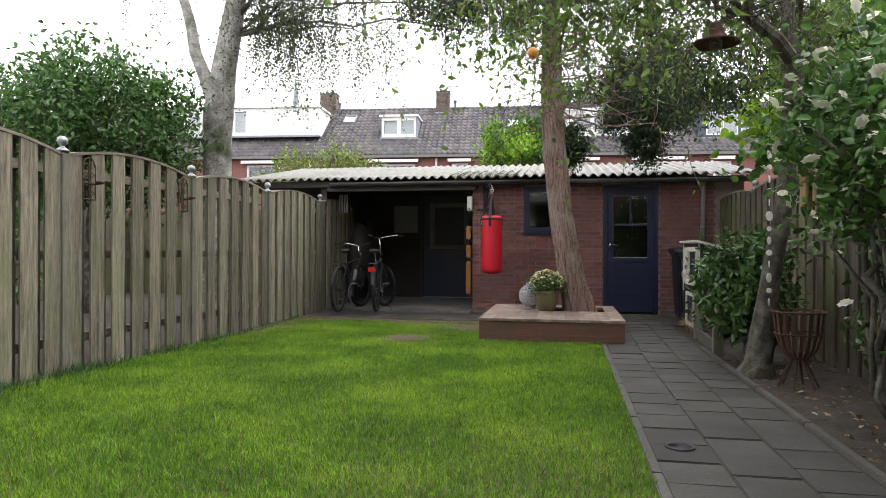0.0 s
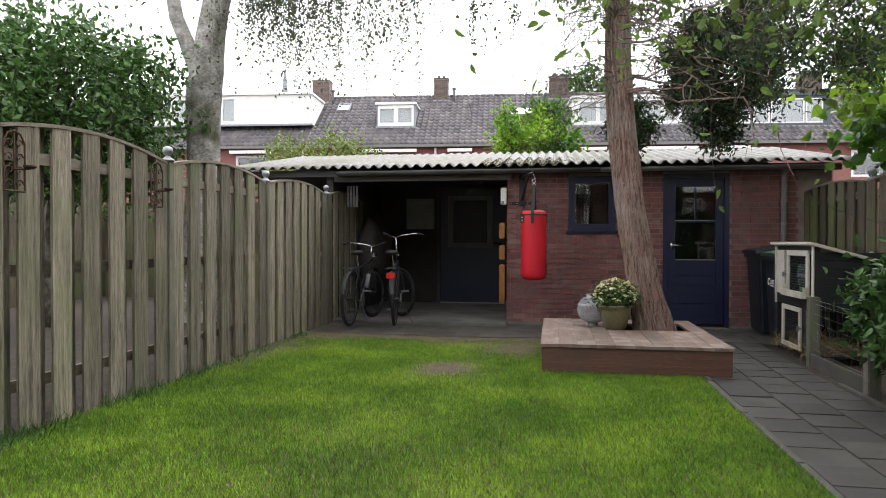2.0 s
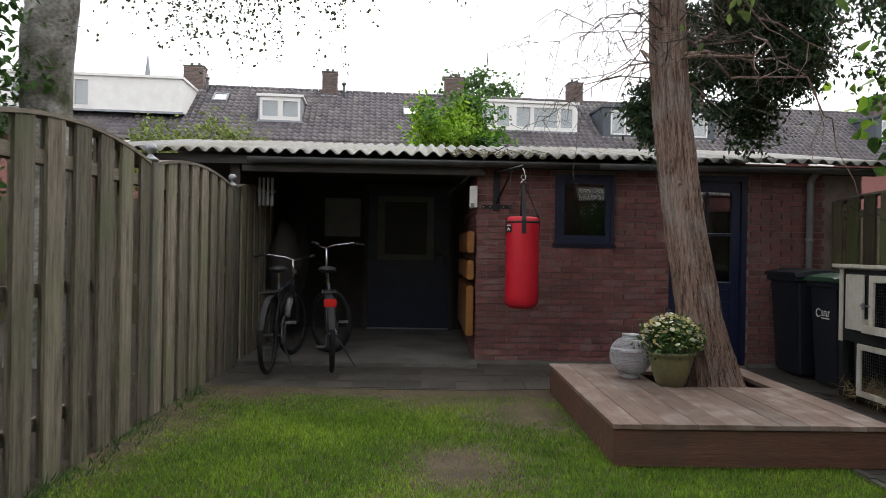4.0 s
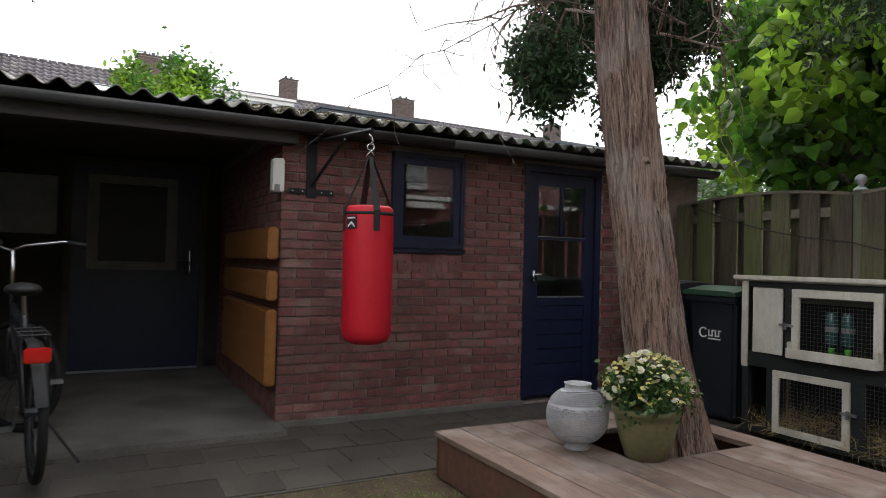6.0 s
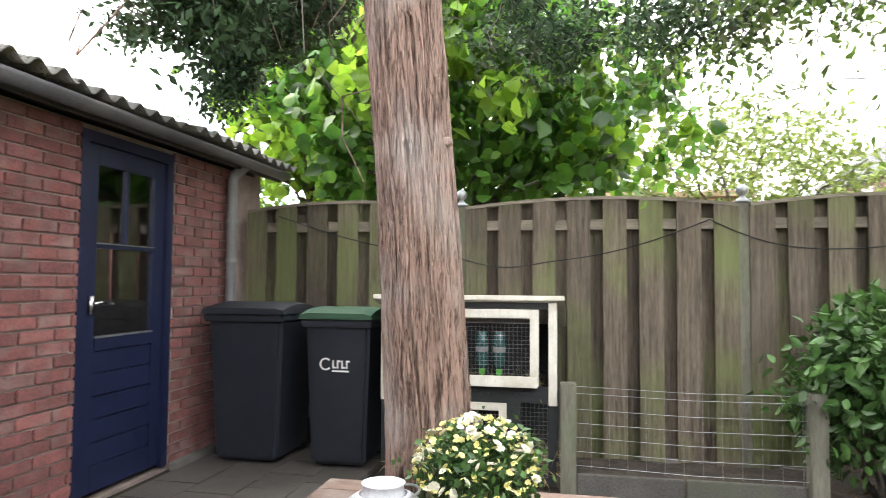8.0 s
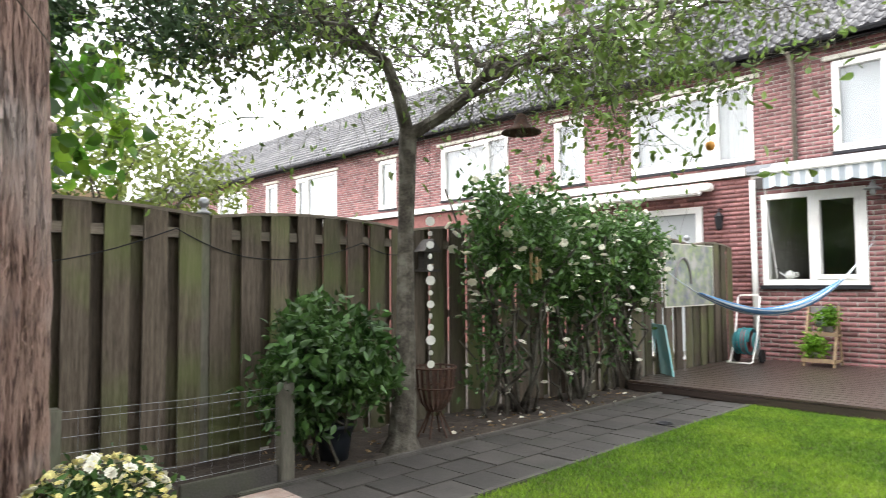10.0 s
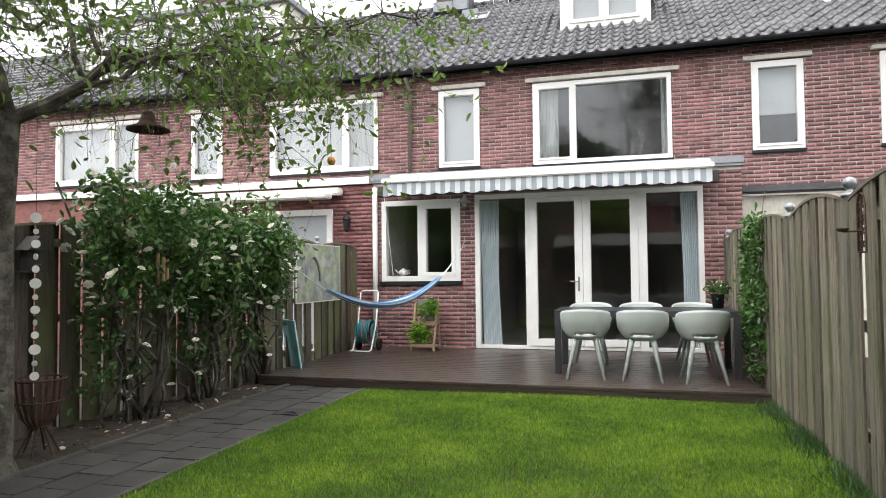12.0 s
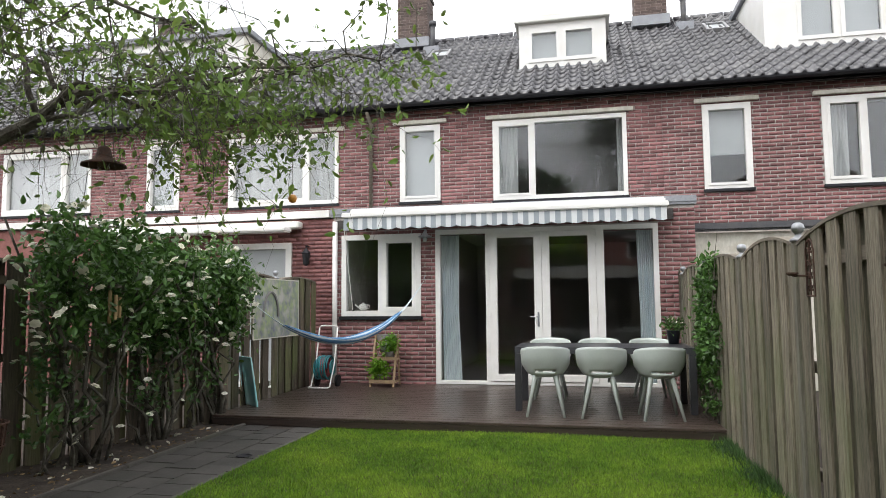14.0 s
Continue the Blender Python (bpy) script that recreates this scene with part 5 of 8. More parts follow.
for x, y in ((1.35, -4.1), (-4.45, -4.3)):
    z = EAVE_Z + (EAVE_Y - y) * (RIDGE_Z - EAVE_Z) / (EAVE_Y - RIDGE_Y)
    k = thing("skylight", (x, y, z), "small white framed roof window", "skylight", "roof windows")
    fr = bmesh.new()
    tilt = Matrix.Translation((x, y, z + 0.06)) @ Matrix.Rotation(radians(-slope), 4, "X")
    for r in ((-0.22, 0.22, -0.3, -0.25), (-0.22, 0.22, 0.25, 0.3), (-0.22, -0.17, -0.25, 0.25), (0.17, 0.22, -0.25, 0.25)):
        box(fr, *r, -0.04, 0.05, tilt=tilt)
    part("frame", fr, M["pipe"], k)
    gl = bmesh.new()
    box(gl, -0.17, 0.17, -0.25, 0.25, 0.0, 0.01, tilt=tilt)
    part("pane", gl, M["opal"], k)
rain = thing("downpipe", (2.1, WALL_Y + 0.06, 2.9), "brown downpipe on the upper brick wall", "downpipe")
part("pipe", tubes(([(2.08, EAVE_Y + 0.05, 4.8), (2.08, WALL_Y + 0.06, 4.62), (2.08, WALL_Y + 0.06, 2.9)], 0.035), seg=10), M["rail"], rain, smooth=True)
rain = thing("downpipe", (2.31, HOUSE_Y + 0.06, 0.1), "white downpipe on the extension wall", "downpipe")
part("pipe", tubes(([(2.31, HOUSE_Y + 0.055, 2.72), (2.31, HOUSE_Y + 0.055, 0.1)], 0.042), seg=10), M["white"], rain, smooth=True)

# ---- far house row beyond the shed: laid out along its own ridge (x along the row, y away), then set in place ----
FY, FZ, FRY, FRZ = -4.6, 6.1, 0.0, 9.53
before_far = set(bpy.data.objects)
FWIN = [(-10.2, -8.2), (-3.75, -1.85), (3.35, 5.75), (7.75, 8.6), (14.4, 15.35), (17.4, 19.8), (21.4, 22.3), (27.4, 29.8), (31.5, 32.4), (36.5, 39.0)]
bm = bmesh.new()
pierced(bm, -24, 58, -0.05, 6.05, [(a, b, 4.3, 5.62) for a, b in FWIN], FY + 0.25, FY + 0.5)
far_wall = solid("wall_far_row", bm, M["brick_plain"], "red brick back wall of the far terraced row", "wall", kind="structure")
# one near-black sheet stands in for the darkness behind these windows
solid("wall_far_inside", boxes((-24, 58, FY + 1.4, FY + 1.5, 0, 6.0)), M["dark"], "rooms of the far row, a near-black sheet for unlit depth", "wall", kind="structure")
for i, (a, b) in enumerate(FWIN):
    w = window("window_%d" % (30 + i), a, b, 4.3, 5.62, FY + 0.3, [(a, b)], M["white"], "white framed upstairs window of the far row", 0.11, 0.1)
    w.matrix_basis = Matrix.Translation(((a + b) / 2, FY + 0.24, 4.3)) @ Matrix.Rotation(math.pi, 4, "Z")
    part("lintel_board", boxes((a - 0.2, b + 0.2, FY + 0.5, FY + 0.64, 5.68, 5.84)), M["white"], w)
roof("roof_far_row", -24, 58, FY, FZ, FRY, FRZ, 0.30, 0.37, 6, M["pantile_far"], "weathered brown pantile roof of the far row")
solid("gutter_far_row", boxes((-24, 58, FY - 0.14, FY + 0.02, FZ - 0.16, FZ - 0.02)), M["frame_grey"], "grey gutter of the far row", "gutter", kind="structure")
for x, w in ((-14.2, 0.8), (-7.0, 0.8), (-0.2, 1.02), (6.83, 0.8), (13.55, 1.02), (20.35, 0.8), (27.25, 1.1), (38.7, 1.0)):
    chimney(x, -0.1, 9.1, 10.42, w, 0.75)
for x in (0.55, 7.6):
    v = thing("vent_pipe", (x, -0.6, 9.0), "dark metal roof vent pipe of the far row", "vent")
    part("pipe", tubes(([(x, -0.6, 8.9), (x, -0.6, 9.75)], 0.07), ([(x, -0.6, 9.75), (x, -0.6, 9.87)], 0.11), seg=10), M["gutter"], v, smooth=True)
for x in (6.9, -0.1):
    v = thing("downpipe", (x, FY + 0.16, 0), "white downpipe on the far row", "downpipe")
    part("pipe", tubes(([(x, FY + 0.16, FZ - 0.18), (x, FY + 0.16, 0.0)], 0.06), seg=8), M["white"], v, smooth=True)
dormer(3.6, 5.68, -3.2, 7.28, 8.42, 2.2, M["lead"], [(3.72, 4.60), (4.70, 5.56)], "small grey dormer with two white windows", M["white"], flip=-1)
dormer(-9.6, 0.1, -3.55, 7.42, 8.98, 2.6, M["white"], [(-7.6, -6.8), (-4.85, -4.1)], "long white dormer of the far row", M["white"], flip=-1)
dormer(14.0, 19.6, -3.2, 7.22, 8.60, 2.6, M["white"], [(14.35, 15.3), (15.35, 16.1), (16.35, 17.2), (17.25, 18.6), (18.65, 19.4)], "white dormer with a row of windows", M["white"], flip=-1)
dormer(20.9, 26.9, -3.4, 7.02, 8.52, 2.6, M["slate_far"], [(21.3, 22.1), (22.15, 22.95), (23.1, 23.9), (23.95, 25.6), (25.65, 26.5)], "slate-grey dormer with a row of white windows", M["slate_far"], front=M["slate_far"], flip=-1)
dormer(36.2, 41.0, -3.2, 7.25, 8.60, 2.6, M["slate_far"], [(36.5, 37.5), (37.6, 39.2), (39.3, 40.6)], "slate-grey dormer with white windows", M["slate_far"], front=M["slate_far"], flip=-1)
# roof windows of the far row
SL = math.atan2(FRZ - FZ, FRY - FY)
for x, y, w, h in ((1.35, -1.2, 0.72, 0.85), (11.35, -1.85, 1.25, 0.9)):
    m = Matrix.Translation((x, y, FZ + (y - FY) * math.tan(SL) + 0.08)) @ Matrix.Rotation(SL, 4, "X")
    k = thing("skylight", (x, y, FZ + (y - FY) * math.tan(SL)), "pale framed roof window in the far tiled roof", "skylight", "roof windows")
    for name, ms, rows in (("frame", M["lead"], ((-w / 2, w / 2, -h / 2, -h / 2 + 0.07, -0.06, 0.06), (-w / 2, w / 2, h / 2 - 0.07, h / 2, -0.06, 0.06), (-w / 2, -w / 2 + 0.07, -h / 2 + 0.07, h / 2 - 0.07, -0.06, 0.06), (w / 2 - 0.07, w / 2, -h / 2 + 0.07, h / 2 - 0.07, -0.06, 0.06))), ("pane", M["chrome"], ((-w / 2 + 0.07, w / 2 - 0.07, -h / 2 + 0.07, h / 2 - 0.07, 0.0, 0.03),))):
        bm = boxes(*rows)
        bmesh.ops.transform(bm, matrix=m, verts=bm.verts[:])
        part(name, bm, ms, k)
FAR = pose(-13.3, 40.0, 0, 0, 0, 4.54)
for ob in set(bpy.data.objects) - before_far:
    if ob.parent is None:
        ob.matrix_basis = FAR @ ob.matrix_basis


# ---- things in front of the shed ----
# timber platform round the tree
plat = thing("platform", (0.63, 9.0, 0), "low reddish timber platform with a square hole for the tree", "platform")
PX0, PX1, PY0, PY1, PZ = -0.15, 1.42, 8.04, 9.95, 0.24
HX0, HX1, HY0, HY1 = 0.62, 1.20, 9.06, 9.62
for i in range(10):
    a, b = PX0 + 0.157 * i, PX0 + 0.157 * i + 0.1558
    if b > HX0 and a < HX1:
        rows = [(PY0, HY0), (HY1, PY1)]
    else:
        rows = [(PY0, PY1)]
    for c, d in rows:
        part("plank", boxes((a, b, c, d, PZ - 0.028, PZ + rng.uniform(-0.0015, 0.0015)), bevel=0.0018), M["platform"], plat)
for r in ((PX0 + 0.01, PX1 - 0.015, PY0 + 0.012, PY0 + 0.04), (PX0 + 0.01, PX1 - 0.015, PY1 - 0.04, PY1 - 0.012)):
    part("side_board", boxes((*r, 0.0, PZ - 0.03), bevel=0.004), M["platform_side"], plat)
for r in ((PX0 + 0.01, PX0 + 0.038, PY0 + 0.04, PY1 - 0.04), (PX1 - 0.043, PX1 - 0.015, PY0 + 0.04, PY1 - 0.04)):
    part("side_board", boxes((*r, 0.0, PZ - 0.03), bevel=0.004), M["platform_side"], plat)
part("corner_post", boxes((PX0 + 0.04, PX0 + 0.1, PY0 + 0.04, PY0 + 0.1, 0, PZ - 0.03), (PX1 - 0.1, PX1 - 0.045, PY0 + 0.04, PY0 + 0.1, 0, PZ - 0.03)), M["platform_side"], plat)


# cypress
def trunk(name, spine, seg, ridges, depth, material, parent):
    """A rough trunk along spine rows (x, y, z, radius), ridged like bark."""
    n = len(spine)
    pts = []
    for i in range((n - 1) * 14 + 1):
        k, t = min(i // 14, n - 2), (i - 14 * min(i // 14, n - 2)) / 14
        pts.append([a + (b - a) * t for a, b in zip(spine[k], spine[k + 1])])
    v, f = [], []
    for i, (x, y, z, r) in enumerate(pts):
        for k in range(seg):
            a = 2 * math.pi * k / seg
            q = Vector((math.cos(a) * 3.6, math.sin(a) * 3.6, z * 0.55))
            rr = r * (1 + depth * (0.6 - 2.2 * abs(noise.noise(q * ridges)) + 0.5 * noise.noise(q * ridges * 2.1)) + 0.10 * noise.noise(Vector((math.cos(a), math.sin(a), z * 0.8))))
            v.append((x + math.cos(a) * rr, y + math.sin(a) * rr, z))
    for i in range(len(pts) - 1):
        for k in range(seg):
            f.append((i * seg + k, i * seg + (k + 1) % seg, (i + 1) * seg + (k + 1) % seg, (i + 1) * seg + k))
    ob = raw(name, v, f, material)
    ob.data.polygons.foreach_set("use_smooth", [True] * len(f))
    ob.parent = parent
    ob.matrix_parent_inverse = Matrix.Translation(parent.location).inverted()
    return ob


cyp = thing("cypress_tree", (0.93, 9.22, 0), "old cypress with shaggy reddish bark and dark drooping sprays", "tree")
trunk("trunk", [(1.03, 9.33, -0.02, 0.25), (0.97, 9.33, 0.24, 0.19), (0.86, 9.34, 0.7, 0.15), (0.72, 9.37, 1.5, 0.134), (0.645, 9.41, 2.2, 0.13), (0.61, 9.45, 3.0, 0.122), (0.60, 9.5, 4.2, 0.10), (0.60, 9.5, 6.4, 0.03)], 210, 1.9, 0.19, M["bark"], cyp)
for cx, cy, z, r, ang, s in ((0.70, 9.38, 1.69, 0.132, -109, 0.030), (0.65, 9.41, 2.15, 0.130, -160, 0.05), (0.82, 9.35, 0.86, 0.145, -125, 0.034)):
    bm = bmesh.new()
    d = Vector((math.cos(radians(ang)), math.sin(radians(ang)), 0.05))
    x, y = cx + d.x * r, cy + d.y * r
    tube(bm, [Vector((x, y, z)) - d * 0.05, Vector((x, y, z)) - d * 0.004, Vector((x, y, z)) + d * (0.03 if s < 0.032 else 0.012)], [s * 1.2, s * 0.8, s * 0.5], 9)
    part("knot", bm, M["bark"], cyp, smooth=True)
bm = bmesh.new()
tips = []
for i in range(40):
    z = rng.uniform(2.5, 5.6)
    ang = rng.uniform(0.1, 1.5) if z < 4.3 else rng.uniform(0, 6.28)
    r = rng.uniform(1.0, 2.3)
    c = (0.56, 9.36, z)
    e = (0.56 + r * math.cos(ang), 9.36 + r * math.sin(ang), z + rng.uniform(-0.35, 0.35))
    p = limb(bm, c, e, 0.015, 0.004, 6, 0.09, 6, -0.1)
    for q in p[3:]:
        tips.append(q)
        limb(bm, q, q + Vector(rng.normal(size=3) * 0.25) - Vector((0, 0, 0.15)), 0.007, 0.002, 3, 0.12, 4)
part("branchwork", bm, M["bark"], cyp)
# bare dead twigs on the lawn side
bm = bmesh.new()
for i in range(80):
    ang = rng.uniform(2.0, 4.7) if i < 55 else rng.uniform(-0.7, 0.9)
    z = rng.uniform(2.5, 4.4)
    r = rng.uniform(0.5, 1.5)
    p = limb(bm, (0.56, 9.36, z), (0.55 + r * math.cos(ang), 9.3 + r * math.sin(ang), z - rng.uniform(0.0, 0.5)), 0.006, 0.0015, 8, 0.07, 5, -0.18)
    for q in p[2:]:
        for _ in range(2):
            limb(bm, q, q + Vector((rng.normal() * 0.18, rng.normal() * 0.18, -abs(rng.normal()) * 0.24)), 0.003, 0.001, 3, 0.15, 3)
part("twigwork", bm, M["bark_grey"], cyp)


def sprays(parts, per, spread):
    """Hanging plumes: each clump is stretched downwards and outwards."""
    out = []
    for centre, radii, clumps, low in parts:
        d = rng.normal(size=(clumps * 3, 3))
        d /= np.linalg.norm(d, axis=1)[:, None]
        d = d[d[:, 2] > low][:clumps]
        c = np.asarray(centre) + d * np.asarray(radii) * rng.uniform(0.35, 1.05, len(d))[:, None]
        for q in c:
            k = rng.normal(size=(per, 3)) * spread
            k[:, 2] = -np.abs(k[:, 2]) * 1.5
            out.append(q + k)
    return np.concatenate(out)


pts = np.concatenate([
    sprays([((2.0, 10.7, 3.35), (0.75, 0.9, 0.95), 100, -1), ((0.85, 10.4, 2.6), (0.2, 0.3, 0.38), 12, -1)], 340, 0.085),
    sprays([((2.4, 8.6, 2.95), (0.85, 1.0, 0.42), 30, -0.9), ((-0.4, 9.3, 4.15), (0.9, 0.9, 0.4), 26, -1), ((0.6, 9.4, 5.0), (2.3, 2.3, 1.5), 130, -0.75)], 170, 0.10)])
leaf_mesh("foliage", pts, 0.06, M["conifer"], cyp, 0.42, 0.7)

# loose fibres of bark peeling along the trunk
SPINE = [(0.97, 9.33, 0.24, 0.19), (0.86, 9.34, 0.7, 0.15), (0.72, 9.37, 1.5, 0.134), (0.645, 9.41, 2.2, 0.13), (0.61, 9.45, 3.0, 0.122), (0.60, 9.5, 4.2, 0.10)]
v, f = [], []
for i in range(2800):
    z, a, long, wide = rng.uniform(0.26, 3.6), rng.uniform(0, 2 * math.pi), rng.uniform(0.05, 0.22), rng.uniform(0.0015, 0.0055)
    k0 = len(v)
    for q in range(5):
        zz = z + long * q / 4
        j = next(n for n in range(5) if zz <= SPINE[n + 1][2] or n == 4)
        p, r = SPINE[j], SPINE[j + 1]
        s = (zz - p[2]) / (r[2] - p[2])
        cx, cy, rad = (p[n] + (r[n] - p[n]) * s for n in (0, 1, 3))
        aa = a + 0.04 * math.sin(zz * 9 + i)
        rad = rad * 1.03 + 0.004 + 0.012 * (abs(q - 2) / 2) ** 2 * rng.uniform(0, 1)
        w = wide * (0.35 if q in (0, 4) else 1)
        for d in (-1, 1):
            v.append((cx + rad * math.cos(aa + d * w / rad), cy + rad * math.sin(aa + d * w / rad), zz))
    f += [(k0 + 2 * q, k0 + 2 * q + 1, k0 + 2 * q + 3, k0 + 2 * q + 2) for q in range(4)]
ob = raw("loose_bark", v, f, M["bark"])
ob.parent, ob.matrix_parent_inverse = cyp, Matrix.Translation(cyp.location).inverted()
tagged(ob, kind="stuff")

# lantern
lan = thing("lantern", (0.34, 9.36, PZ), "round white pierced metal lantern on the platform", "lantern")
bm = bmesh.new()
prof = lambda t: (0.178 * math.sin(t) ** 0.8, 0.03 + 0.16 - 0.16 * math.cos(t))
cols, rows = 66, 27
for j in range(rows):
    for i in range(cols):
        t0, t1 = 0.45 + (2.72 - 0.45) * j / rows, 0.45 + (2.72 - 0.45) * (j + 1) / rows
        a0, a1 = 2 * math.pi * i / cols, 2 * math.pi * (i + 1) / cols
        solid_cell = j in (0, 8, 18, 26) or (j in (9, 17) and i % 3 == 0)
        inset = 0.0 if solid_cell else 0.28
        corners = []
        for t, a in ((t0, a0), (t0, a1), (t1, a1), (t1, a0)):
            r, z = prof(t)
            corners.append(Vector((0.34 + r * math.cos(a), 9.36 + r * math.sin(a), PZ + z)))
        if solid_cell:
            bm.faces.new([bm.verts.new(c) for c in corners])
        else:
            mid = sum(corners, Vector()) / 4
            if (i + j) % 2:
                ring = [c.lerp(mid, 0.14) for c in corners]
            else:
                ring = [corners[k].lerp(corners[(k + 1) % 4], 0.5).lerp(mid, 0.05) for k in range(4)]
            o, q = [bm.verts.new(c) for c in corners], [bm.verts.new(c) for c in ring]
            for k in range(4):
                bm.faces.new((o[k], o[(k + 1) % 4], q[(k + 1) % 4], q[k]))
ob = part("pierced_body", bm, M["lantern"], lan)
so = ob.modifiers.new("thickness", "SOLIDIFY")
so.thickness = 0.004
part("collar", lathe(bmesh.new(), [(0.082, 0.33), (0.076, 0.337), (0.074, 0.366), (0.08, 0.372), (0.076, 0.372), (0.069, 0.365), (0.07, 0.335)], (0.34, 9.36, PZ), 28), M["lantern"], lan, smooth=True)
part("foot", lathe(bmesh.new(), [(0.07, 0.0), (0.075, 0.01), (0.06, 0.022), (0.075, 0.045)], (0.34, 9.36, PZ), 28), M["lantern"], lan, smooth=True)
part("handle", tubes(([(0.34 + 0.11 * math.cos(t), 9.32 - 0.1 * math.sin(t) * 0.9, PZ + 0.335 + 0.012 * math.sin(t)) for t in np.linspace(0, math.pi, 14)], 0.005), seg=6), M["steel"], lan, "wire handle")
lan.matrix_basis = pose(0.359, 9.381, PZ) @ Matrix.Diagonal((0.87, 0.87, 0.87, 1))

# flower pot
fp = thing("flower_pot", (0.565, 9.12, PZ), "olive glazed pot of white chrysanthemums on the platform", "plant pot")
part("pot", lathe(bmesh.new(), [(0.085, 0.0), (0.10, 0.01), (0.13, 0.10), (0.148, 0.18), (0.152, 0.212), (0.164, 0.218), (0.166, 0.238), (0.156, 0.246), (0.145, 0.24), (0.138, 0.205), (0.0, 0.2)], (0.565, 9.12, PZ), 32), M["pot"], fp, smooth=True)
p = cloud((0.565, 9.12, PZ + 0.32), (0.2, 0.2, 0.15), 90, 22, 0.03, 0.3, -0.55)
leaf_mesh("leaves", p, 0.034, M["leaf_dark"], fp, 0.6, 0.1)


def blooms(name, pts, size, material, parent, petals=10):
    """Small many-petalled flowers."""
    v, f = [], []
    for c in pts:
        c = np.asarray(c)
        up = rng.normal(size=3) * 0.5 + np.array([0, 0, 1.0])
        up /= np.linalg.norm(up)
        a = np.cross(up, rng.normal(size=3))
        a /= np.linalg.norm(a)
        b = np.cross(up, a)
        s = size * rng.uniform(0.6, 1.15)
        for layer in (0, 1):
            for k in range(petals):
                t = 2 * math.pi * (k + 0.5 * layer) / petals
                d = a * math.cos(t) + b * math.sin(t)
                e = -a * math.sin(t) + b * math.cos(t)
                q = len(v)
                l = s * (1 - 0.35 * layer)
                v += [c, c + d * l * 0.65 + e * l * 0.42 + up * l * (0.12 + 0.35 * layer), c + d * l + up * l * (0.05 + 0.5 * layer), c + d * l * 0.65 - e * l * 0.42 + up * l * (0.12 + 0.35 * layer)]
                f.append((q, q + 1, q + 2, q + 3))
    ob = raw(name, v, f, material)
    ob.parent = parent
    ob.matrix_parent_inverse = Matrix.Translation(parent.location).inverted()
    return tagged(ob, kind="stuff" if len(pts) > 1 else "")


def dome(c, r, n, top=0.0):
    d = rng.normal(size=(n * 3, 3))
    d /= np.linalg.norm(d, axis=1)[:, None]
    d = d[d[:, 2] > top][:n]
    return np.asarray(c) + d * np.asarray(r)


blooms("blossom", dome((0.565, 9.12, PZ + 0.33), (0.205, 0.205, 0.17), 80, -0.25), 0.021, M["petal"], fp)
blooms("bud_tuft", dome((0.565, 9.12, PZ + 0.33), (0.205, 0.205, 0.168), 330, -0.3), 0.012, M["petal_y"], fp, 6)

# punch bag
BX, BY = -0.285, 10.65
bag = thing("punch_bag", (BX, BY, 0.6), "red vinyl punch bag hanging from a black wall bracket", "punch bag")
part("body", lathe(bmesh.new(), [(0.0, 0.63), (0.09, 0.632), (0.128, 0.648), (0.15, 0.68), (0.157, 0.73), (0.155, 1.0), (0.156, 1.30), (0.155, 1.44), (0.150, 1.472), (0.133, 1.487), (0.0, 1.492)], (BX, BY, 0), 40), M["red"], bag, smooth=True)
part("band", lathe(bmesh.new(), [(0.1565, 1.428), (0.1585, 1.43), (0.1585, 1.446), (0.1555, 1.448)], (BX, BY, 0), 40), M["black"], bag, "black stitched band", True)
for a in (0, 90, 180, 270):
    t = radians(a - 94)
    c, s = math.cos(t), math.sin(t)
    bm = bmesh.new()
    w = 0.02
    rows = [(0.160, 1.33), (0.160, 1.455), (0.10, 1.59), (0.012, 1.80)]
    prev = None
    for r, z in rows:
        ww = w if z < 1.7 else 0.012
        cur = [bm.verts.new((BX + c * r - s * k, BY + s * r + c * k, z)) for k in (-ww, ww)]
        if prev:
            bm.faces.new((prev[0], prev[1], cur[1], cur[0]))
        prev = cur
    ob = part("strap", bm, M["black"], bag)
    ob.modifiers.new("thickness", "SOLIDIFY").thickness = 0.004
bm = bmesh.new()
tube(bm, [(BX - 0.03, BY, 1.80), (BX, BY, 1.835), (BX + 0.03, BY, 1.80)], 0.006, 6)
tube(bm, circle((BX, BY, 1.86), 0.022, "y", 14), 0.005, 6, closed=True)
tube(bm, [(BX, BY, 1.88), (BX + 0.015, BY, 1.90), (BX, BY, 1.925), (BX - 0.012, BY, 1.945)], 0.006, 6)
part("chain_hook", bm, M["chrome"], bag, "chrome swivel and hook", True)
badge = part("badge", boxes((-0.038, 0.038, -0.0015, 0.0015, -0.035, 0.045)), M["black"], bag, "black badge with a white chevron")
t = radians(-152)
badge.matrix_basis = pose(BX + 0.158 * math.cos(t), BY + 0.158 * math.sin(t), 1.375, 0, 0, -152 + 90)
bm = bmesh.new()
box(bm, -0.03, 0.03, -0.0045, -0.0016, 0.026, 0.036)
for s in (-1, 1):
    v = [bm.verts.new((x * s, -0.004, z)) for x, z in ((0, 0.012), (0, -0.004), (0.027, -0.028), (0.027, -0.012))]
    bm.faces.new(v if s == 1 else v[::-1])
ob = part("chevron", bm, M["white"], badge)
brk = thing("wall_bracket", (-0.5, SHED_Y, 1.7), "black steel punch bag bracket bolted to the brick wall", "bracket")
part("upright", boxes((-0.50, -0.43, SHED_Y - 0.03, SHED_Y - 0.008, 1.58, 2.0), bevel=0.003), M["iron"], brk)
part("plate", boxes((-0.62, -0.30, SHED_Y - 0.022, SHED_Y - 0.009, 1.60, 1.64), bevel=0.002), M["iron"], brk)
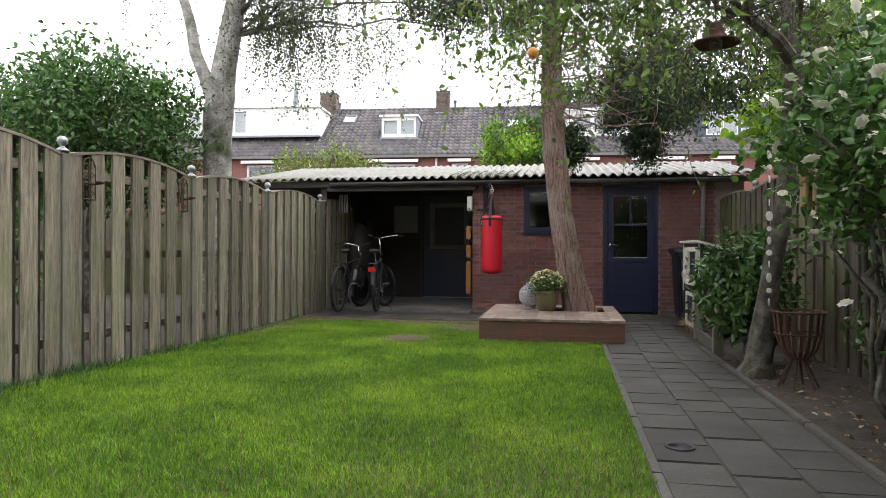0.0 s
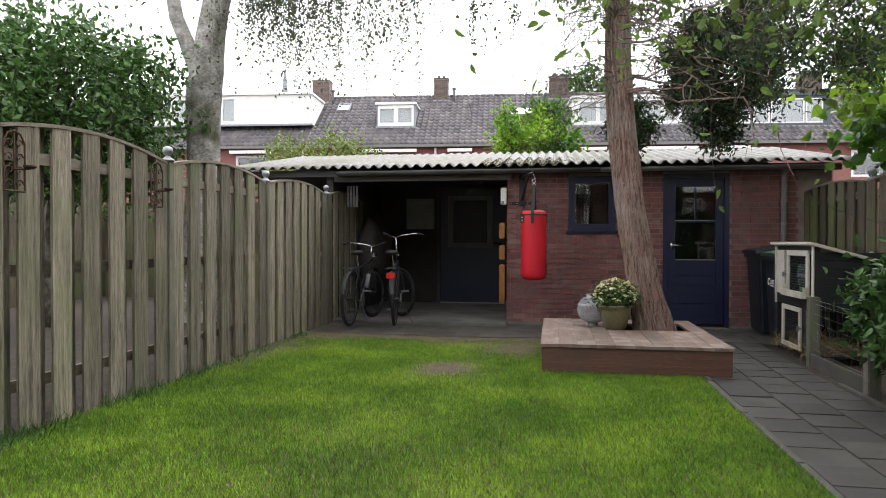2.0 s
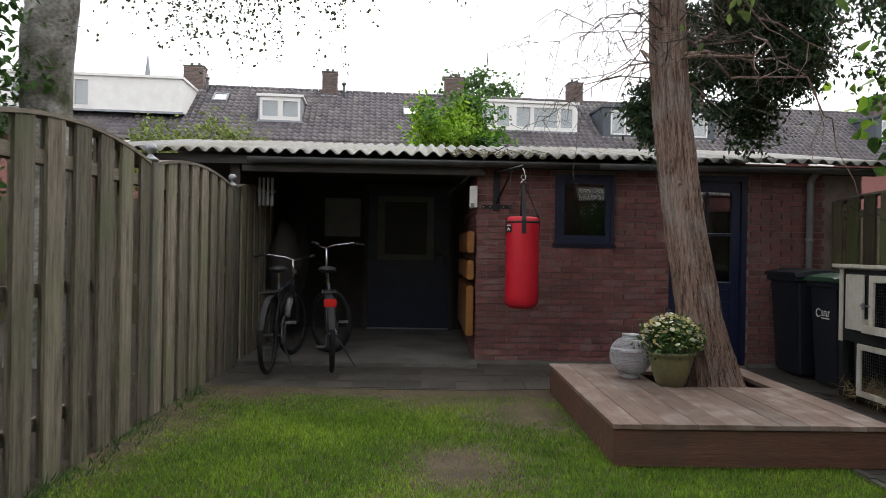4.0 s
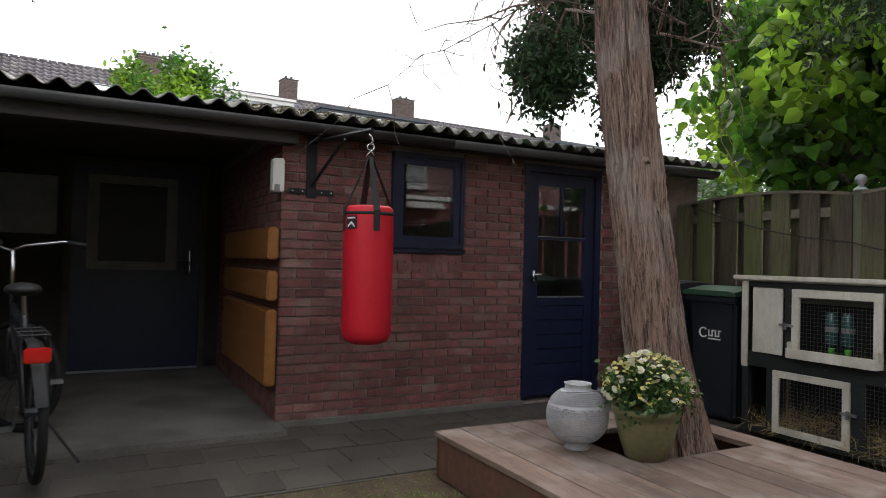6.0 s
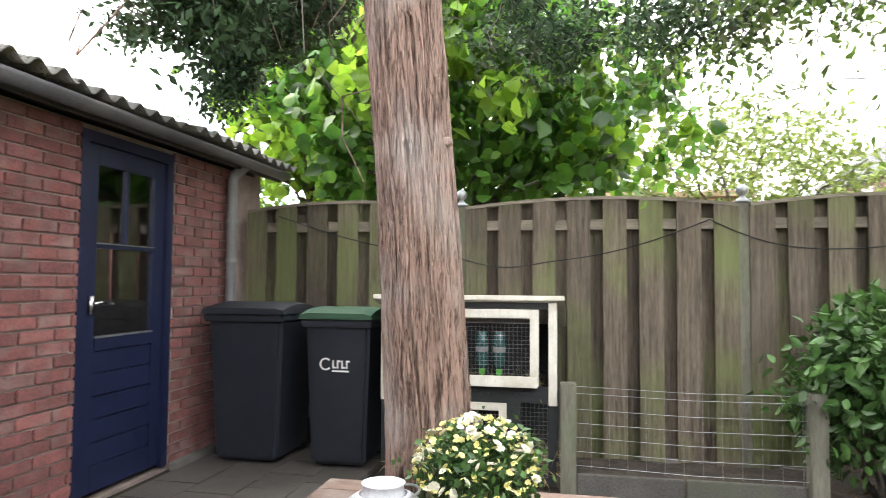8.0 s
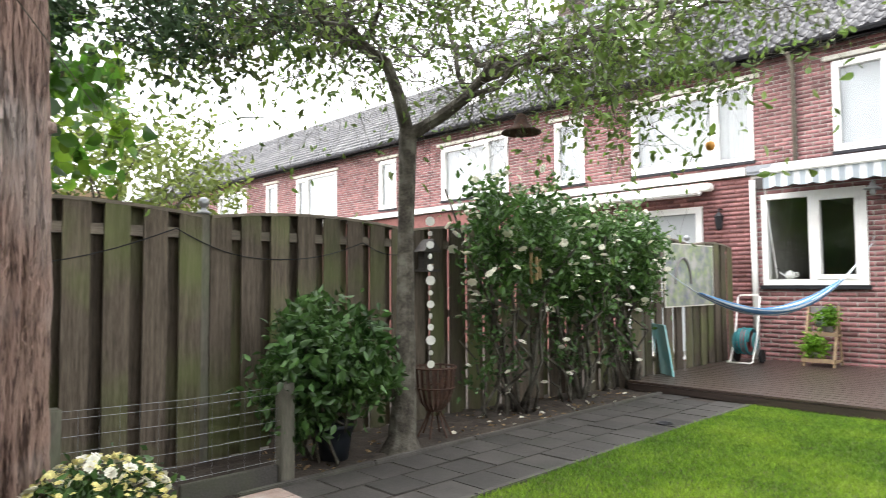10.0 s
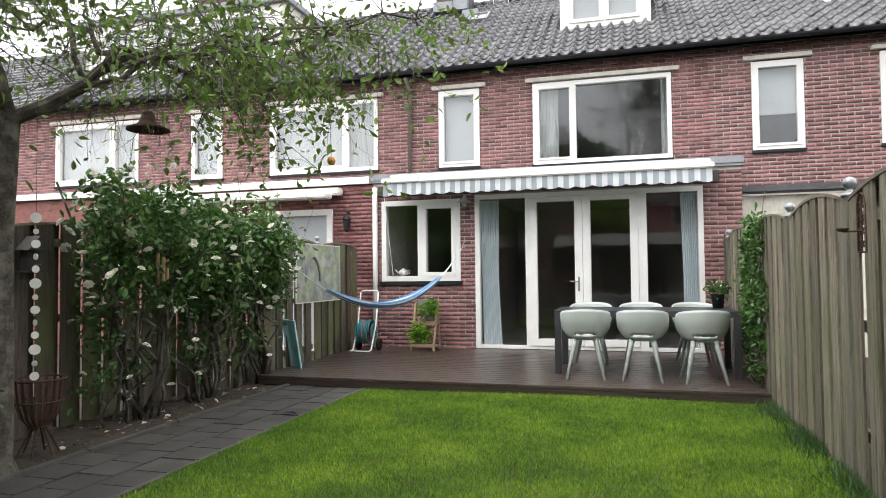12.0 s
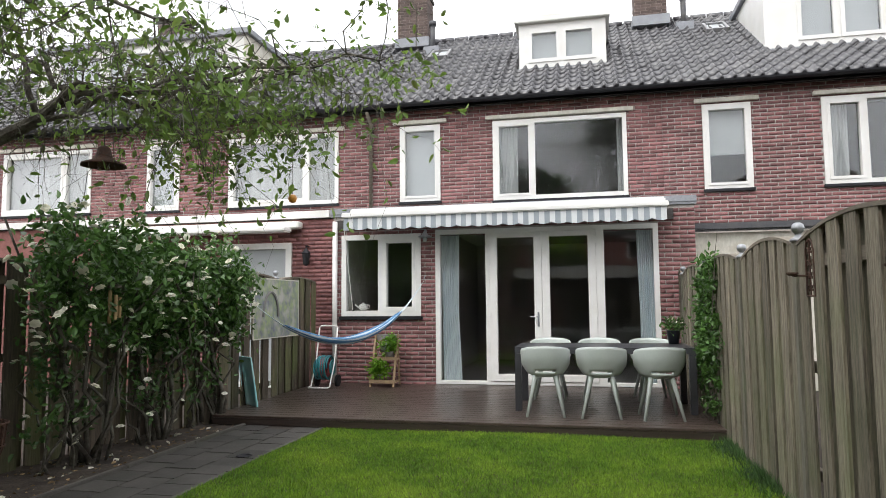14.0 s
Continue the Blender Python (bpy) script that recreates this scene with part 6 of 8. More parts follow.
part("arm", tubes(([(-0.465, SHED_Y - 0.03, 1.97), (BX, BY - 0.02, 1.965)], 0.016), ([(-0.465, SHED_Y - 0.03, 1.66), (-0.36, SHED_Y - 0.40, 1.95)], 0.012), seg=6), M["iron"], brk)
for x in (-0.60, -0.53, -0.39, -0.32):
    part("bolt", tubes(([(x, SHED_Y - 0.03, 1.62), (x, SHED_Y - 0.02, 1.62)], 0.007), seg=8), M["chrome"], brk)

# meter box and varnished panels on the side wall of the open shed
mb = thing("socket_box", (-0.70, 11.30, 1.7), "white weatherproof switch box on the shed corner", "switch box")
part("case", boxes((-0.745, -0.668, 11.26, 11.36, 1.60, 1.83), bevel=0.008), M["white"], mb)
part("cable_gland", boxes((-0.735, -0.70, 11.252, 11.262, 1.605, 1.65), bevel=0.002), M["pipe"], mb)
for z0, z1 in ((0.28, 0.80), (0.86, 1.06), (1.14, 1.36)):
    p = thing("wood_panel", (-0.70, 11.8, z0), "varnished orange timber panel on the shed's side wall", "panel", "varnished panels")
    part("board", boxes((-0.765, -0.69, 11.27, 12.95, z0, z1), bevel=0.012), M["orange"], p)
solid("notice_board", boxes((-2.62, -2.12, 13.86, 13.89, 1.32, 1.86), bevel=0.004), M["pipe"], "plain pale grey board on the dark rear wall", "board")

# jackets and garden tools on the dark left side
for i, (y, z) in enumerate(((12.3, 0.9), (12.9, 1.0))):
    bm = bmesh.new()
    bmesh.ops.create_icosphere(bm, subdivisions=3, radius=1)
    for v in bm.verts:
        v.co = Vector((-2.85 + 0.18 * v.co.x * (1 + 0.2 * noise.noise(v.co * 2)), y + 0.28 * v.co.y, z + 0.55 * v.co.z * (1 + 0.2 * noise.noise(v.co * 2.5))))
    solid("hanging_jacket", bm, M["dark"], "dark jacket hanging at the side of the open shed", "jacket", "hanging jackets", smooth=True)
rack = thing("wall_rack", (-2.95, 11.6, 1.7), "pale slatted rack high in the open shed corner", "rack")
for k in range(4):
    part("slat", boxes((-2.98 + 0.045 * k, -2.955 + 0.045 * k, 11.55, 11.57, 1.60, 1.90), bevel=0.003), M["pipe"], rack)
part("bar", boxes((-3.0, -2.80, 11.57, 11.59, 1.74, 1.77)), M["beam"], rack)


# ---- bicycles ----
def wheel(c, r, parent, turn=0.0):
    ax = Matrix.Translation(c) @ Matrix.Rotation(turn, 4, "Z")
    P = lambda a, rr, x=0.0: ax @ Vector((x, rr * math.cos(a), rr * math.sin(a)))
    bm = bmesh.new()
    tube(bm, [P(2 * math.pi * i / 36, r - 0.02) for i in range(36)], 0.022, 8, closed=True)
    w = part("wheel", bm, M["tyre"], parent, smooth=True)
    bm = bmesh.new()
    tube(bm, [P(2 * math.pi * i / 36, r - 0.048) for i in range(36)], 0.011, 6, closed=True)
    part("rim", bm, M["bikegrey"], w, smooth=True)
    bm = bmesh.new()
    for i in range(20):
        a = 2 * math.pi * i / 20
        tube(bm, [P(a + 0.25 * (1 if i % 2 else -1), 0.02, 0.025 if i % 2 else -0.025), P(a, r - 0.05)], 0.0013, 3)
    tube(bm, [P(0, 0, -0.045), P(0, 0, 0.045)], 0.022, 8)
    part("spokes", bm, M["bikegrey"], w)
    return w


def bicycle(x, y0, y1, lean, paint, label, front, basket=False, rear_light=True, rise=0.0, steer=8, seat="black"):
    """Stands along y; its wheels touch the ground at y0 (rear) and y1; front = 1 when the handlebar is at y1."""
    b = thing("bicycle", (x, (y0 + y1) / 2, 0.03), label, "bicycle", "parked bicycles")
    g, r = 0.03, 0.345
    rear, fore = (y0 + 0.0, y1) if front > 0 else (y1, y0)
    s = 1 if fore > rear else -1
    L = lambda z: x + (z - g) * math.tan(radians(lean))
    V = lambda u, z, dx=0.0: Vector((L(z) + dx, rear + s * u, z))
    base = abs(fore - rear)
    wheel(V(0, g + r), r, b)
    wheel(V(base, g + r), r, b, radians(steer * s))
    crank, seat_t, head = (0.44, g + 0.29), (0.26, g + 0.80), (base - 0.16, g + 0.80)
    bm = bmesh.new()
    for a, c, rr in ((crank, seat_t, 0.016), (crank, (base - 0.13, g + 0.70), 0.018), ((0.28, g + 0.72), head, 0.016), ((base - 0.13, g + 0.66), head, 0.02)):
        tube(bm, [V(*a), V(*c)], rr, 8)
    for dx in (-0.05, 0.05):
        tube(bm, [V(0, g + r, dx), V(*crank, dx * 0.4)], 0.009, 6)
        tube(bm, [V(0, g + r, dx), V(0.27, g + 0.74, dx * 0.4)], 0.008, 6)
    part("frame", bm, paint, b, smooth=True)
    bm = bmesh.new()
    for dx in (-0.05, 0.05):
        tube(bm, [V(base, g + r, dx), V(base - 0.07, g + 0.52, dx), V(base - 0.12, g + 0.66, dx * 0.5)], 0.010, 6)
    part("fork", bm, paint, b, smooth=True)
    bm = bmesh.new()
    tube(bm, [V(base - 0.16, g + 0.80), V(base - 0.19, g + 1.0 + rise)], 0.014, 8)
    tube(bm, [V(base - 0.42, g + 1.04 + rise, -0.30), V(base - 0.30, g + 1.06 + rise, -0.27), V(base - 0.17, g + 1.03 + rise, -0.1), V(base - 0.17, g + 1.0 + rise), V(base - 0.17, g + 1.03 + rise, 0.1), V(base - 0.30, g + 1.06 + rise, 0.27), V(base - 0.42, g + 1.04 + rise, 0.30)], 0.011, 8)
    hub = V(base - 0.17, g + 1.0)
    swing = Matrix.Translation(hub) @ Matrix.Rotation(radians(steer * s), 4, "Z") @ Matrix.Translation(-hub)
    bmesh.ops.transform(bm, matrix=swing, verts=bm.verts[:])
    bar = part("handlebar", bm, M["chrome"], b, "chrome handlebar", True)
    for dx in (-0.30, 0.30):
        part("grip", tubes(([swing @ V(base - 0.44, g + 1.038 + rise, dx), swing @ V(base - 0.32, g + 1.055 + rise, dx * 0.93)], 0.016)), M["black"], bar, smooth=True)
    bm = bmesh.new()
    bmesh.ops.create_uvsphere(bm, u_segments=16, v_segments=10, radius=1)
    for v in bm.verts:
        w = 0.085 if v.co.y * s < 0.1 else 0.085 - 0.06 * min(1, (v.co.y * s - 0.1))
        v.co = V(0.22 + 0.13 * v.co.y * s, g + 0.93 + 0.035 * v.co.z, w * v.co.x)
    part("saddle", bm, M[seat], b, "pale saddle" if seat == "white" else "black saddle", True)
    part("seat_post", tubes(([V(*seat_t), V(0.225, g + 0.91)], 0.012)), M["chrome"], b)
    for u, a0, a1 in ((0, 0.2, 2.9), (base, 0.35, 2.6)):
        bm = bmesh.new()
        rows = []
        for i in range(15):
            a = a0 + (a1 - a0) * i / 14
            rows.append([bm.verts.new(V(u + (r + 0.015 - 0.006 * k * k) * math.cos(a), g + r + (r + 0.015 - 0.006 * k * k) * math.sin(a), 0.026 * k)) for k in (-1, 0, 1)])
        for p, q in zip(rows, rows[1:]):
            for k in range(2):
                bm.faces.new((p[k], p[k + 1], q[k + 1], q[k]))
        ob = part("mudguard", bm, M["black"], b, smooth=True)
    bm = bmesh.new()
    for dx in (-0.06, 0.06):
        tube(bm, [V(0.2, g + 0.74, dx), V(-0.25, g + 0.74, dx)], 0.006, 6)
        tube(bm, [V(0, g + r, dx), V(-0.15, g + 0.74, dx)], 0.005, 6)
    for u in (-0.22, -0.05, 0.12):
        tube(bm, [V(u, g + 0.74, -0.06), V(u, g + 0.74, 0.06)], 0.005, 6)
    part("carrier", bm, M["black"], b)
    bm = bmesh.new()
    tube(bm, [V(crank[0], crank[1], k) for k in (0.035, 0.045)], 0.09, 20)
    for k, q in ((-1, 0.13), (1, -0.13)):
        tube(bm, [V(*crank, 0.05 * k), V(crank[0] + q * 0.5, crank[1] - q, 0.07 * k)], 0.008, 6)
        box_c = V(crank[0] + q * 0.5, crank[1] - q, 0.12 * k)
        box(bm, box_c.x - 0.045, box_c.x + 0.045, box_c.y - 0.03, box_c.y + 0.03, box_c.z - 0.01, box_c.z + 0.01)
    part("crankset", bm, M["steel"], b)
    part("kickstand", tubes(([V(0.34, g + 0.28, 0.04), V(0.22, g + 0.005, 0.2)], 0.008)), M["bikegrey"], b)
    if rear_light:
        part("tail_light", boxes((L(g + 0.66) - 0.055, L(g + 0.66) + 0.055, rear - s * 0.30, rear - s * 0.27, g + 0.62, g + 0.69), bevel=0.008), M["tail"], b, "red tail reflector")
    lamp = bmesh.new()
    tube(lamp, [V(base - 0.06, g + 0.88), V(base - 0.0, g + 0.88)], [0.025, 0.034], 12)
    part("headlamp", lamp, M["chrome"], b)
    if basket:
        part("bottle", tubes(([V(0.62, g + 0.45, 0.03), V(0.70, g + 0.62, 0.03)], 0.03), seg=12), M["pipe"], b, "pale drinks bottle", True)
    return b


bicycle(-2.60, 10.42, 11.50, 3, M["bikegrey"], "grey sports bicycle with a black saddle leaning in the open shed", 1, basket=True, rear_light=False, steer=-14, seat="black")
black_bike = bicycle(-1.96, 10.54, 11.66, -5, M["bikepaint"], "black upright bicycle with chrome handlebar and red tail light", 1, rise=0.13, steer=38)
black_bike.matrix_basis = pose(-2.09, 11.1, 0.03, 0, 0, 9)


# ---- bins ----
def wheelie_bin(x, y, w, d, h, lid, label, mark=False):
    """Front face looks along -x at x."""
    b = thing("wheelie_bin", (x + d / 2, y, 0), label, "bin", "wheelie bins")
    bm = bmesh.new()
    v = box(bm, x + 0.0, x + d, y - w / 2, y + w / 2, 0.02, h - 0.13)
    for q in v:
        if q.co.z < 0.5:
            q.co.x = x + d / 2 + (q.co.x - x - d / 2) * 0.84
            q.co.y = y + (q.co.y - y) * 0.84
    bmesh.ops.bevel(bm, geom=bm.edges[:], offset=0.025, segments=3, affect="EDGES")
    body = part("body", bm, M["bin"], b, smooth=False)
    part("rim", boxes((x - 0.025, x + d + 0.02, y - w / 2 - 0.02, y + w / 2 + 0.02, h - 0.15, h - 0.10), bevel=0.01), M["bin"], b)
    bm = bmesh.new()
    n = 8
    rings = []
    for i in range(n + 1):
        t = i / n
        xx = x - 0.04 + (d + 0.06) * t
        zz = h - 0.10 + 0.075 * math.sin(math.pi * min(1, 0.18 + t * 0.75))
        rings.append([bm.verts.new(p) for p in ((xx, y - w / 2 - 0.03, h - 0.098), (xx, y - w / 2 - 0.02, zz - 0.012), (xx, y - w / 2 + 0.03, zz), (xx, y + w / 2 - 0.03, zz), (xx, y + w / 2 + 0.02, zz - 0.012), (xx, y + w / 2 + 0.03, h - 0.098))])
    for p, q in zip(rings, rings[1:]):
        for k in range(5):
            bm.faces.new((p[k], p[k + 1], q[k + 1], q[k]))
    bm.faces.new(rings[0]), bm.faces.new(rings[-1][::-1])
    part("lid", bm, lid, b)
    for k in (-1, 1):
        part("wheel", tubes(([(x + d - 0.02, y + k * w * 0.36 - 0.025, 0.10), (x + d - 0.02, y + k * w * 0.36 + 0.025, 0.10)], 0.10), seg=18), M["tyre"], b)
    part("grip_bar", tubes(([(x + d + 0.06, y - w * 0.4, h - 0.1), (x + d + 0.06, y + w * 0.4, h - 0.1)], 0.014)), M["bin"], b)
    if mark:
        # the maker's mark, as plain pale shapes
        bm = bmesh.new()
        fx = x + 0.008
        tube(bm, [Vector((fx, y + 0.075 - 0.035 * math.cos(t), 0.66 + 0.035 * math.sin(t))) for t in np.linspace(0.7, 5.6, 14)], 0.006, 5)
        for k in range(4):
            box(bm, fx - 0.002, fx + 0.004, y + 0.02 - 0.03 * k, y + 0.028 - 0.03 * k, 0.635, 0.685)
            box(bm, fx - 0.002, fx + 0.004, y + 0.004 - 0.03 * k, y + 0.02 - 0.03 * k, 0.635 + 0.04 * (k % 2), 0.645 + 0.04 * (k % 2))
        box(bm, fx - 0.002, fx + 0.004, y - 0.08, y + 0.03, 0.612, 0.622)
        part("badge", bm, M["white"], b, "pale printed badge")
    return b


wheelie_bin(2.34, 10.90, 0.52, 0.60, 1.07, M["bin"], "large anthracite wheelie bin beside the shed wall")
wheelie_bin(2.36, 10.275, 0.43, 0.50, 1.045, M["bin_green"], "anthracite wheelie bin with a dark green lid", True)

# ---- rabbit hutch, empty ----
HY, HX = (8.90, 9.96), 2.32
hut = thing("rabbit_hutch", (2.6, 9.4, 0), "dark green and cream two-storey rabbit hutch with wire doors", "hutch")
y0, y1 = HY
part("back_wall", boxes((2.90, 2.93, y0, y1, 0.05, 1.0)), M["slate"], hut)
for k, y in enumerate((y0, y1 - 0.02)):
    for j in range(7):
        part("side_board", boxes((HX + 0.02, 2.90, y, y + 0.02, 0.47 + 0.078 * j, 0.546 + 0.078 * j), bevel=0.004), M["slate"], hut)
for y in (y0, y1 - 0.045):
    for x in (HX, 2.86):
        part("leg", boxes((x, x + 0.045, y - 0.002, y + 0.047, 0.0, 1.065 if x == HX else 0.93)), M["slate"], hut)
part("floor", boxes((HX + 0.01, 2.9, y0 + 0.02, y1 - 0.02, 0.51, 0.53), (HX + 0.01, 2.9, y0 + 0.02, y1 - 0.02, 0.04, 0.055)), M["slate"], hut)
for r in ((y0 + 0.046, y1 - 0.046, 0.475, 0.575), (y0 + 0.046, y1 - 0.046, 1.03, 1.07), (9.578, 9.64, 0.575, 1.03), (y0 + 0.046, y1 - 0.046, 0.02, 0.05), (9.11, 9.19, 0.05, 0.475), (9.71, 9.77, 0.05, 0.475)):
    part("front_rail", boxes((HX, HX + 0.03, *r)), M["slate"], hut)
for y in (y0 - 0.006, y1 - 0.044):
    part("corner_strip", boxes((HX - 0.012, HX, y, y + 0.05, 0.465, 1.07), bevel=0.003), M["cream"], hut, "cream corner strip")
bm = bmesh.new()
v = box(bm, HX - 0.05, 2.97, y0 - 0.05, y1 + 0.05, 1.082, 1.112)
for q in v:
    q.co.z -= max(0, (q.co.x - HX)) * 0.30
bmesh.ops.bevel(bm, geom=bm.edges[:], offset=0.004, segments=2, affect="EDGES")
part("roof", bm, M["cream"], hut, "sloping cream edged roof")
solid_door = part("solid_door", boxes((HX - 0.02, HX - 0.002, 9.645, 9.87, 0.577, 1.025), bevel=0.004), M["cream"], hut, "solid cream door")
wire_frame = part("wire_door", boxes((HX - 0.024, HX - 0.002, 9.0, 9.575, 0.975, 1.027), (HX - 0.024, HX - 0.002, 9.0, 9.575, 0.577, 0.62), (HX - 0.024, HX - 0.002, 9.0, 9.052, 0.62, 0.975), (HX - 0.024, HX - 0.002, 9.523, 9.575, 0.62, 0.975), bevel=0.003), M["cream"], hut, "cream framed wire door")
part("ledge", boxes((HX - 0.075, HX - 0.061, 9.005, 9.58, 0.575, 0.64), (HX - 0.061, HX - 0.024, 9.005, 9.58, 0.575, 0.587), (HX - 0.061, HX - 0.024, 9.005, 9.02, 0.587, 0.68), (HX - 0.061, HX - 0.024, 9.565, 9.58, 0.587, 0.68), bevel=0.003), M["cream"], wire_frame)
low = part("lower_door", boxes((HX - 0.022, HX - 0.002, 9.19, 9.71, 0.427, 0.472), (HX - 0.022, HX - 0.002, 9.19, 9.71, 0.055, 0.10), (HX - 0.022, HX - 0.002, 9.19, 9.235, 0.10, 0.427), (HX - 0.022, HX - 0.002, 9.665, 9.71, 0.10, 0.427), bevel=0.003), M["cream"], hut, "cream framed lower wire door")


def mesh_wire(bm, x, ya, yb, za, zb, pitch=0.025):
    k = ya
    while k <= yb:
        tube(bm, [(x, k, za), (x, k, zb)], 0.0011, 3, cap=False)
        k += pitch
    k = za
    while k <= zb:
        tube(bm, [(x, ya, k), (x, yb, k)], 0.0011, 3, cap=False)
        k += pitch


for name, par, r in (("wire_mesh", wire_frame, (9.052, 9.523, 0.62, 0.975)), ("wire_mesh", low, (9.235, 9.665, 0.10, 0.427)), ("wire_mesh", hut, (8.95, 9.11, 0.05, 0.475))):
    bm = bmesh.new()
    mesh_wire(bm, HX - 0.006, *r)
    part(name, bm, M["steel"], par)
for y, z in ((9.61, 0.775), (9.19, 0.27)):
    part("latch", boxes((HX - 0.034, HX - 0.02, y - 0.05, y + 0.05, z, z + 0.018), (HX - 0.05, HX - 0.03, y - 0.008, y + 0.008, z - 0.02, z + 0.03)), M["steel"], hut)
for y in (9.24, 9.345):
    bt = thing("water_bottle", (HX - 0.035, y, 0.69), "blue-green water bottle clipped to the hutch wire", "bottle", "hutch bottles")
    part("bottle", lathe(bmesh.new(), [(0.012, 0.66), (0.03, 0.685), (0.038, 0.70), (0.038, 0.86), (0.032, 0.875), (0.034, 0.89), (0.0, 0.892)], (HX + 0.045, y, 0), 16), M["bottle"], bt, smooth=True)
    part("cap", lathe(bmesh.new(), [(0.004, 0.625), (0.016, 0.63), (0.02, 0.66), (0.013, 0.675)], (HX + 0.045, y, 0), 12), M["green_cap"], bt, "bright green cap")
    part("label_band", lathe(bmesh.new(), [(0.0388, 0.77), (0.0388, 0.80)], (HX + 0.045, y, 0), 16), M["pipe"], bt)
n = 1500
sp = np.column_stack([rng.uniform(HX - 0.06, 2.85, n), rng.uniform(8.9, 9.93, n), 0.06 + rng.uniform(0, 1, n) ** 2 * 0.09])
leaf_mesh("straw", sp, 0.12, M["straw"], None, 0.03, 0.0)
tagged(bpy.data.objects["straw"], "loose straw bedding in the hutch", "straw", kind="stuff")
sp = np.column_stack([rng.uniform(HX + 0.02, 2.85, 300), rng.uniform(8.95, 9.5, 300), 0.535 + rng.uniform(0, 1, 300) ** 2 * 0.05])
leaf_mesh("straw", sp, 0.1, M["straw"], None, 0.03, 0.0)
tagged(bpy.data.objects["straw.001"], "loose straw bedding on the hutch floor", "straw", kind="stuff")

# ---- wire pen ----
pen = thing("wire_pen", (2.35, 8.2, 0), "low wire pen with wooden posts beside the path", "pen")
for x, y in ((2.29, 8.83), (2.22, 7.53)):
    part("post", boxes((x - 0.045, x + 0.045, y - 0.045, y + 0.045, -0.05, 0.61), bevel=0.006), M["post"], pen)
part("edging_board", boxes((2.215, 2.25, 7.58, 8.19, -0.03, 0.11), bevel=0.004), M["kerb"], pen)
part("edging_board", boxes((2.245, 2.28, 8.20, 8.78, -0.03, 0.10), bevel=0.004), M["kerb"], pen)
bm = bmesh.new()
for z in (0.14, 0.22, 0.30, 0.38, 0.46, 0.55, 0.59):
    tube(bm, [(2.285, 8.785, z), (2.25, 8.15, z - 0.012), (2.215, 7.575, z)], 0.0014, 4)
k = 7.6
while k < 8.78:
    tube(bm, [(2.215 + (k - 7.575) * 0.057, k, 0.12), (2.215 + (k - 7.575) * 0.057, k, 0.59)], 0.0008, 3)
    k += 0.1
part("fence_wire", bm, M["steel"], pen)


# ---- bed along the right fence ----
ft = thing("fruit_tree", (2.32, 6.47, 0), "slender grey-barked fruit tree with a sparse drooping crown", "tree")
trunk("trunk", [(2.28, 6.52, -0.03, 0.16), (2.30, 6.49, 0.10, 0.10), (2.35, 6.42, 0.6, 0.076), (2.46, 6.32, 1.5, 0.062), (2.49, 6.26, 2.48, 0.070)], 36, 2.4, 0.11, M["bark_grey"], ft)
bm = bmesh.new()
fork = Vector((2.49, 6.26, 2.42))
ends = [(1.2, 5.3, 3.25), (2.8, 7.4, 3.9), (3.5, 5.6, 3.6), (2.5, 6.2, 4.2), (1.3, 7.1, 3.4), (2.0, 4.4, 3.6), (0.5, 5.2, 3.2), (0.0, 5.7, 3.0), (0.45, 6.5, 3.1), (-0.15, 5.0, 3.2), (2.75, 8.1, 3.0), (3.1, 7.7, 2.75), (1.9, 7.7, 2.85), (2.5, 7.2, 3.3)]
fine, leaders = [], []
for k, e in enumerate(ends):
    if k < 2:
        p = limb(bm, fork, e, 0.056, 0.016, 8, 0.05, 8, -0.12)
        leaders.append(p)
    else:
        start = leaders[0 if e[1] < 6.4 else 1][2 + k % 3]
        p = limb(bm, start, e, 0.024, 0.008, 8, 0.06, 7, -0.08)
    low = 0.45 if k in (6, 7, 8, 9) else 0.1 if k < 10 else 0.25
    for q in p[2:]:
        for _ in range(3):
            d = Vector((rng.normal() * 0.5, rng.normal() * 0.5, rng.normal() * 0.22 - low * rng.uniform(0, 1.3)))
            t = limb(bm, q, q + d, 0.006, 0.0025, 4, 0.14, 4, -0.05)
            for w in t[1:]:
                for _ in range(2):
                    e2 = w + Vector((rng.normal() * 0.2, rng.normal() * 0.2, -abs(rng.normal()) * 0.28))
                    tw = limb(bm, w, e2, 0.0022, 0.001, 3, 0.14, 3)
                    fine += tw[1:]
part("branchwork", bm, M["bark_grey"], ft)
fine = np.array([tuple(p) for p in fine])
pick = np.concatenate([fine, fine[rng.uniform(0, 1, len(fine)) < 0.55]])
reach = np.linalg.norm(pick - np.array(fork), axis=1)
pick = pick[rng.uniform(0, 1, len(pick)) < np.clip((reach - 0.45) / 1.3, 0.1, 1)]
pick = pick + rng.normal(size=pick.shape) * 0.035
leaf_mesh("foliage", pick, 0.066, M["leaf_apple"], ft, 0.5, 0.6, broad=True)
part("fruit", lathe(bmesh.new(), [(0.0, 0.026), (0.012, 0.034), (0.03, 0.024), (0.036, 0.0), (0.026, -0.026), (0.01, -0.034), (0.0, -0.03)], (0.58, 5.0, 2.22), 16), M["apple"], ft, "single ripe orange fruit", True)
part("stalk", tubes(([(0.58, 5.0, 2.245), (0.585, 5.0, 2.4), (0.56, 5.05, 2.75), (0.53, 5.15, 3.1)], 0.0025), seg=5), M["bark_grey"], ft)

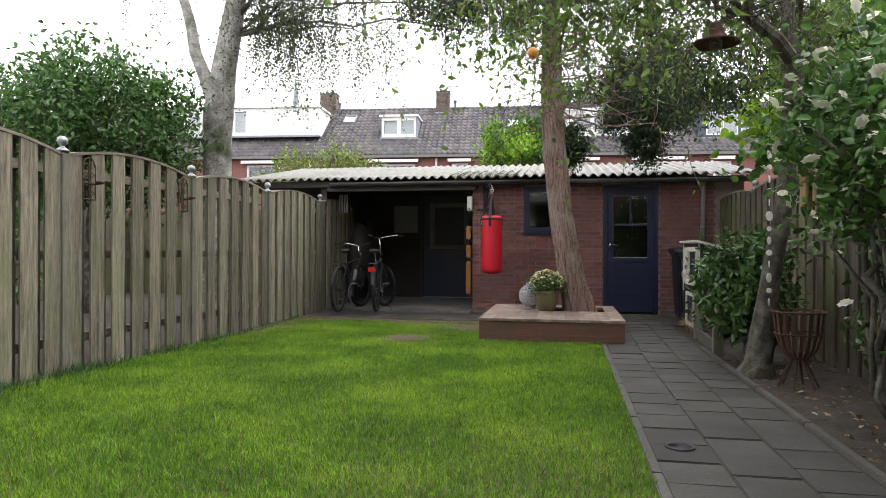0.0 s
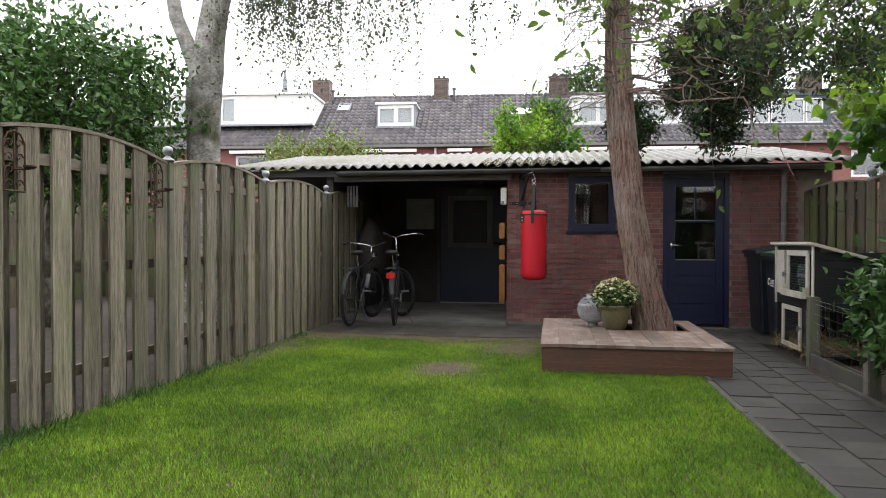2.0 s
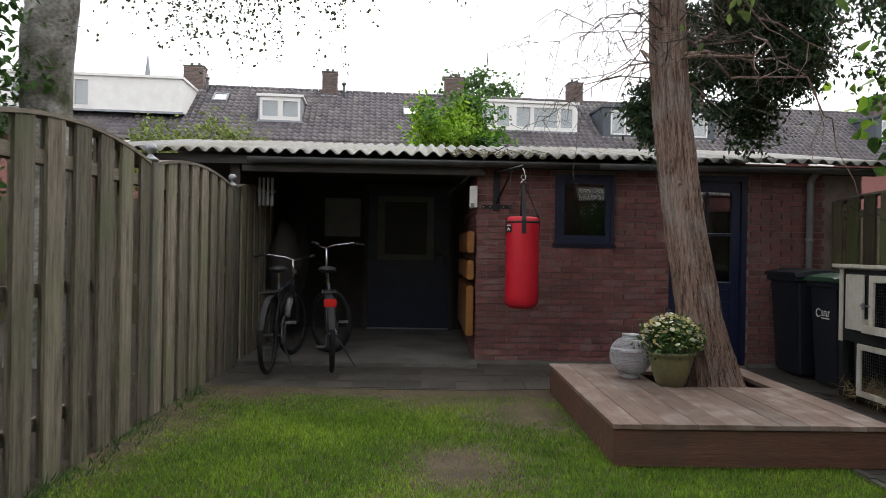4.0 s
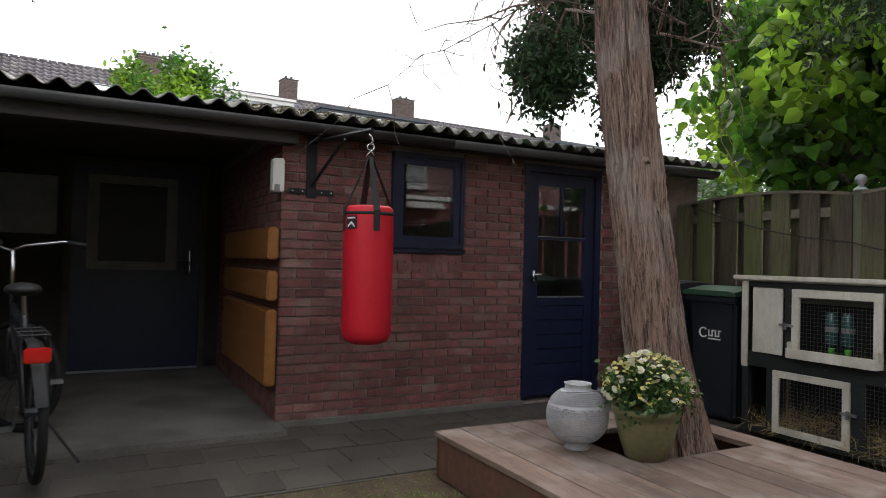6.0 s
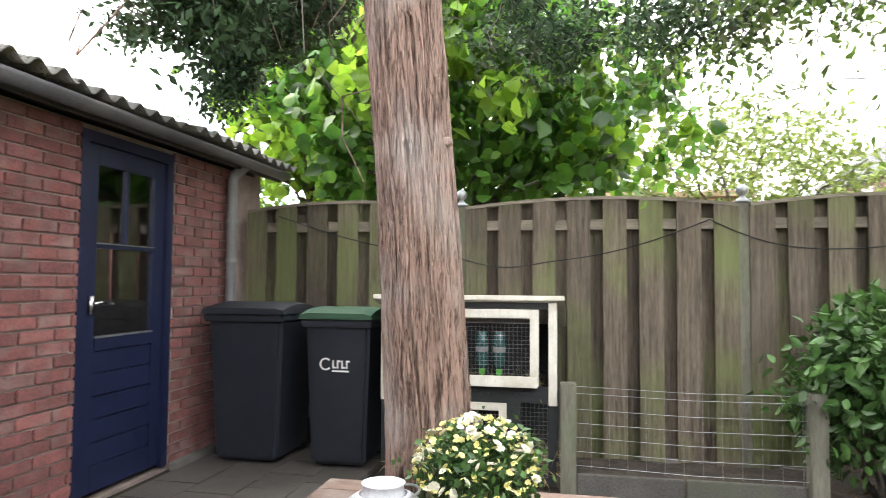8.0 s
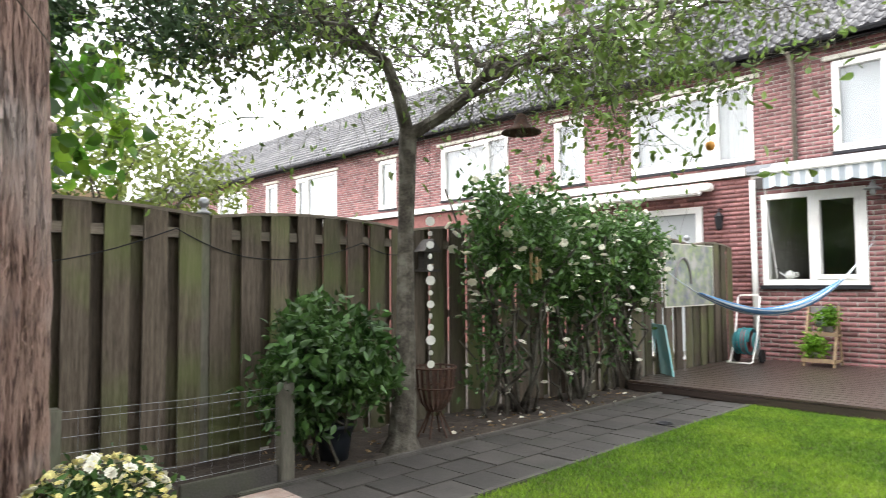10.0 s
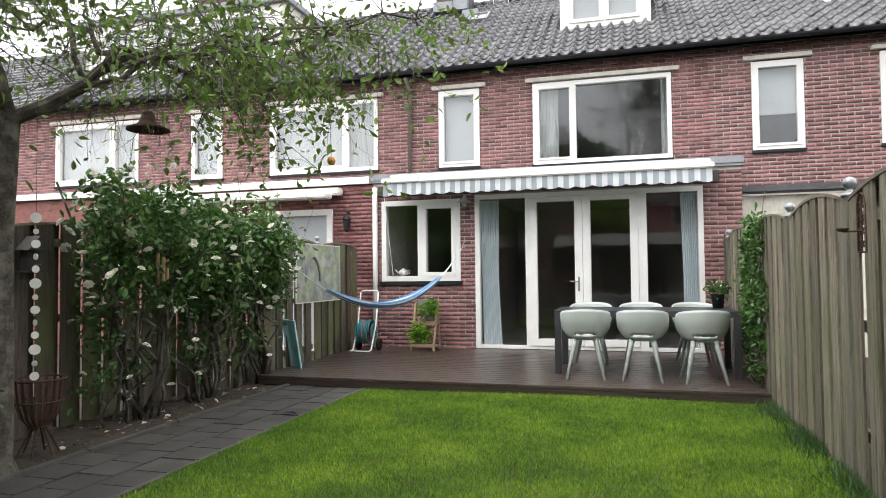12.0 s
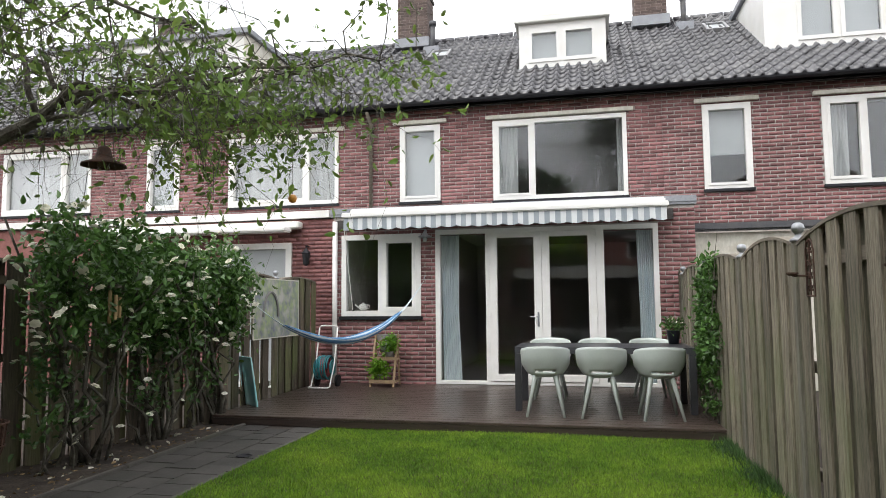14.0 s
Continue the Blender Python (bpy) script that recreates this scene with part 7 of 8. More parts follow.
# hanging lamp in the tree
hl = thing("hanging_lamp", (1.8, 5.67, 2.46), "old bell-shaped metal lamp hanging from a branch", "lamp")
part("shade", lathe(bmesh.new(), [(0.022, 0.10), (0.045, 0.08), (0.06, 0.02), (0.085, -0.01), (0.155, -0.04), (0.16, -0.055), (0.15, -0.052), (0.07, -0.012), (0.05, 0.01)], (1.8, 5.67, 2.47), 24), M["rust"], hl, smooth=True)
part("glass_jar", lathe(bmesh.new(), [(0.045, -0.015), (0.05, -0.05), (0.04, -0.085), (0.0, -0.095)], (1.8, 5.67, 2.47), 16), M["glass"], hl, smooth=True)
part("hook", tubes(([(1.8, 5.67, 2.56), (1.8, 5.67, 2.95)], 0.003)), M["iron"], hl)

# string of pale discs
ds = thing("disc_string", (2.30, 6.20, 0.6), "hanging string of pale round shell discs in the tree", "wind chime")
part("cord", tubes(([(2.30, 6.20, 0.55), (2.30, 6.20, 2.62)], 0.002), seg=4), M["iron"], ds)
z = 0.60
k = 0
while z < 1.80:
    r = (0.030, 0.020, 0.037, 0.026, 0.022)[k % 5]
    bm = bmesh.new()
    t = radians((40, 75, 55, 20, 95)[k % 5])
    n = Vector((-math.cos(t), math.sin(t) * (1 if k % 2 else 0.6), 0)).normalized()
    tube(bm, [Vector((2.30, 6.20, z)) - n * 0.003, Vector((2.30, 6.20, z)) + n * 0.003], r, 16)
    part("disc", bm, M["shell"], ds)
    z += r + 0.035 + (0.034, 0.024, 0.042, 0.03, 0.026)[(k + 1) % 5]
    k += 1

# bamboo chime
wc = thing("bamboo_chime", (2.19, 5.02, 1.35), "bamboo wind chime hanging in the rose bush", "wind chime")
part("top", lathe(bmesh.new(), [(0.0, 1.555), (0.055, 1.54), (0.06, 1.52), (0.0, 1.515)], (2.19, 5.02, 0), 12), M["bark_grey"], wc)
for k in range(5):
    a = 2 * math.pi * k / 5
    part("tube", tubes(([(2.19 + 0.042 * math.cos(a), 5.02 + 0.042 * math.sin(a), 1.50 - 0.02 * k), (2.19 + 0.042 * math.cos(a), 5.02 + 0.042 * math.sin(a), 1.22 + 0.015 * k)], 0.015), seg=10), M["bamboo"], wc)
part("cord", tubes(([(2.19, 5.02, 1.55), (2.19, 5.02, 2.2)], 0.0015), seg=4), M["iron"], wc)

# bird house on the fence
bh = thing("bird_house", (2.94, 5.66, 1.34), "small dark wooden bird house fixed to the fence", "bird house")
part("body", boxes((2.90, 2.985, 5.60, 5.72, 1.36, 1.52), bevel=0.003), M["beam"], bh)
part("floor_ledge", boxes((2.85, 2.985, 5.56, 5.76, 1.335, 1.358), bevel=0.003), M["beam"], bh)
bm = bmesh.new()
ends_ = [[bm.verts.new((x, y, z)) for y, z in ((5.55, 1.515), (5.77, 1.515), (5.66, 1.63))] for x in (2.84, 2.985)]
bm.faces.new(ends_[0][::-1]), bm.faces.new(ends_[1])
for i in range(3):
    bm.faces.new((ends_[0][i], ends_[0][(i + 1) % 3], ends_[1][(i + 1) % 3], ends_[1][i]))
part("gable_roof", bm, M["beam"], bh)
part("perch", tubes(([(2.90, 5.66, 1.40), (2.84, 5.66, 1.40)], 0.006), seg=6), M["wood"], bh)

# fire basket
fb = thing("fire_basket", (2.45, 6.02, 0), "rusted iron fire basket of tapering bars on a foot", "fire basket")
for k in range(18):
    a = 2 * math.pi * k / 18
    c, s = math.cos(a), math.sin(a)
    bm = bmesh.new()
    rows = []
    for r, z in ((0.07, 0.21), (0.12, 0.27), (0.155, 0.38), (0.175, 0.56)):
        rows.append([bm.verts.new((2.45 + c * r - s * w, 6.02 + s * r + c * w, z)) for w in (-0.012, 0.012)])
    for p, q in zip(rows, rows[1:]):
        bm.faces.new((p[0], p[1], q[1], q[0]))
    ob = part("bar", bm, M["rust"], fb)
    ob.modifiers.new("thickness", "SOLIDIFY").thickness = 0.004
bm = bmesh.new()
tube(bm, circle((2.45, 6.02, 0.55), 0.178, "z", 28), 0.008, 6, closed=True)
tube(bm, circle((2.45, 6.02, 0.39), 0.16, "z", 28), 0.006, 6, closed=True)
part("ring", bm, M["rust"], fb)
bm = bmesh.new()
lathe(bm, [(0.0, 0.205), (0.075, 0.205), (0.075, 0.215), (0.0, 0.216)], (2.45, 6.02, 0), 16)
part("base_plate", bm, M["rust"], fb)
for k in range(6):
    a = 2 * math.pi * k / 6
    bm = bmesh.new()
    tube(bm, [(2.45 + 0.04 * math.cos(a), 6.02 + 0.04 * math.sin(a), 0.21), (2.45 + 0.14 * math.cos(a), 6.02 + 0.14 * math.sin(a), 0.0)], 0.008, 5)
    part("leg", bm, M["rust"], fb)


def bush(name, at, centre, radii, clumps, per, leafsize, material, label, category="shrub", stems=6, spread=0.08, flowers=0, stem_mat="bark_grey", hollow=0.4, low=-1.0, aspect=0.55, stem_r=0.012, crown_droop=0.35):
    b = thing(name, at, label, category)
    for k in range(stems):
        d = rng.normal(size=3)
        e = Vector(centre) + Vector((d[0] * radii[0] * 0.5, d[1] * radii[1] * 0.5, abs(d[2]) * radii[2] * 0.4))
        bm = bmesh.new()
        limb(bm, Vector(at) + Vector((rng.normal() * 0.05, rng.normal() * 0.07, -0.02)), e, stem_r * rng.uniform(0.7, 1.6), stem_r * 0.4, 7, 0.07, 7)
        part("stem", bm, M[stem_mat], b, smooth=True)
    p = cloud(centre, radii, clumps, per, spread, hollow, low)
    p = p[p[:, 2] > 0.05]
    leaf_mesh("foliage", p, leafsize, material, b, aspect, crown_droop, broad=True)
    if flowers:
        for c in cloud(centre, [r * 1.12 for r in radii], flowers, 1, 0.04, 0.9, low):
            blooms("flower", [c], 0.046, M["petal"], b, 7)
    return b


bush("garden_shrub", (2.42, 7.0, 0), (2.36, 7.17, 0.68), (0.38, 0.52, 0.46), 150, 24, 0.078, M["leaf_dark"], "leafy green shrub growing from a dark pot", spread=0.07)
part("pot", lathe(bmesh.new(), [(0.10, 0.0), (0.12, 0.14), (0.14, 0.22), (0.145, 0.22), (0.14, 0.25), (0.12, 0.24), (0.0, 0.2)], (2.45, 7.0, 0), 20), M["bin"], bpy.data.objects["garden_shrub"], "dark plastic pot", True)
for k, (x, y, h, hw) in enumerate(((2.62, 4.72, 1.6, 0.75), (2.58, 3.72, 1.5, 0.55), (2.62, 2.72, 1.5, 0.55))):
    bush("climbing_rose", (x, y, 0), (x - (0.16 if k == 0 else 0.06), y + 0.15, h), (0.44 if k == 0 else 0.36, hw, 0.62), 110, 34, 0.072, M["leaf"], "tall rose bush with white flowers against the fence", "rose bush", 9, 0.085, 90, stem_r=0.022, low=-0.95)
    bush("rose_undergrowth", (x + 0.08, y + 0.3, 0), (x + 0.05, y + 0.3, 0.75), (0.27, 0.45, 0.58), 34, 14, 0.06, M["leaf_dark"], "lower leafy shoots of the rose bush", "rose bush", 4, 0.08, 14, stem_r=0.014)
bush("ivy", (LX + 0.04, 2.4, 0.1), (LX + 0.05, 2.2, 1.05), (0.05, 0.75, 0.95), 170, 22, 0.062, M["leaf"], "ivy covering the fence beside the deck", "ivy", 5, 0.042, stem_r=0.008, hollow=0.2)
n = 700
lp = np.column_stack([rng.uniform(2.17, 3.0, n), rng.uniform(2.9, 7.4, n), rng.uniform(-0.025, -0.01, n)])
leaf_mesh("fallen_leaves", lp, 0.05, M["dry"], None, 0.5, 0.0, flat=1.0)
tagged(bpy.data.objects["fallen_leaves"], "fallen leaves and petals on the bare bed", "leaves", kind="stuff")
blooms_at = thing("fallen_petals", (2.5, 5, 0), "white petals lying on the soil bed", "petals")
blooms("petals", np.column_stack([rng.uniform(2.2, 2.8, 40), rng.uniform(3.0, 6.0, 40), rng.uniform(-0.02, 0.0, 40)]), 0.03, M["petal"], blooms_at, 5)

# soil bed surface, rough
bm = bmesh.new()
NX, NY = 18, 90
g = [[bm.verts.new((2.165 + 0.9 * i / NX, 2.86 + 5.9 * j / NY, -0.012 + 0.035 * noise.noise(Vector((i * 0.5, j * 0.4, 3))) + 0.02 * noise.noise(Vector((i * 1.7, j * 1.5, 9))))) for i in range(NX + 1)] for j in range(NY + 1)]
for j in range(NY):
    for i in range(NX):
        bm.faces.new((g[j][i], g[j][i + 1], g[j + 1][i + 1], g[j + 1][i]))
solid("soil_bed", bm, M["soil"], "rough dark soil bed along the fence", "soil", kind="structure", smooth=True)

# festoon cable along the right fence
fc = thing("cable", (RX, 8, 1.5), "thin dark cable sagging along the fence", "cable")
bm = bmesh.new()
pins = [(11.0, 1.68), (9.6, 1.36), (9.0, 1.33), (7.9, 1.62), (7.2, 1.42), (6.3, 1.58), (5.8, 1.5)]
for (ya, za), (yb, zb) in zip(pins, pins[1:]):
    tube(bm, [(RX - 0.012, ya + (yb - ya) * t, za + (zb - za) * t - 0.05 * math.sin(math.pi * t)) for t in np.linspace(0, 1, 9)], 0.004, 5)
part("wire", bm, M["black"], fc)

# iron ornaments on the left fence
def ornament(y, z):
    o = thing("wall_ornament", (LX + 0.02, y, z), "rusted wrought iron scroll candle holder on the fence", "ornament", "fence ornaments")
    bm = bmesh.new()
    x = LX + 0.025
    w, h = 0.075, 0.17
    tube(bm, [(x, y - w, z - h), (x, y - w, z + h * 0.6), (x, y - w * 0.6, z + h * 0.9), (x, y, z + h), (x, y + w * 0.6, z + h * 0.9), (x, y + w, z + h * 0.6), (x, y + w, z - h)], 0.006, 6)
    for k in range(4):
        zz = z - h + 0.04 + k * 0.075
        for s in (-1, 1):
            tube(bm, [(x, y + s * (0.035 + 0.03 * (1 - t / 7) * math.cos(t)), zz + 0.03 * (1 - t / 7) * math.sin(t)) for t in np.linspace(0, 6.2, 14)], 0.004, 5)
    tube(bm, [(x, y, z - h), (x, y, z + h)], 0.005, 6)
    tube(bm, [(x, y - w, z - h), (x, y + w, z - h)], 0.006, 6)
    part("scrollwork", bm, M["rust"], o)
    bm = bmesh.new()
    tube(bm, [(x, y, z - 0.05), (x + 0.10, y, z - 0.05)], 0.006, 6)
    lathe(bm, [(0.02, 0.0), (0.035, 0.012), (0.034, 0.02), (0.0, 0.008)], (x + 0.10, y, z - 0.05), 12)
    part("candle_arm", bm, M["rust"], o)


ornament(5.62, 1.56)
ornament(6.98, 1.54)


# ---- trees beyond the fences ----
birch = thing("birch_tree", (-4.95, 11.1, 0), "birch with a forked pale trunk and hanging twigs", "tree")
trunk("trunk", [(-5.0, 11.1, -0.1, 0.30), (-4.98, 11.1, 1.0, 0.23), (-4.94, 11.05, 2.4, 0.215), (-4.88, 11.0, 3.2, 0.235), (-4.78, 11.0, 4.0, 0.20), (-4.55, 11.0, 5.2, 0.15), (-4.3, 11.0, 7.5, 0.08), (-4.2, 11.0, 9.2, 0.03)], 32, 1.6, 0.07, M["bark_birch"], birch)
bm = bmesh.new()
tube(bm, wiggle((-4.90, 11.0, 3.1), (-5.55, 10.9, 5.4), 6, 0.02), [0.13, 0.125, 0.11, 0.10, 0.09, 0.08, 0.07], 14)
part("second_trunk", bm, M["bark_birch"], birch, smooth=True)
bm = bmesh.new()
hang = []
for i in range(50):
    z = rng.uniform(4.4, 6.4) if i < 26 else rng.uniform(6.0, 8.6)
    ang = rng.normal(-0.15, 0.7) if i < 40 else rng.uniform(0, 6.28)
    r = rng.uniform(0.8, 4.0)
    e = Vector((-4.6 + r * math.cos(ang) * 1.15, 11.0 + r * math.sin(ang), z + rng.uniform(0, 0.5)))
    p = limb(bm, (-4.6, 11.0, z), e, 0.03, 0.006, 6, 0.06, 5, -0.2)
    for q in p[2:]:
        low = rng.uniform(3.3, 4.7) if i < 26 else z - rng.uniform(0.6, 2.6)
        for _ in range(3):
            foot = max(low + rng.normal() * 0.25, 3.25)
            if q.z - foot < 0.3:
                continue
            h = limb(bm, q, Vector((q.x + rng.normal() * 0.12, q.y + rng.normal() * 0.12, foot)), 0.004, 0.0012, 12, 0.012, 3)
            hang += h[3:]
h = limb(bm, (-3.0, 11.0, 4.6), (-2.88, 11.0, 3.02), 0.004, 0.0012, 12, 0.012, 3)
hang += h[2:]
part("branchwork", bm, M["bark_grey"], birch)
hang = np.array([tuple(p) for p in hang])
hp = np.repeat(hang, 3, axis=0) + rng.normal(size=(len(hang) * 3, 3)) * np.array([0.03, 0.03, 0.06])
leaf_mesh("foliage", hp, 0.048, M["leaf_birch"], birch, 0.7, 0.9)
leaf_mesh("upper_crown", cloud((-3.0, 11.6, 7.6), (2.7, 1.9, 1.7), 170, 50, 0.16, 0.2), 0.075, M["leaf_birch"], birch, 0.7, 0.7, "leafy upper crown")


def tree(name, at, height, centre, radii, clumps, per, size, material, label, spread=0.2, trunk_r=0.14, flat=0.0, aspect=0.55, hollow=0.45, low=-0.9):
    t = thing(name, at, label, "tree")
    bm = bmesh.new()
    c = Vector(centre)
    top = Vector((at[0], at[1], height * 0.55))
    tube(bm, wiggle(at, top, 5, 0.03), [trunk_r * (1 - 0.08 * k) for k in range(6)], 10)
    part("trunk", bm, M["bark_grey"], t, smooth=True)
    bm = bmesh.new()
    for k in range(22):
        d = rng.normal(size=3)
        d /= np.linalg.norm(d)
        limb(bm, top, c + Vector((d[0] * radii[0], d[1] * radii[1], d[2] * radii[2])) * 0.9, trunk_r * 0.35, 0.01, 6, 0.07, 5)
    part("branchwork", bm, M["bark_grey"], t)
    p = cloud(centre, radii, clumps, per, spread, hollow, low)
    leaf_mesh("foliage", p, size, material, t, aspect, 0.45, flat=flat, broad=True)
    return t


tree("broadleaf_tree", (-6.6, 10.2, -0.05), 3.2, (-6.6, 10.2, 2.75), (1.75, 1.7, 1.35), 330, 70, 0.09, M["leaf"], "dense green broadleaf tree behind the fence", 0.15)
tree("catalpa_tree", (4.9, 9.9, -0.05), 3.2, (4.75, 9.9, 2.85), (1.5, 2.1, 1.2), 230, 30, 0.15, M["leaf_broad"], "tree with large lime-green leaves behind the fence", 0.2, 0.16, 0.45, 0.85)
tree("catalpa_tree", (5.6, 11.6, -0.05), 3.6, (5.2, 11.3, 3.2), (1.2, 1.4, 1.3), 110, 30, 0.15, M["leaf_broad"], "tall tree with broad green leaves beyond the shed end", 0.2, 0.16, 0.45, 0.85)
tree("distant_tree", (12.5, 5.5, -0.05), 3.5, (12.0, 5.6, 3.1), (2.2, 2.6, 1.5), 140, 40, 0.13, M["leaf_yellow"], "pale green tree beyond the neighbouring garden", 0.25)
tree("distant_tree", (15.5, 9.6, -0.05), 4.2, (15.5, 9.6, 3.6), (2.6, 3.2, 2.0), 160, 40, 0.14, M["leaf"], "green tree in a garden further off", 0.28)
tree("yellow_shrub", (-7.2, 22.1, -0.05), 3.0, (-7.2, 22.1, 3.2), (2.2, 1.4, 1.15), 120, 50, 0.13, M["leaf_yellow"], "yellow-green shrub behind the shed", 0.2)
tree("bushy_tree", (-0.6, 20.5, -0.05), 3.0, (-0.5, 20.5, 3.4), (1.25, 1.1, 1.5), 190, 60, 0.13, M["leaf_broad"], "bright green bushy tree behind the shed", 0.16, aspect=0.5)
tree("distant_tree", (2.6, 56, -0.05), 10.0, (2.6, 56, 12.3), (3.4, 2, 2.6), 120, 30, 0.4, M["leaf"], "round tree top behind the far roofs", 0.4)
tree("distant_tree", (-14.5, 17.0, -0.05), 4.5, (-14.5, 17.0, 3.5), (2.5, 2.5, 2.2), 140, 40, 0.16, M["leaf"], "green tree in a garden behind", 0.3)
tree("distant_tree", (16.5, 20.0, -0.05), 4.5, (16.5, 20.0, 3.5), (4.0, 2.5, 2.2), 160, 40, 0.18, M["leaf"], "green tree beyond the shed", 0.3)
tree("conifer_hedge", (-4.7, 5.2, -0.05), 1.6, (-5.2, 5.2, 1.0), (0.9, 2.2, 0.9), 120, 40, 0.11, M["leaf_dark"], "dark shrubs in the neighbouring garden", 0.16)
tree("distant_tree", (-3.4, -16, -0.05), 7.0, (-3.0, -16, 8.2), (3.0, 2, 2.0), 110, 30, 0.3, M["leaf"], "tree top behind the house ridge", 0.4)
solid("garage", boxes((13.0, 17.0, 5.2, 8.9, 0, 3.0), (12.9, 17.1, 5.1, 9.0, 3.0, 3.12)), M["peach"], "low peach rendered building in a further garden", "building")
solid("spire", lathe(bmesh.new(), [(1.6, 0), (1.5, 17.5), (1.0, 18.5), (0.0, 27.0)], (-39, 95, 0), 8), M["lead"], "slim grey church spire in the distance", "spire")
for k, (x0, x1, y0, y1) in enumerate(((-9.2, -9.1, -0.3, 14.6), (-14, -4.8, 14.6, 14.7), (3.4, 20, 14.6, 14.7))):
    solid("wall_garden_%d" % k, boxes((x0, x1, y0, y1, -0.05, 1.85)), M["fence_dark"], "low boundary in a neighbouring garden", "wall", kind="structure")


# ---- at the house ----
aw = thing("awning", (-0.4, HOUSE_Y, 2.75), "half rolled white and grey-blue striped awning with scalloped edge", "awning")
AX0, AX1, AY = -2.88, 2.0, 0.2
part("cassette", boxes((AX0, AX1, HOUSE_Y + 0.05, HOUSE_Y + 0.2, 2.74, 2.9), bevel=0.02), M["white"], aw)
bm = bmesh.new()
N = 96
for k in range(N):
    a, b = AX0 + 0.02 + (AX1 - AX0 - 0.04) * k / N, AX0 + 0.02 + (AX1 - AX0 - 0.04) * (k + 1) / N
    bm.faces.new([bm.verts.new(p) for p in ((a, HOUSE_Y + 0.2, 2.84), (b, HOUSE_Y + 0.2, 2.84), (b, AY - 0.03, 2.765), (a, AY - 0.03, 2.765))]).material_index = k % 2
part("canopy", bm, [M["awn_white"], M["awn_grey"]], aw)
part("front_bar", boxes((AX0, AX1, AY - 0.03, AY + 0.035, 2.705, 2.785), bevel=0.015), M["white"], aw)
bm = bmesh.new()
STR = 62
for k in range(STR * 6):
    a, b = AX0 + 0.03 + (AX1 - AX0 - 0.06) * k / (STR * 6), AX0 + 0.03 + (AX1 - AX0 - 0.06) * (k + 1) / (STR * 6)
    low = lambda x: 2.535 - 0.028 * abs(math.sin((x - AX0) * math.pi / 0.235)) + 0.004 * math.sin(x * 9)
    yy = lambda x: AY + 0.012 * math.sin(x * 23)
    q = [bm.verts.new(p) for p in ((a, yy(a), low(a)), (b, yy(b), low(b)), (b, AY, 2.715), (a, AY, 2.715))]
    bm.faces.new(q).material_index = (k // 6) % 2
ob = part("valance", bm, [M["awn_white"], M["awn_grey"]], aw, "striped scalloped valance")
for x in (AX0 + 0.3, AX1 - 0.3):
    part("arm", tubes(([(x, HOUSE_Y + 0.2, 2.8), (x, AY - 0.03, 2.74)], 0.018), seg=8), M["white"], aw)
part("crank_rod", tubes(([(AX1 - 0.02, AY - 0.05, 2.55), (AX1 - 0.02, HOUSE_Y + 0.1, 1.25)], 0.006), seg=6), M["white"], aw)
part("crank_grip", tubes(([(AX1 - 0.02, HOUSE_Y + 0.1, 1.42), (AX1 - 0.02, HOUSE_Y + 0.1, 1.25)], 0.011), seg=6), M["black"], aw)
# dark colour on this board deepens the shade under the awning
solid("fascia_board", boxes((-3.0, 2.30, HOUSE_Y + 0.008, HOUSE_Y + 0.04, 2.58, 2.74)), M["beam"], "board above the patio doors, coloured dark for the awning's shade", "board", kind="structure")

wl_ = thing("wall_lamp", (0.77, HOUSE_Y, 2.45), "white enamel wall lamp between window and doors", "lamp")
part("shade", lathe(bmesh.new(), [(0.03, 0.08), (0.04, 0.04), (0.10, 0.01), (0.105, -0.005), (0.09, 0.0), (0.03, 0.03)], (0.77, HOUSE_Y + 0.13, 2.42), 20), M["lantern"], wl_, smooth=True)
part("jar", lathe(bmesh.new(), [(0.035, 0.0), (0.038, -0.05), (0.025, -0.075), (0.0, -0.08)], (0.77, HOUSE_Y + 0.13, 2.42), 14), M["opal"], wl_, smooth=True)
part("arm", tubes(([(0.77, HOUSE_Y, 2.52), (0.77, HOUSE_Y + 0.13, 2.53), (0.77, HOUSE_Y + 0.13, 2.49)], 0.012)), M["lantern"], wl_)

# hammock
ham = thing("hammock", (1.7, 0.6, 1.1), "blue and white striped hammock slung across the deck corner", "hammock")
A, B = Vector((0.80, HOUSE_Y + 0.1, 1.72)), Vector((2.58, 1.8, 1.35))


def ham_at(t):
    p = A.lerp(B, t)
    p.z -= 0.74 * 4 * t * (1 - t) * (1.0 - 0.25 * (t - 0.5))
    return p


side = (B - A).cross(Vector((0, 0, 1))).normalized()
bm = bmesh.new()
rows = []
for i in range(49):
    t = 0.16 + 0.70 * i / 48
    c = ham_at(t)
    w = 0.03 + 0.10 * math.sin(math.pi * i / 48) ** 0.7
    rows.append([bm.verts.new(c + side * (w * math.sin(a)) + Vector((0, 0, 0.085 * (1 - math.cos(a)) * (w / 0.13) + 0.006 * math.sin(6 * a + i * 0.3)))) for a in np.linspace(-1.7, 1.7, 15)])
for p, q in zip(rows, rows[1:]):
    for k in range(14):
        bm.faces.new((p[k], p[k + 1], q[k + 1], q[k])).material_index = (0, 1, 0, 0, 1, 0, 1, 1, 0, 1, 0, 0, 1, 0)[k]
ob = part("cloth", bm, [M["ham_blue"], M["ham_white"]], ham, "striped cotton cloth", True)
ob.modifiers.new("thickness", "SOLIDIFY").thickness = 0.006
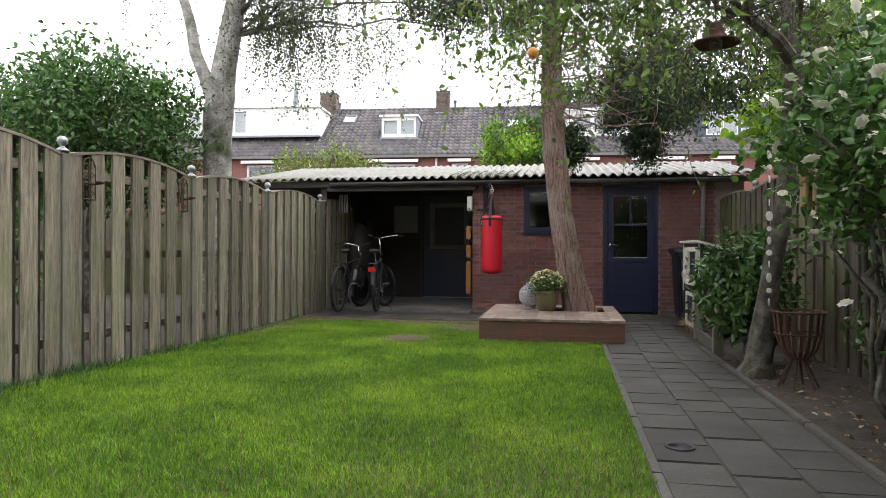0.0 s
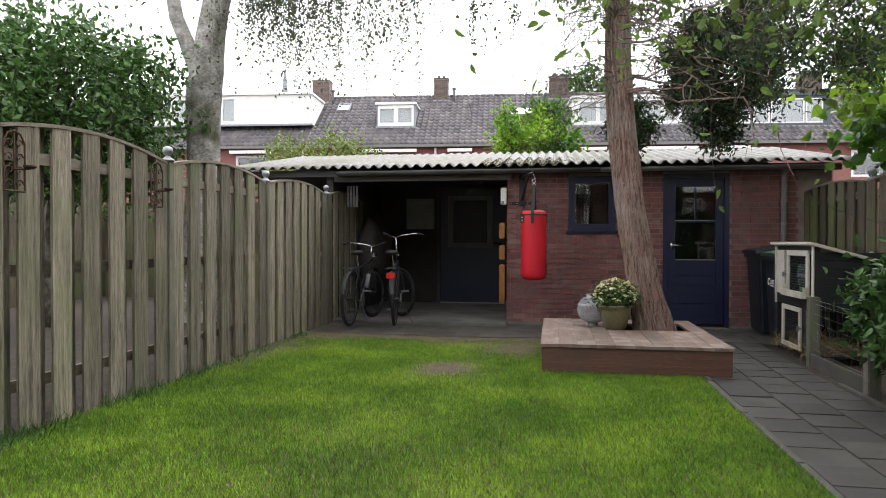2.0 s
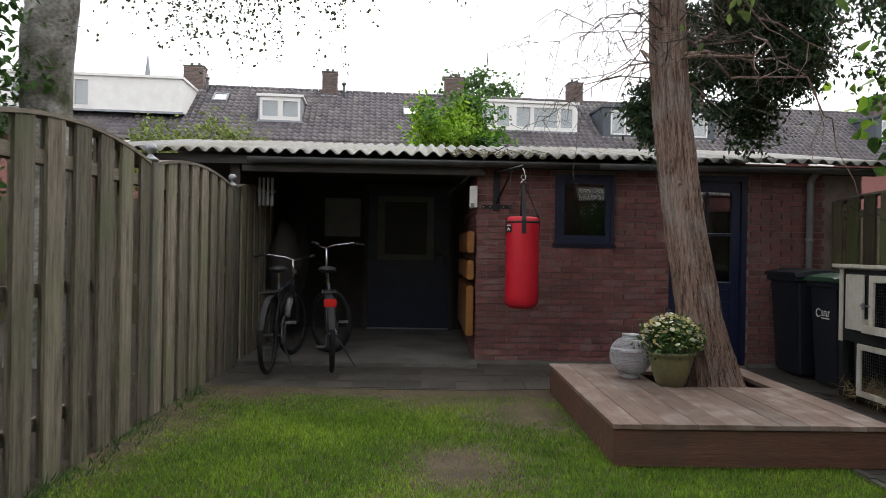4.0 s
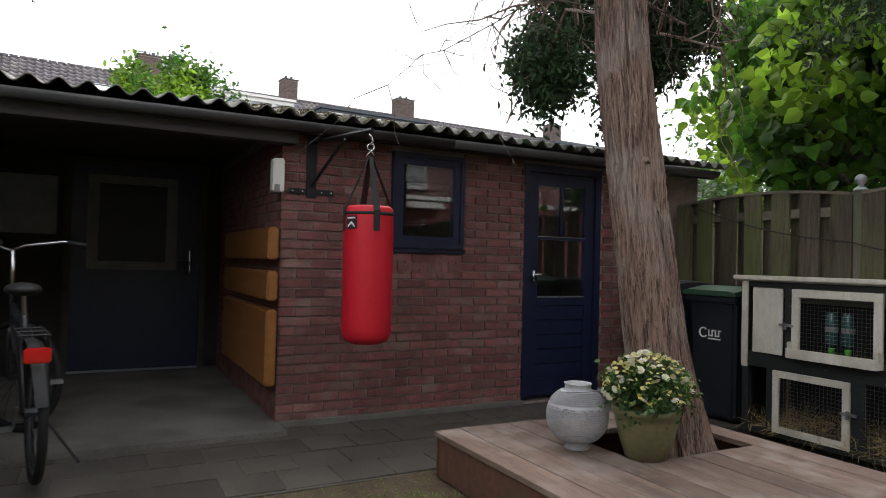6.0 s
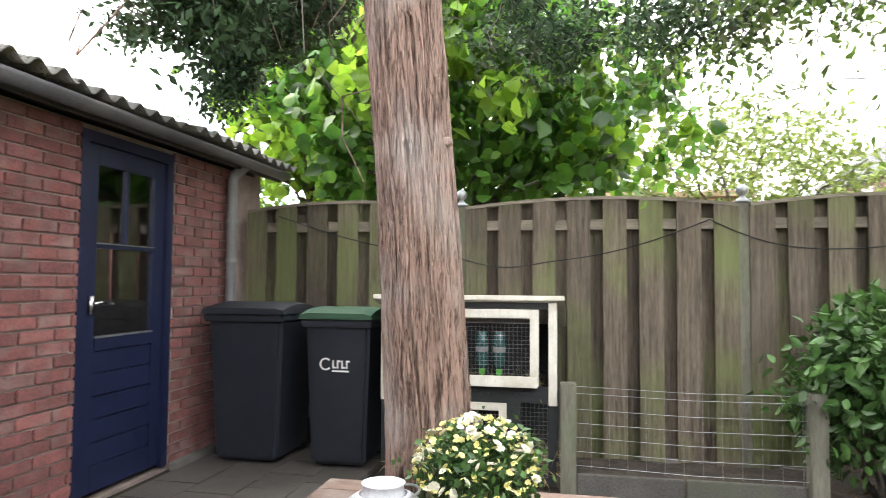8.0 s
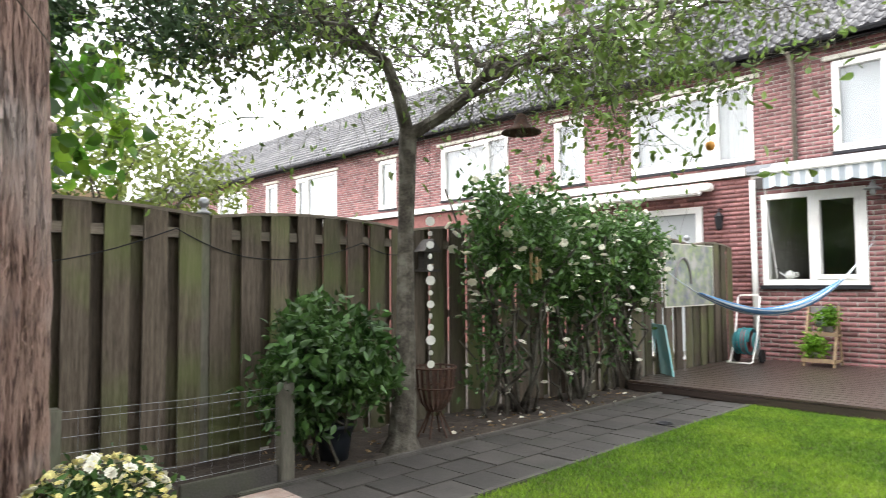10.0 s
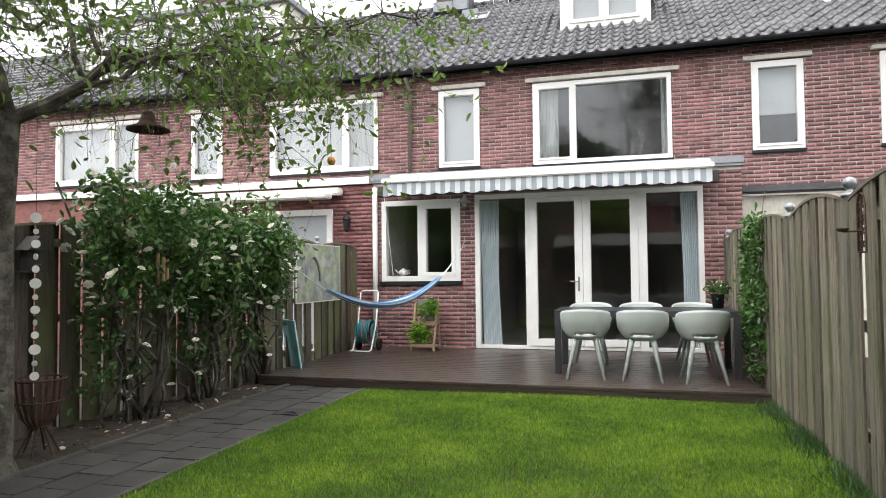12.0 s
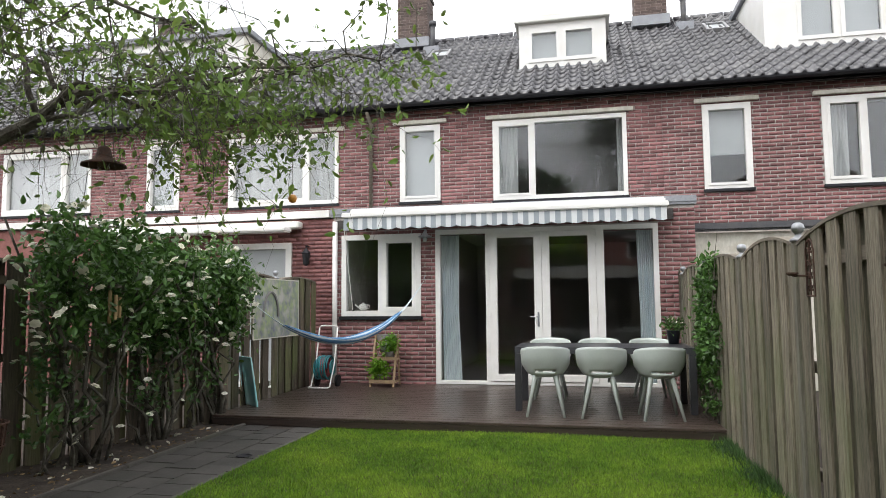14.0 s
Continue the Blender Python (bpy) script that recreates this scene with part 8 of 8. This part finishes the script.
for t0, t1 in ((0.0, 0.17), (0.85, 1.0)):
    bm = bmesh.new()
    for k in range(7):
        e = 0.03 * (k - 3) / 3
        pts = []
        for t in np.linspace(t0, t1, 6):
            s = (t - t0) / (t1 - t0) if t0 == 0 else (t1 - t) / (t1 - t0)
            pts.append(ham_at(t) + side * e * s)
        tube(bm, pts, 0.004, 4)
    part("cords", bm, M["ham_white"], ham)
part("wall_hook", tubes(([(0.79, HOUSE_Y, 1.80), (0.79, HOUSE_Y + 0.07, 1.80), (0.80, HOUSE_Y + 0.1, 1.74)], 0.008)), M["steel"], ham)

# hose reel
hr = thing("hose_reel", (2.25, 0.3, DECK_Z), "steel hose trolley with coiled teal and red hose", "hose reel")
bm = bmesh.new()
for x in (2.10, 2.40):
    tube(bm, [(x, 0.52, DECK_Z + 0.02), (x, 0.42, DECK_Z + 0.03), (x, 0.24, DECK_Z + 0.35), (x, 0.10, DECK_Z + 0.90)], 0.012, 8)
tube(bm, [(2.10, 0.10, DECK_Z + 0.90), (2.13, 0.09, DECK_Z + 0.93), (2.37, 0.09, DECK_Z + 0.93), (2.40, 0.10, DECK_Z + 0.90)], 0.012, 8)
tube(bm, [(2.10, 0.52, DECK_Z + 0.02), (2.40, 0.52, DECK_Z + 0.02)], 0.012, 8)
part("frame", bm, M["white"], hr, smooth=True)
for k, (m, r) in enumerate(((M["teal"], 0.17), (M["pinkhose"], 0.15))):
    bm = bmesh.new()
    tube(bm, [(2.15 + 0.2 * t / (2 * math.pi * 7) if k == 0 else 2.20 + 0.1 * t / (2 * math.pi * 7), 0.26 + (r + 0.012 * math.sin(t * 0.31)) * math.cos(t), DECK_Z + 0.30 + (r + 0.012 * math.sin(t * 0.31)) * math.sin(t)) for t in np.linspace(0, 2 * math.pi * 7, 130)], 0.012, 6)
    part("hose", bm, m, hr, smooth=True)
for x in (2.12, 2.38):
    part("side_disc", tubes(([(x - 0.006, 0.26, DECK_Z + 0.30), (x + 0.006, 0.26, DECK_Z + 0.30)], 0.12), seg=22), M["teal"], hr)
for x in (2.08, 2.42):
    part("wheel", tubes(([(x - 0.02, 0.14, DECK_Z + 0.09), (x + 0.02, 0.14, DECK_Z + 0.09)], 0.09), seg=20), M["tyre"], hr)

# plant ladder
ps = thing("plant_ladder", (1.37, 0.0, DECK_Z), "small bare wood plant ladder with leafy pots", "plant stand")
for x in (1.19, 1.55):
    part("rail", boxes((x - 0.014, x + 0.014, -0.02, 0.02, 0, 0.84)), M["wood"], ps).matrix_basis = pose(0, 0.14, DECK_Z, 20)
    part("back_leg", boxes((x - 0.012, x + 0.012, -0.012, 0.012, 0, 0.80)), M["wood"], ps).matrix_basis = pose(0, -0.22, DECK_Z, -8)
for z, y0, y1 in ((0.06, -0.18, 0.16), (0.40, -0.18, 0.02)):
    part("shelf", boxes((1.17, 1.57, y0, y1, DECK_Z + z, DECK_Z + z + 0.018), (1.17, 1.57, y1 - 0.015, y1, DECK_Z + z + 0.018, DECK_Z + z + 0.05)), M["wood"], ps)
part("chalk_board", boxes((1.20, 1.54, -0.15, -0.135, DECK_Z + 0.70, DECK_Z + 0.78)), M["frame_grey"], ps)
for x, y, z, r in ((1.46, 0.02, 0.078, 0.28), (1.30, -0.07, 0.418, 0.2)):
    pp = thing("potted_herb", (x, y, DECK_Z + z), "bushy green herb in a small pale pot", "potted plant", "ladder plants")
    part("pot", lathe(bmesh.new(), [(0.05, 0), (0.075, 0.11), (0.08, 0.115), (0.07, 0.11), (0.0, 0.1)], (x, y, DECK_Z + z), 18), M["clay"], pp, smooth=True)
    leaf_mesh("leaves", cloud((x, y + 0.02, DECK_Z + z + 0.22), (r * 0.62, r * 0.5, r * 0.55), 40, 12, 0.04, 0.3), 0.07, M["leaf_lime"], pp, 0.55, 0.3)
pl = bmesh.new()
lathe(pl, [(0.0, 0), (0.07, 0.0), (0.085, 0.06), (0.06, 0.12), (0.02, 0.16), (0.018, 0.19), (0.0, 0.19)], (1.36, -0.05, DECK_Z + 0.52), 16)
solid("glass_bulb", pl, M["steel"], "smoky glass bottle on the plant ladder", "bottle", smooth=True)

# prints on the fence by the deck
fpn = thing("garden_print", (2.60, 1.18, 0.90), "large faded garden picture hung on the fence", "picture")
part("sheet", boxes((2.583, 2.592, 0.495, 1.865, 0.915, 1.715)), M["print_green"], fpn)
part("border", boxes((2.58, 2.594, 0.48, 0.495, 0.90, 1.73), (2.58, 2.594, 1.865, 1.88, 0.90, 1.73), (2.58, 2.594, 0.495, 1.865, 0.90, 0.915), (2.58, 2.594, 0.495, 1.865, 1.715, 1.73)), M["cream"], fpn)
part("arch_motif", tubes(([(2.578, 1.4 + 0.22 * math.cos(t), 1.2 + 0.34 * math.sin(t)) for t in np.linspace(0, math.pi, 14)], 0.02), seg=5), M["frame_grey"], fpn)
tb = thing("canvas_print", (2.5, 2.2, DECK_Z), "turquoise canvas print leaning against the fence post", "picture")
bm = bmesh.new()
box(bm, -0.009, 0.009, -0.20, 0.20, 0, 0.62, tilt=Matrix.Translation((2.47, 2.12, DECK_Z)) @ Matrix.Rotation(radians(52), 4, "Z") @ Matrix.Rotation(radians(9), 4, "Y"))
part("canvas", bm, M["turq"], tb)
bm = bmesh.new()
base = Matrix.Translation((2.47, 2.12, DECK_Z)) @ Matrix.Rotation(radians(52), 4, "Z") @ Matrix.Rotation(radians(9), 4, "Y")
for k, (yc, zc, r) in enumerate(((0.05, 0.40, 0.06), (0.02, 0.2, 0.09), (-0.06, 0.5, 0.07))):
    bm = bmesh.new()
    tube(bm, [base @ Vector((-0.011, yc + r * math.cos(t), zc + r * 0.5 * math.sin(t))) for t in np.linspace(0.2, 2.9, 10)], 0.006, 4)
    part("brush_line", bm, M["ham_white"], tb, "pale brushed line")

# table and chairs
tbl = thing("garden_table", (-1.88, 1.55, DECK_Z), "long anthracite aluminium garden table", "table")
TX0, TX1, TY0, TY1, TZ = -2.90, -0.87, 1.12, 2.02, DECK_Z + 0.74
part("tabletop", boxes((TX0 + 0.06, TX1 - 0.06, TY0 + 0.06, TY1 - 0.06, TZ - 0.012, TZ - 0.002), bevel=0.003), M["table"], tbl)
part("apron", boxes((TX0, TX1, TY0, TY0 + 0.058, TZ - 0.07, TZ), (TX0, TX1, TY1 - 0.058, TY1, TZ - 0.07, TZ), (TX0, TX0 + 0.058, TY0 + 0.058, TY1 - 0.058, TZ - 0.07, TZ), (TX1 - 0.058, TX1, TY0 + 0.058, TY1 - 0.058, TZ - 0.07, TZ)), M["table"], tbl)
for x in (TX0 + 0.0, TX1 - 0.075):
    for y in (TY0, TY1 - 0.075):
        part("leg", boxes((x, x + 0.075, y, y + 0.075, DECK_Z, TZ - 0.072), bevel=0.003), M["table"], tbl)


def chair():
    """A moulded tub chair; it looks along local -y."""
    c = thing("garden_chair", (0, 0, 0), "grey-green moulded plastic tub chair on splayed legs", "chair", "chairs round the garden table")
    bm = bmesh.new()
    n, m = 32, 10
    grid = []
    for j in range(m + 1):
        t = j / m
        row = []
        for i in range(n + 1):
            a = math.pi * (-0.22 + 1.44 * i / n)
            # the shell rises highest at the back, lowest at the arms' front
            back = max(0.0, math.sin(a))
            top = 0.63 + 0.15 * back ** 0.25
            z = 0.455 + (top - 0.455) * t ** 1.1
            r = 0.175 + 0.065 * min(1, t * 1.6) ** 0.7 + 0.02 * t
            row.append(bm.verts.new((r * 1.08 * math.cos(a), r * math.sin(a) * 1.0 + 0.02 * t * back, z)))
        grid.append(row)
    for j in range(m):
        for i in range(n):
            if j == 1 and 12 <= i <= 19:
                continue
            bm.faces.new((grid[j][i], grid[j][i + 1], grid[j + 1][i + 1], grid[j + 1][i]))
    bmesh.ops.recalc_face_normals(bm, faces=bm.faces[:])
    sh = part("backrest", bm, M["chair"], c, smooth=True)
    sd = sh.modifiers.new("thickness", "SOLIDIFY")
    sd.thickness = 0.012
    bm = bmesh.new()
    lathe(bm, [(0.0, 0.43), (0.13, 0.43), (0.165, 0.443), (0.175, 0.458), (0.155, 0.462), (0.0, 0.45)], (0, 0, 0), 28)
    for v in bm.verts:
        v.co.y = v.co.y * 1.05 - 0.01
    part("seat", bm, M["chair"], c, smooth=True)
    for sx in (-1, 1):
        for sy in (-1, 1):
            bm = bmesh.new()
            a, b = Vector((0.11 * sx, 0.10 * sy, 0.445)), Vector((0.205 * sx, 0.225 * sy, 0.0))
            tube(bm, [a, a.lerp(b, 0.15), b], [0.03, 0.026, 0.015], 8)
            part("leg", bm, M["chair"], c, smooth=True)
    return c


first_chair = chair()
first_chair.matrix_basis = pose(-1.24, 2.22, DECK_Z, 0, 0, 2)
for x, y, r in ((-1.86, 2.24, -3), (-2.48, 2.26, 4), (-1.22, 0.86, 180), (-1.86, 0.84, 177), (-2.52, 0.86, 184)):
    copy_thing(first_chair, pose(x, y, DECK_Z, 0, 0, r))
tp = thing("table_plant", (-2.78, 1.25, TZ), "small flowering plant in a dark pot on the table", "potted plant")
part("pot", lathe(bmesh.new(), [(0.06, 0), (0.085, 0.16), (0.09, 0.165), (0.08, 0.16), (0.0, 0.14)], (-2.76, 1.22, TZ), 18), M["bin"], tp, smooth=True)
leaf_mesh("leaves", cloud((-2.76, 1.22, TZ + 0.22), (0.12, 0.12, 0.08), 26, 12, 0.03, 0.3), 0.05, M["leaf"], tp, 0.5, 0.1)
blooms("blossom", dome((-2.76, 1.22, TZ + 0.23), (0.13, 0.13, 0.09), 14), 0.016, M["petal"], tp, 6)

# teapot on the kitchen sill
tea = thing("teapot", (1.9, HOUSE_Y - 0.16, 1.17), "white china teapot on the inner window sill", "teapot")
part("pot", lathe(bmesh.new(), [(0.04, 0.0), (0.075, 0.03), (0.08, 0.06), (0.05, 0.1), (0.02, 0.11), (0.012, 0.125), (0.0, 0.13)], (1.9, HOUSE_Y - 0.17, 1.26), 20), M["white"], tea, smooth=True)
part("spout", tubes(([(1.97, HOUSE_Y - 0.17, 1.30), (2.02, HOUSE_Y - 0.17, 1.34), (2.04, HOUSE_Y - 0.17, 1.36)], 0.012)), M["white"], tea)
part("handle", tubes(([(1.83, HOUSE_Y - 0.17, 1.35), (1.79, HOUSE_Y - 0.17, 1.34), (1.79, HOUSE_Y - 0.17, 1.30), (1.83, HOUSE_Y - 0.17, 1.285)], 0.007)), M["white"], tea)
solid("window_board", boxes((0.80, 2.15, HOUSE_Y - 0.35, HOUSE_Y - 0.1, 1.22, 1.255)), M["white"], "white inner window board of the kitchen", "sill", kind="structure")

# neighbours' awning and lamp
na = thing("awning", (5.0, HOUSE_Y, 2.7), "rolled white awning on the neighbouring house", "awning")
part("cassette", boxes((2.9, 6.6, HOUSE_Y, HOUSE_Y + 0.2, 2.62, 2.74), bevel=0.02), M["white"], na)
part("front_bar", boxes((3.0, 6.5, HOUSE_Y + 0.22, HOUSE_Y + 0.5, 2.54, 2.62), bevel=0.02), M["white"], na)
nd = thing("neighbour_window", (3.75, HOUSE_Y, 0.9), "white framed window of the neighbouring house", "window")
part("window_frame", boxes((3.1, 4.4, HOUSE_Y - 0.06, HOUSE_Y + 0.03, 0.0, 0.08), (3.1, 4.4, HOUSE_Y - 0.06, HOUSE_Y + 0.03, 2.3, 2.4), (3.1, 3.2, HOUSE_Y - 0.06, HOUSE_Y + 0.03, 0.08, 2.3), (4.3, 4.4, HOUSE_Y - 0.06, HOUSE_Y + 0.03, 0.08, 2.3)), M["white"], nd)
part("blind", boxes((3.2, 4.3, HOUSE_Y - 0.02, HOUSE_Y - 0.012, 0.08, 2.3)), M["opal"], nd)
nl = thing("wall_lantern", (2.78, HOUSE_Y + 0.1, 2.1), "black wall lantern on the neighbouring house", "lamp")
part("cage", lathe(bmesh.new(), [(0.02, 0.0), (0.05, 0.03), (0.07, 0.2), (0.08, 0.21), (0.03, 0.27), (0.0, 0.3)], (2.80, HOUSE_Y + 0.1, 2.0), 8), M["iron"], nl)
part("arm", tubes(([(2.80, HOUSE_Y - 0.02, 2.33), (2.80, HOUSE_Y + 0.1, 2.33), (2.80, HOUSE_Y + 0.1, 2.28)], 0.012)), M["iron"], nl)
sv = thing("sunscreen_box", (-5.0, WALL_Y + 0.3, 2.5), "dark roller box over the neighbour's patio", "sunscreen")
part("box", boxes((-9.3, -3.36, WALL_Y + 0.2, WALL_Y + 0.34, 2.47, 2.6), bevel=0.03), M["gutter"], sv)


# ---- bricks of the shed wall ----
near = sorted(shed_rects, key=lambda r: abs((r[0] + r[1]) / 2 - 0.35))
for a, b, c, d in near[:300]:
    ob = new("brick", wall_brick(b - a, d - c, 0.012))
    ob.matrix_basis = pose(a, SHED_Y + 0.002 - rng.uniform(0, 0.004), c, 0, 0, 0)
    ob.parent = wall_shed
rest = bmesh.new()
for a, b, c, d in near[300:]:
    box(rest, a + 0.001, b - 0.001, SHED_Y - 0.010 - rng.uniform(0, 0.003), SHED_Y + 0.01, c, d)
tagged(part("bricks", rest, M["brick"], wall_shed), kind="stuff")
side = bmesh.new()
for a, b, c, d in bricks(SHED_Y - 0.006, 13.8, 0.0, 2.06, []):
    box(side, -0.668 - rng.uniform(0, 0.002), -0.65, a, b, c, d)
tagged(part("bricks", side, M["brick"], wall_side), kind="stuff")
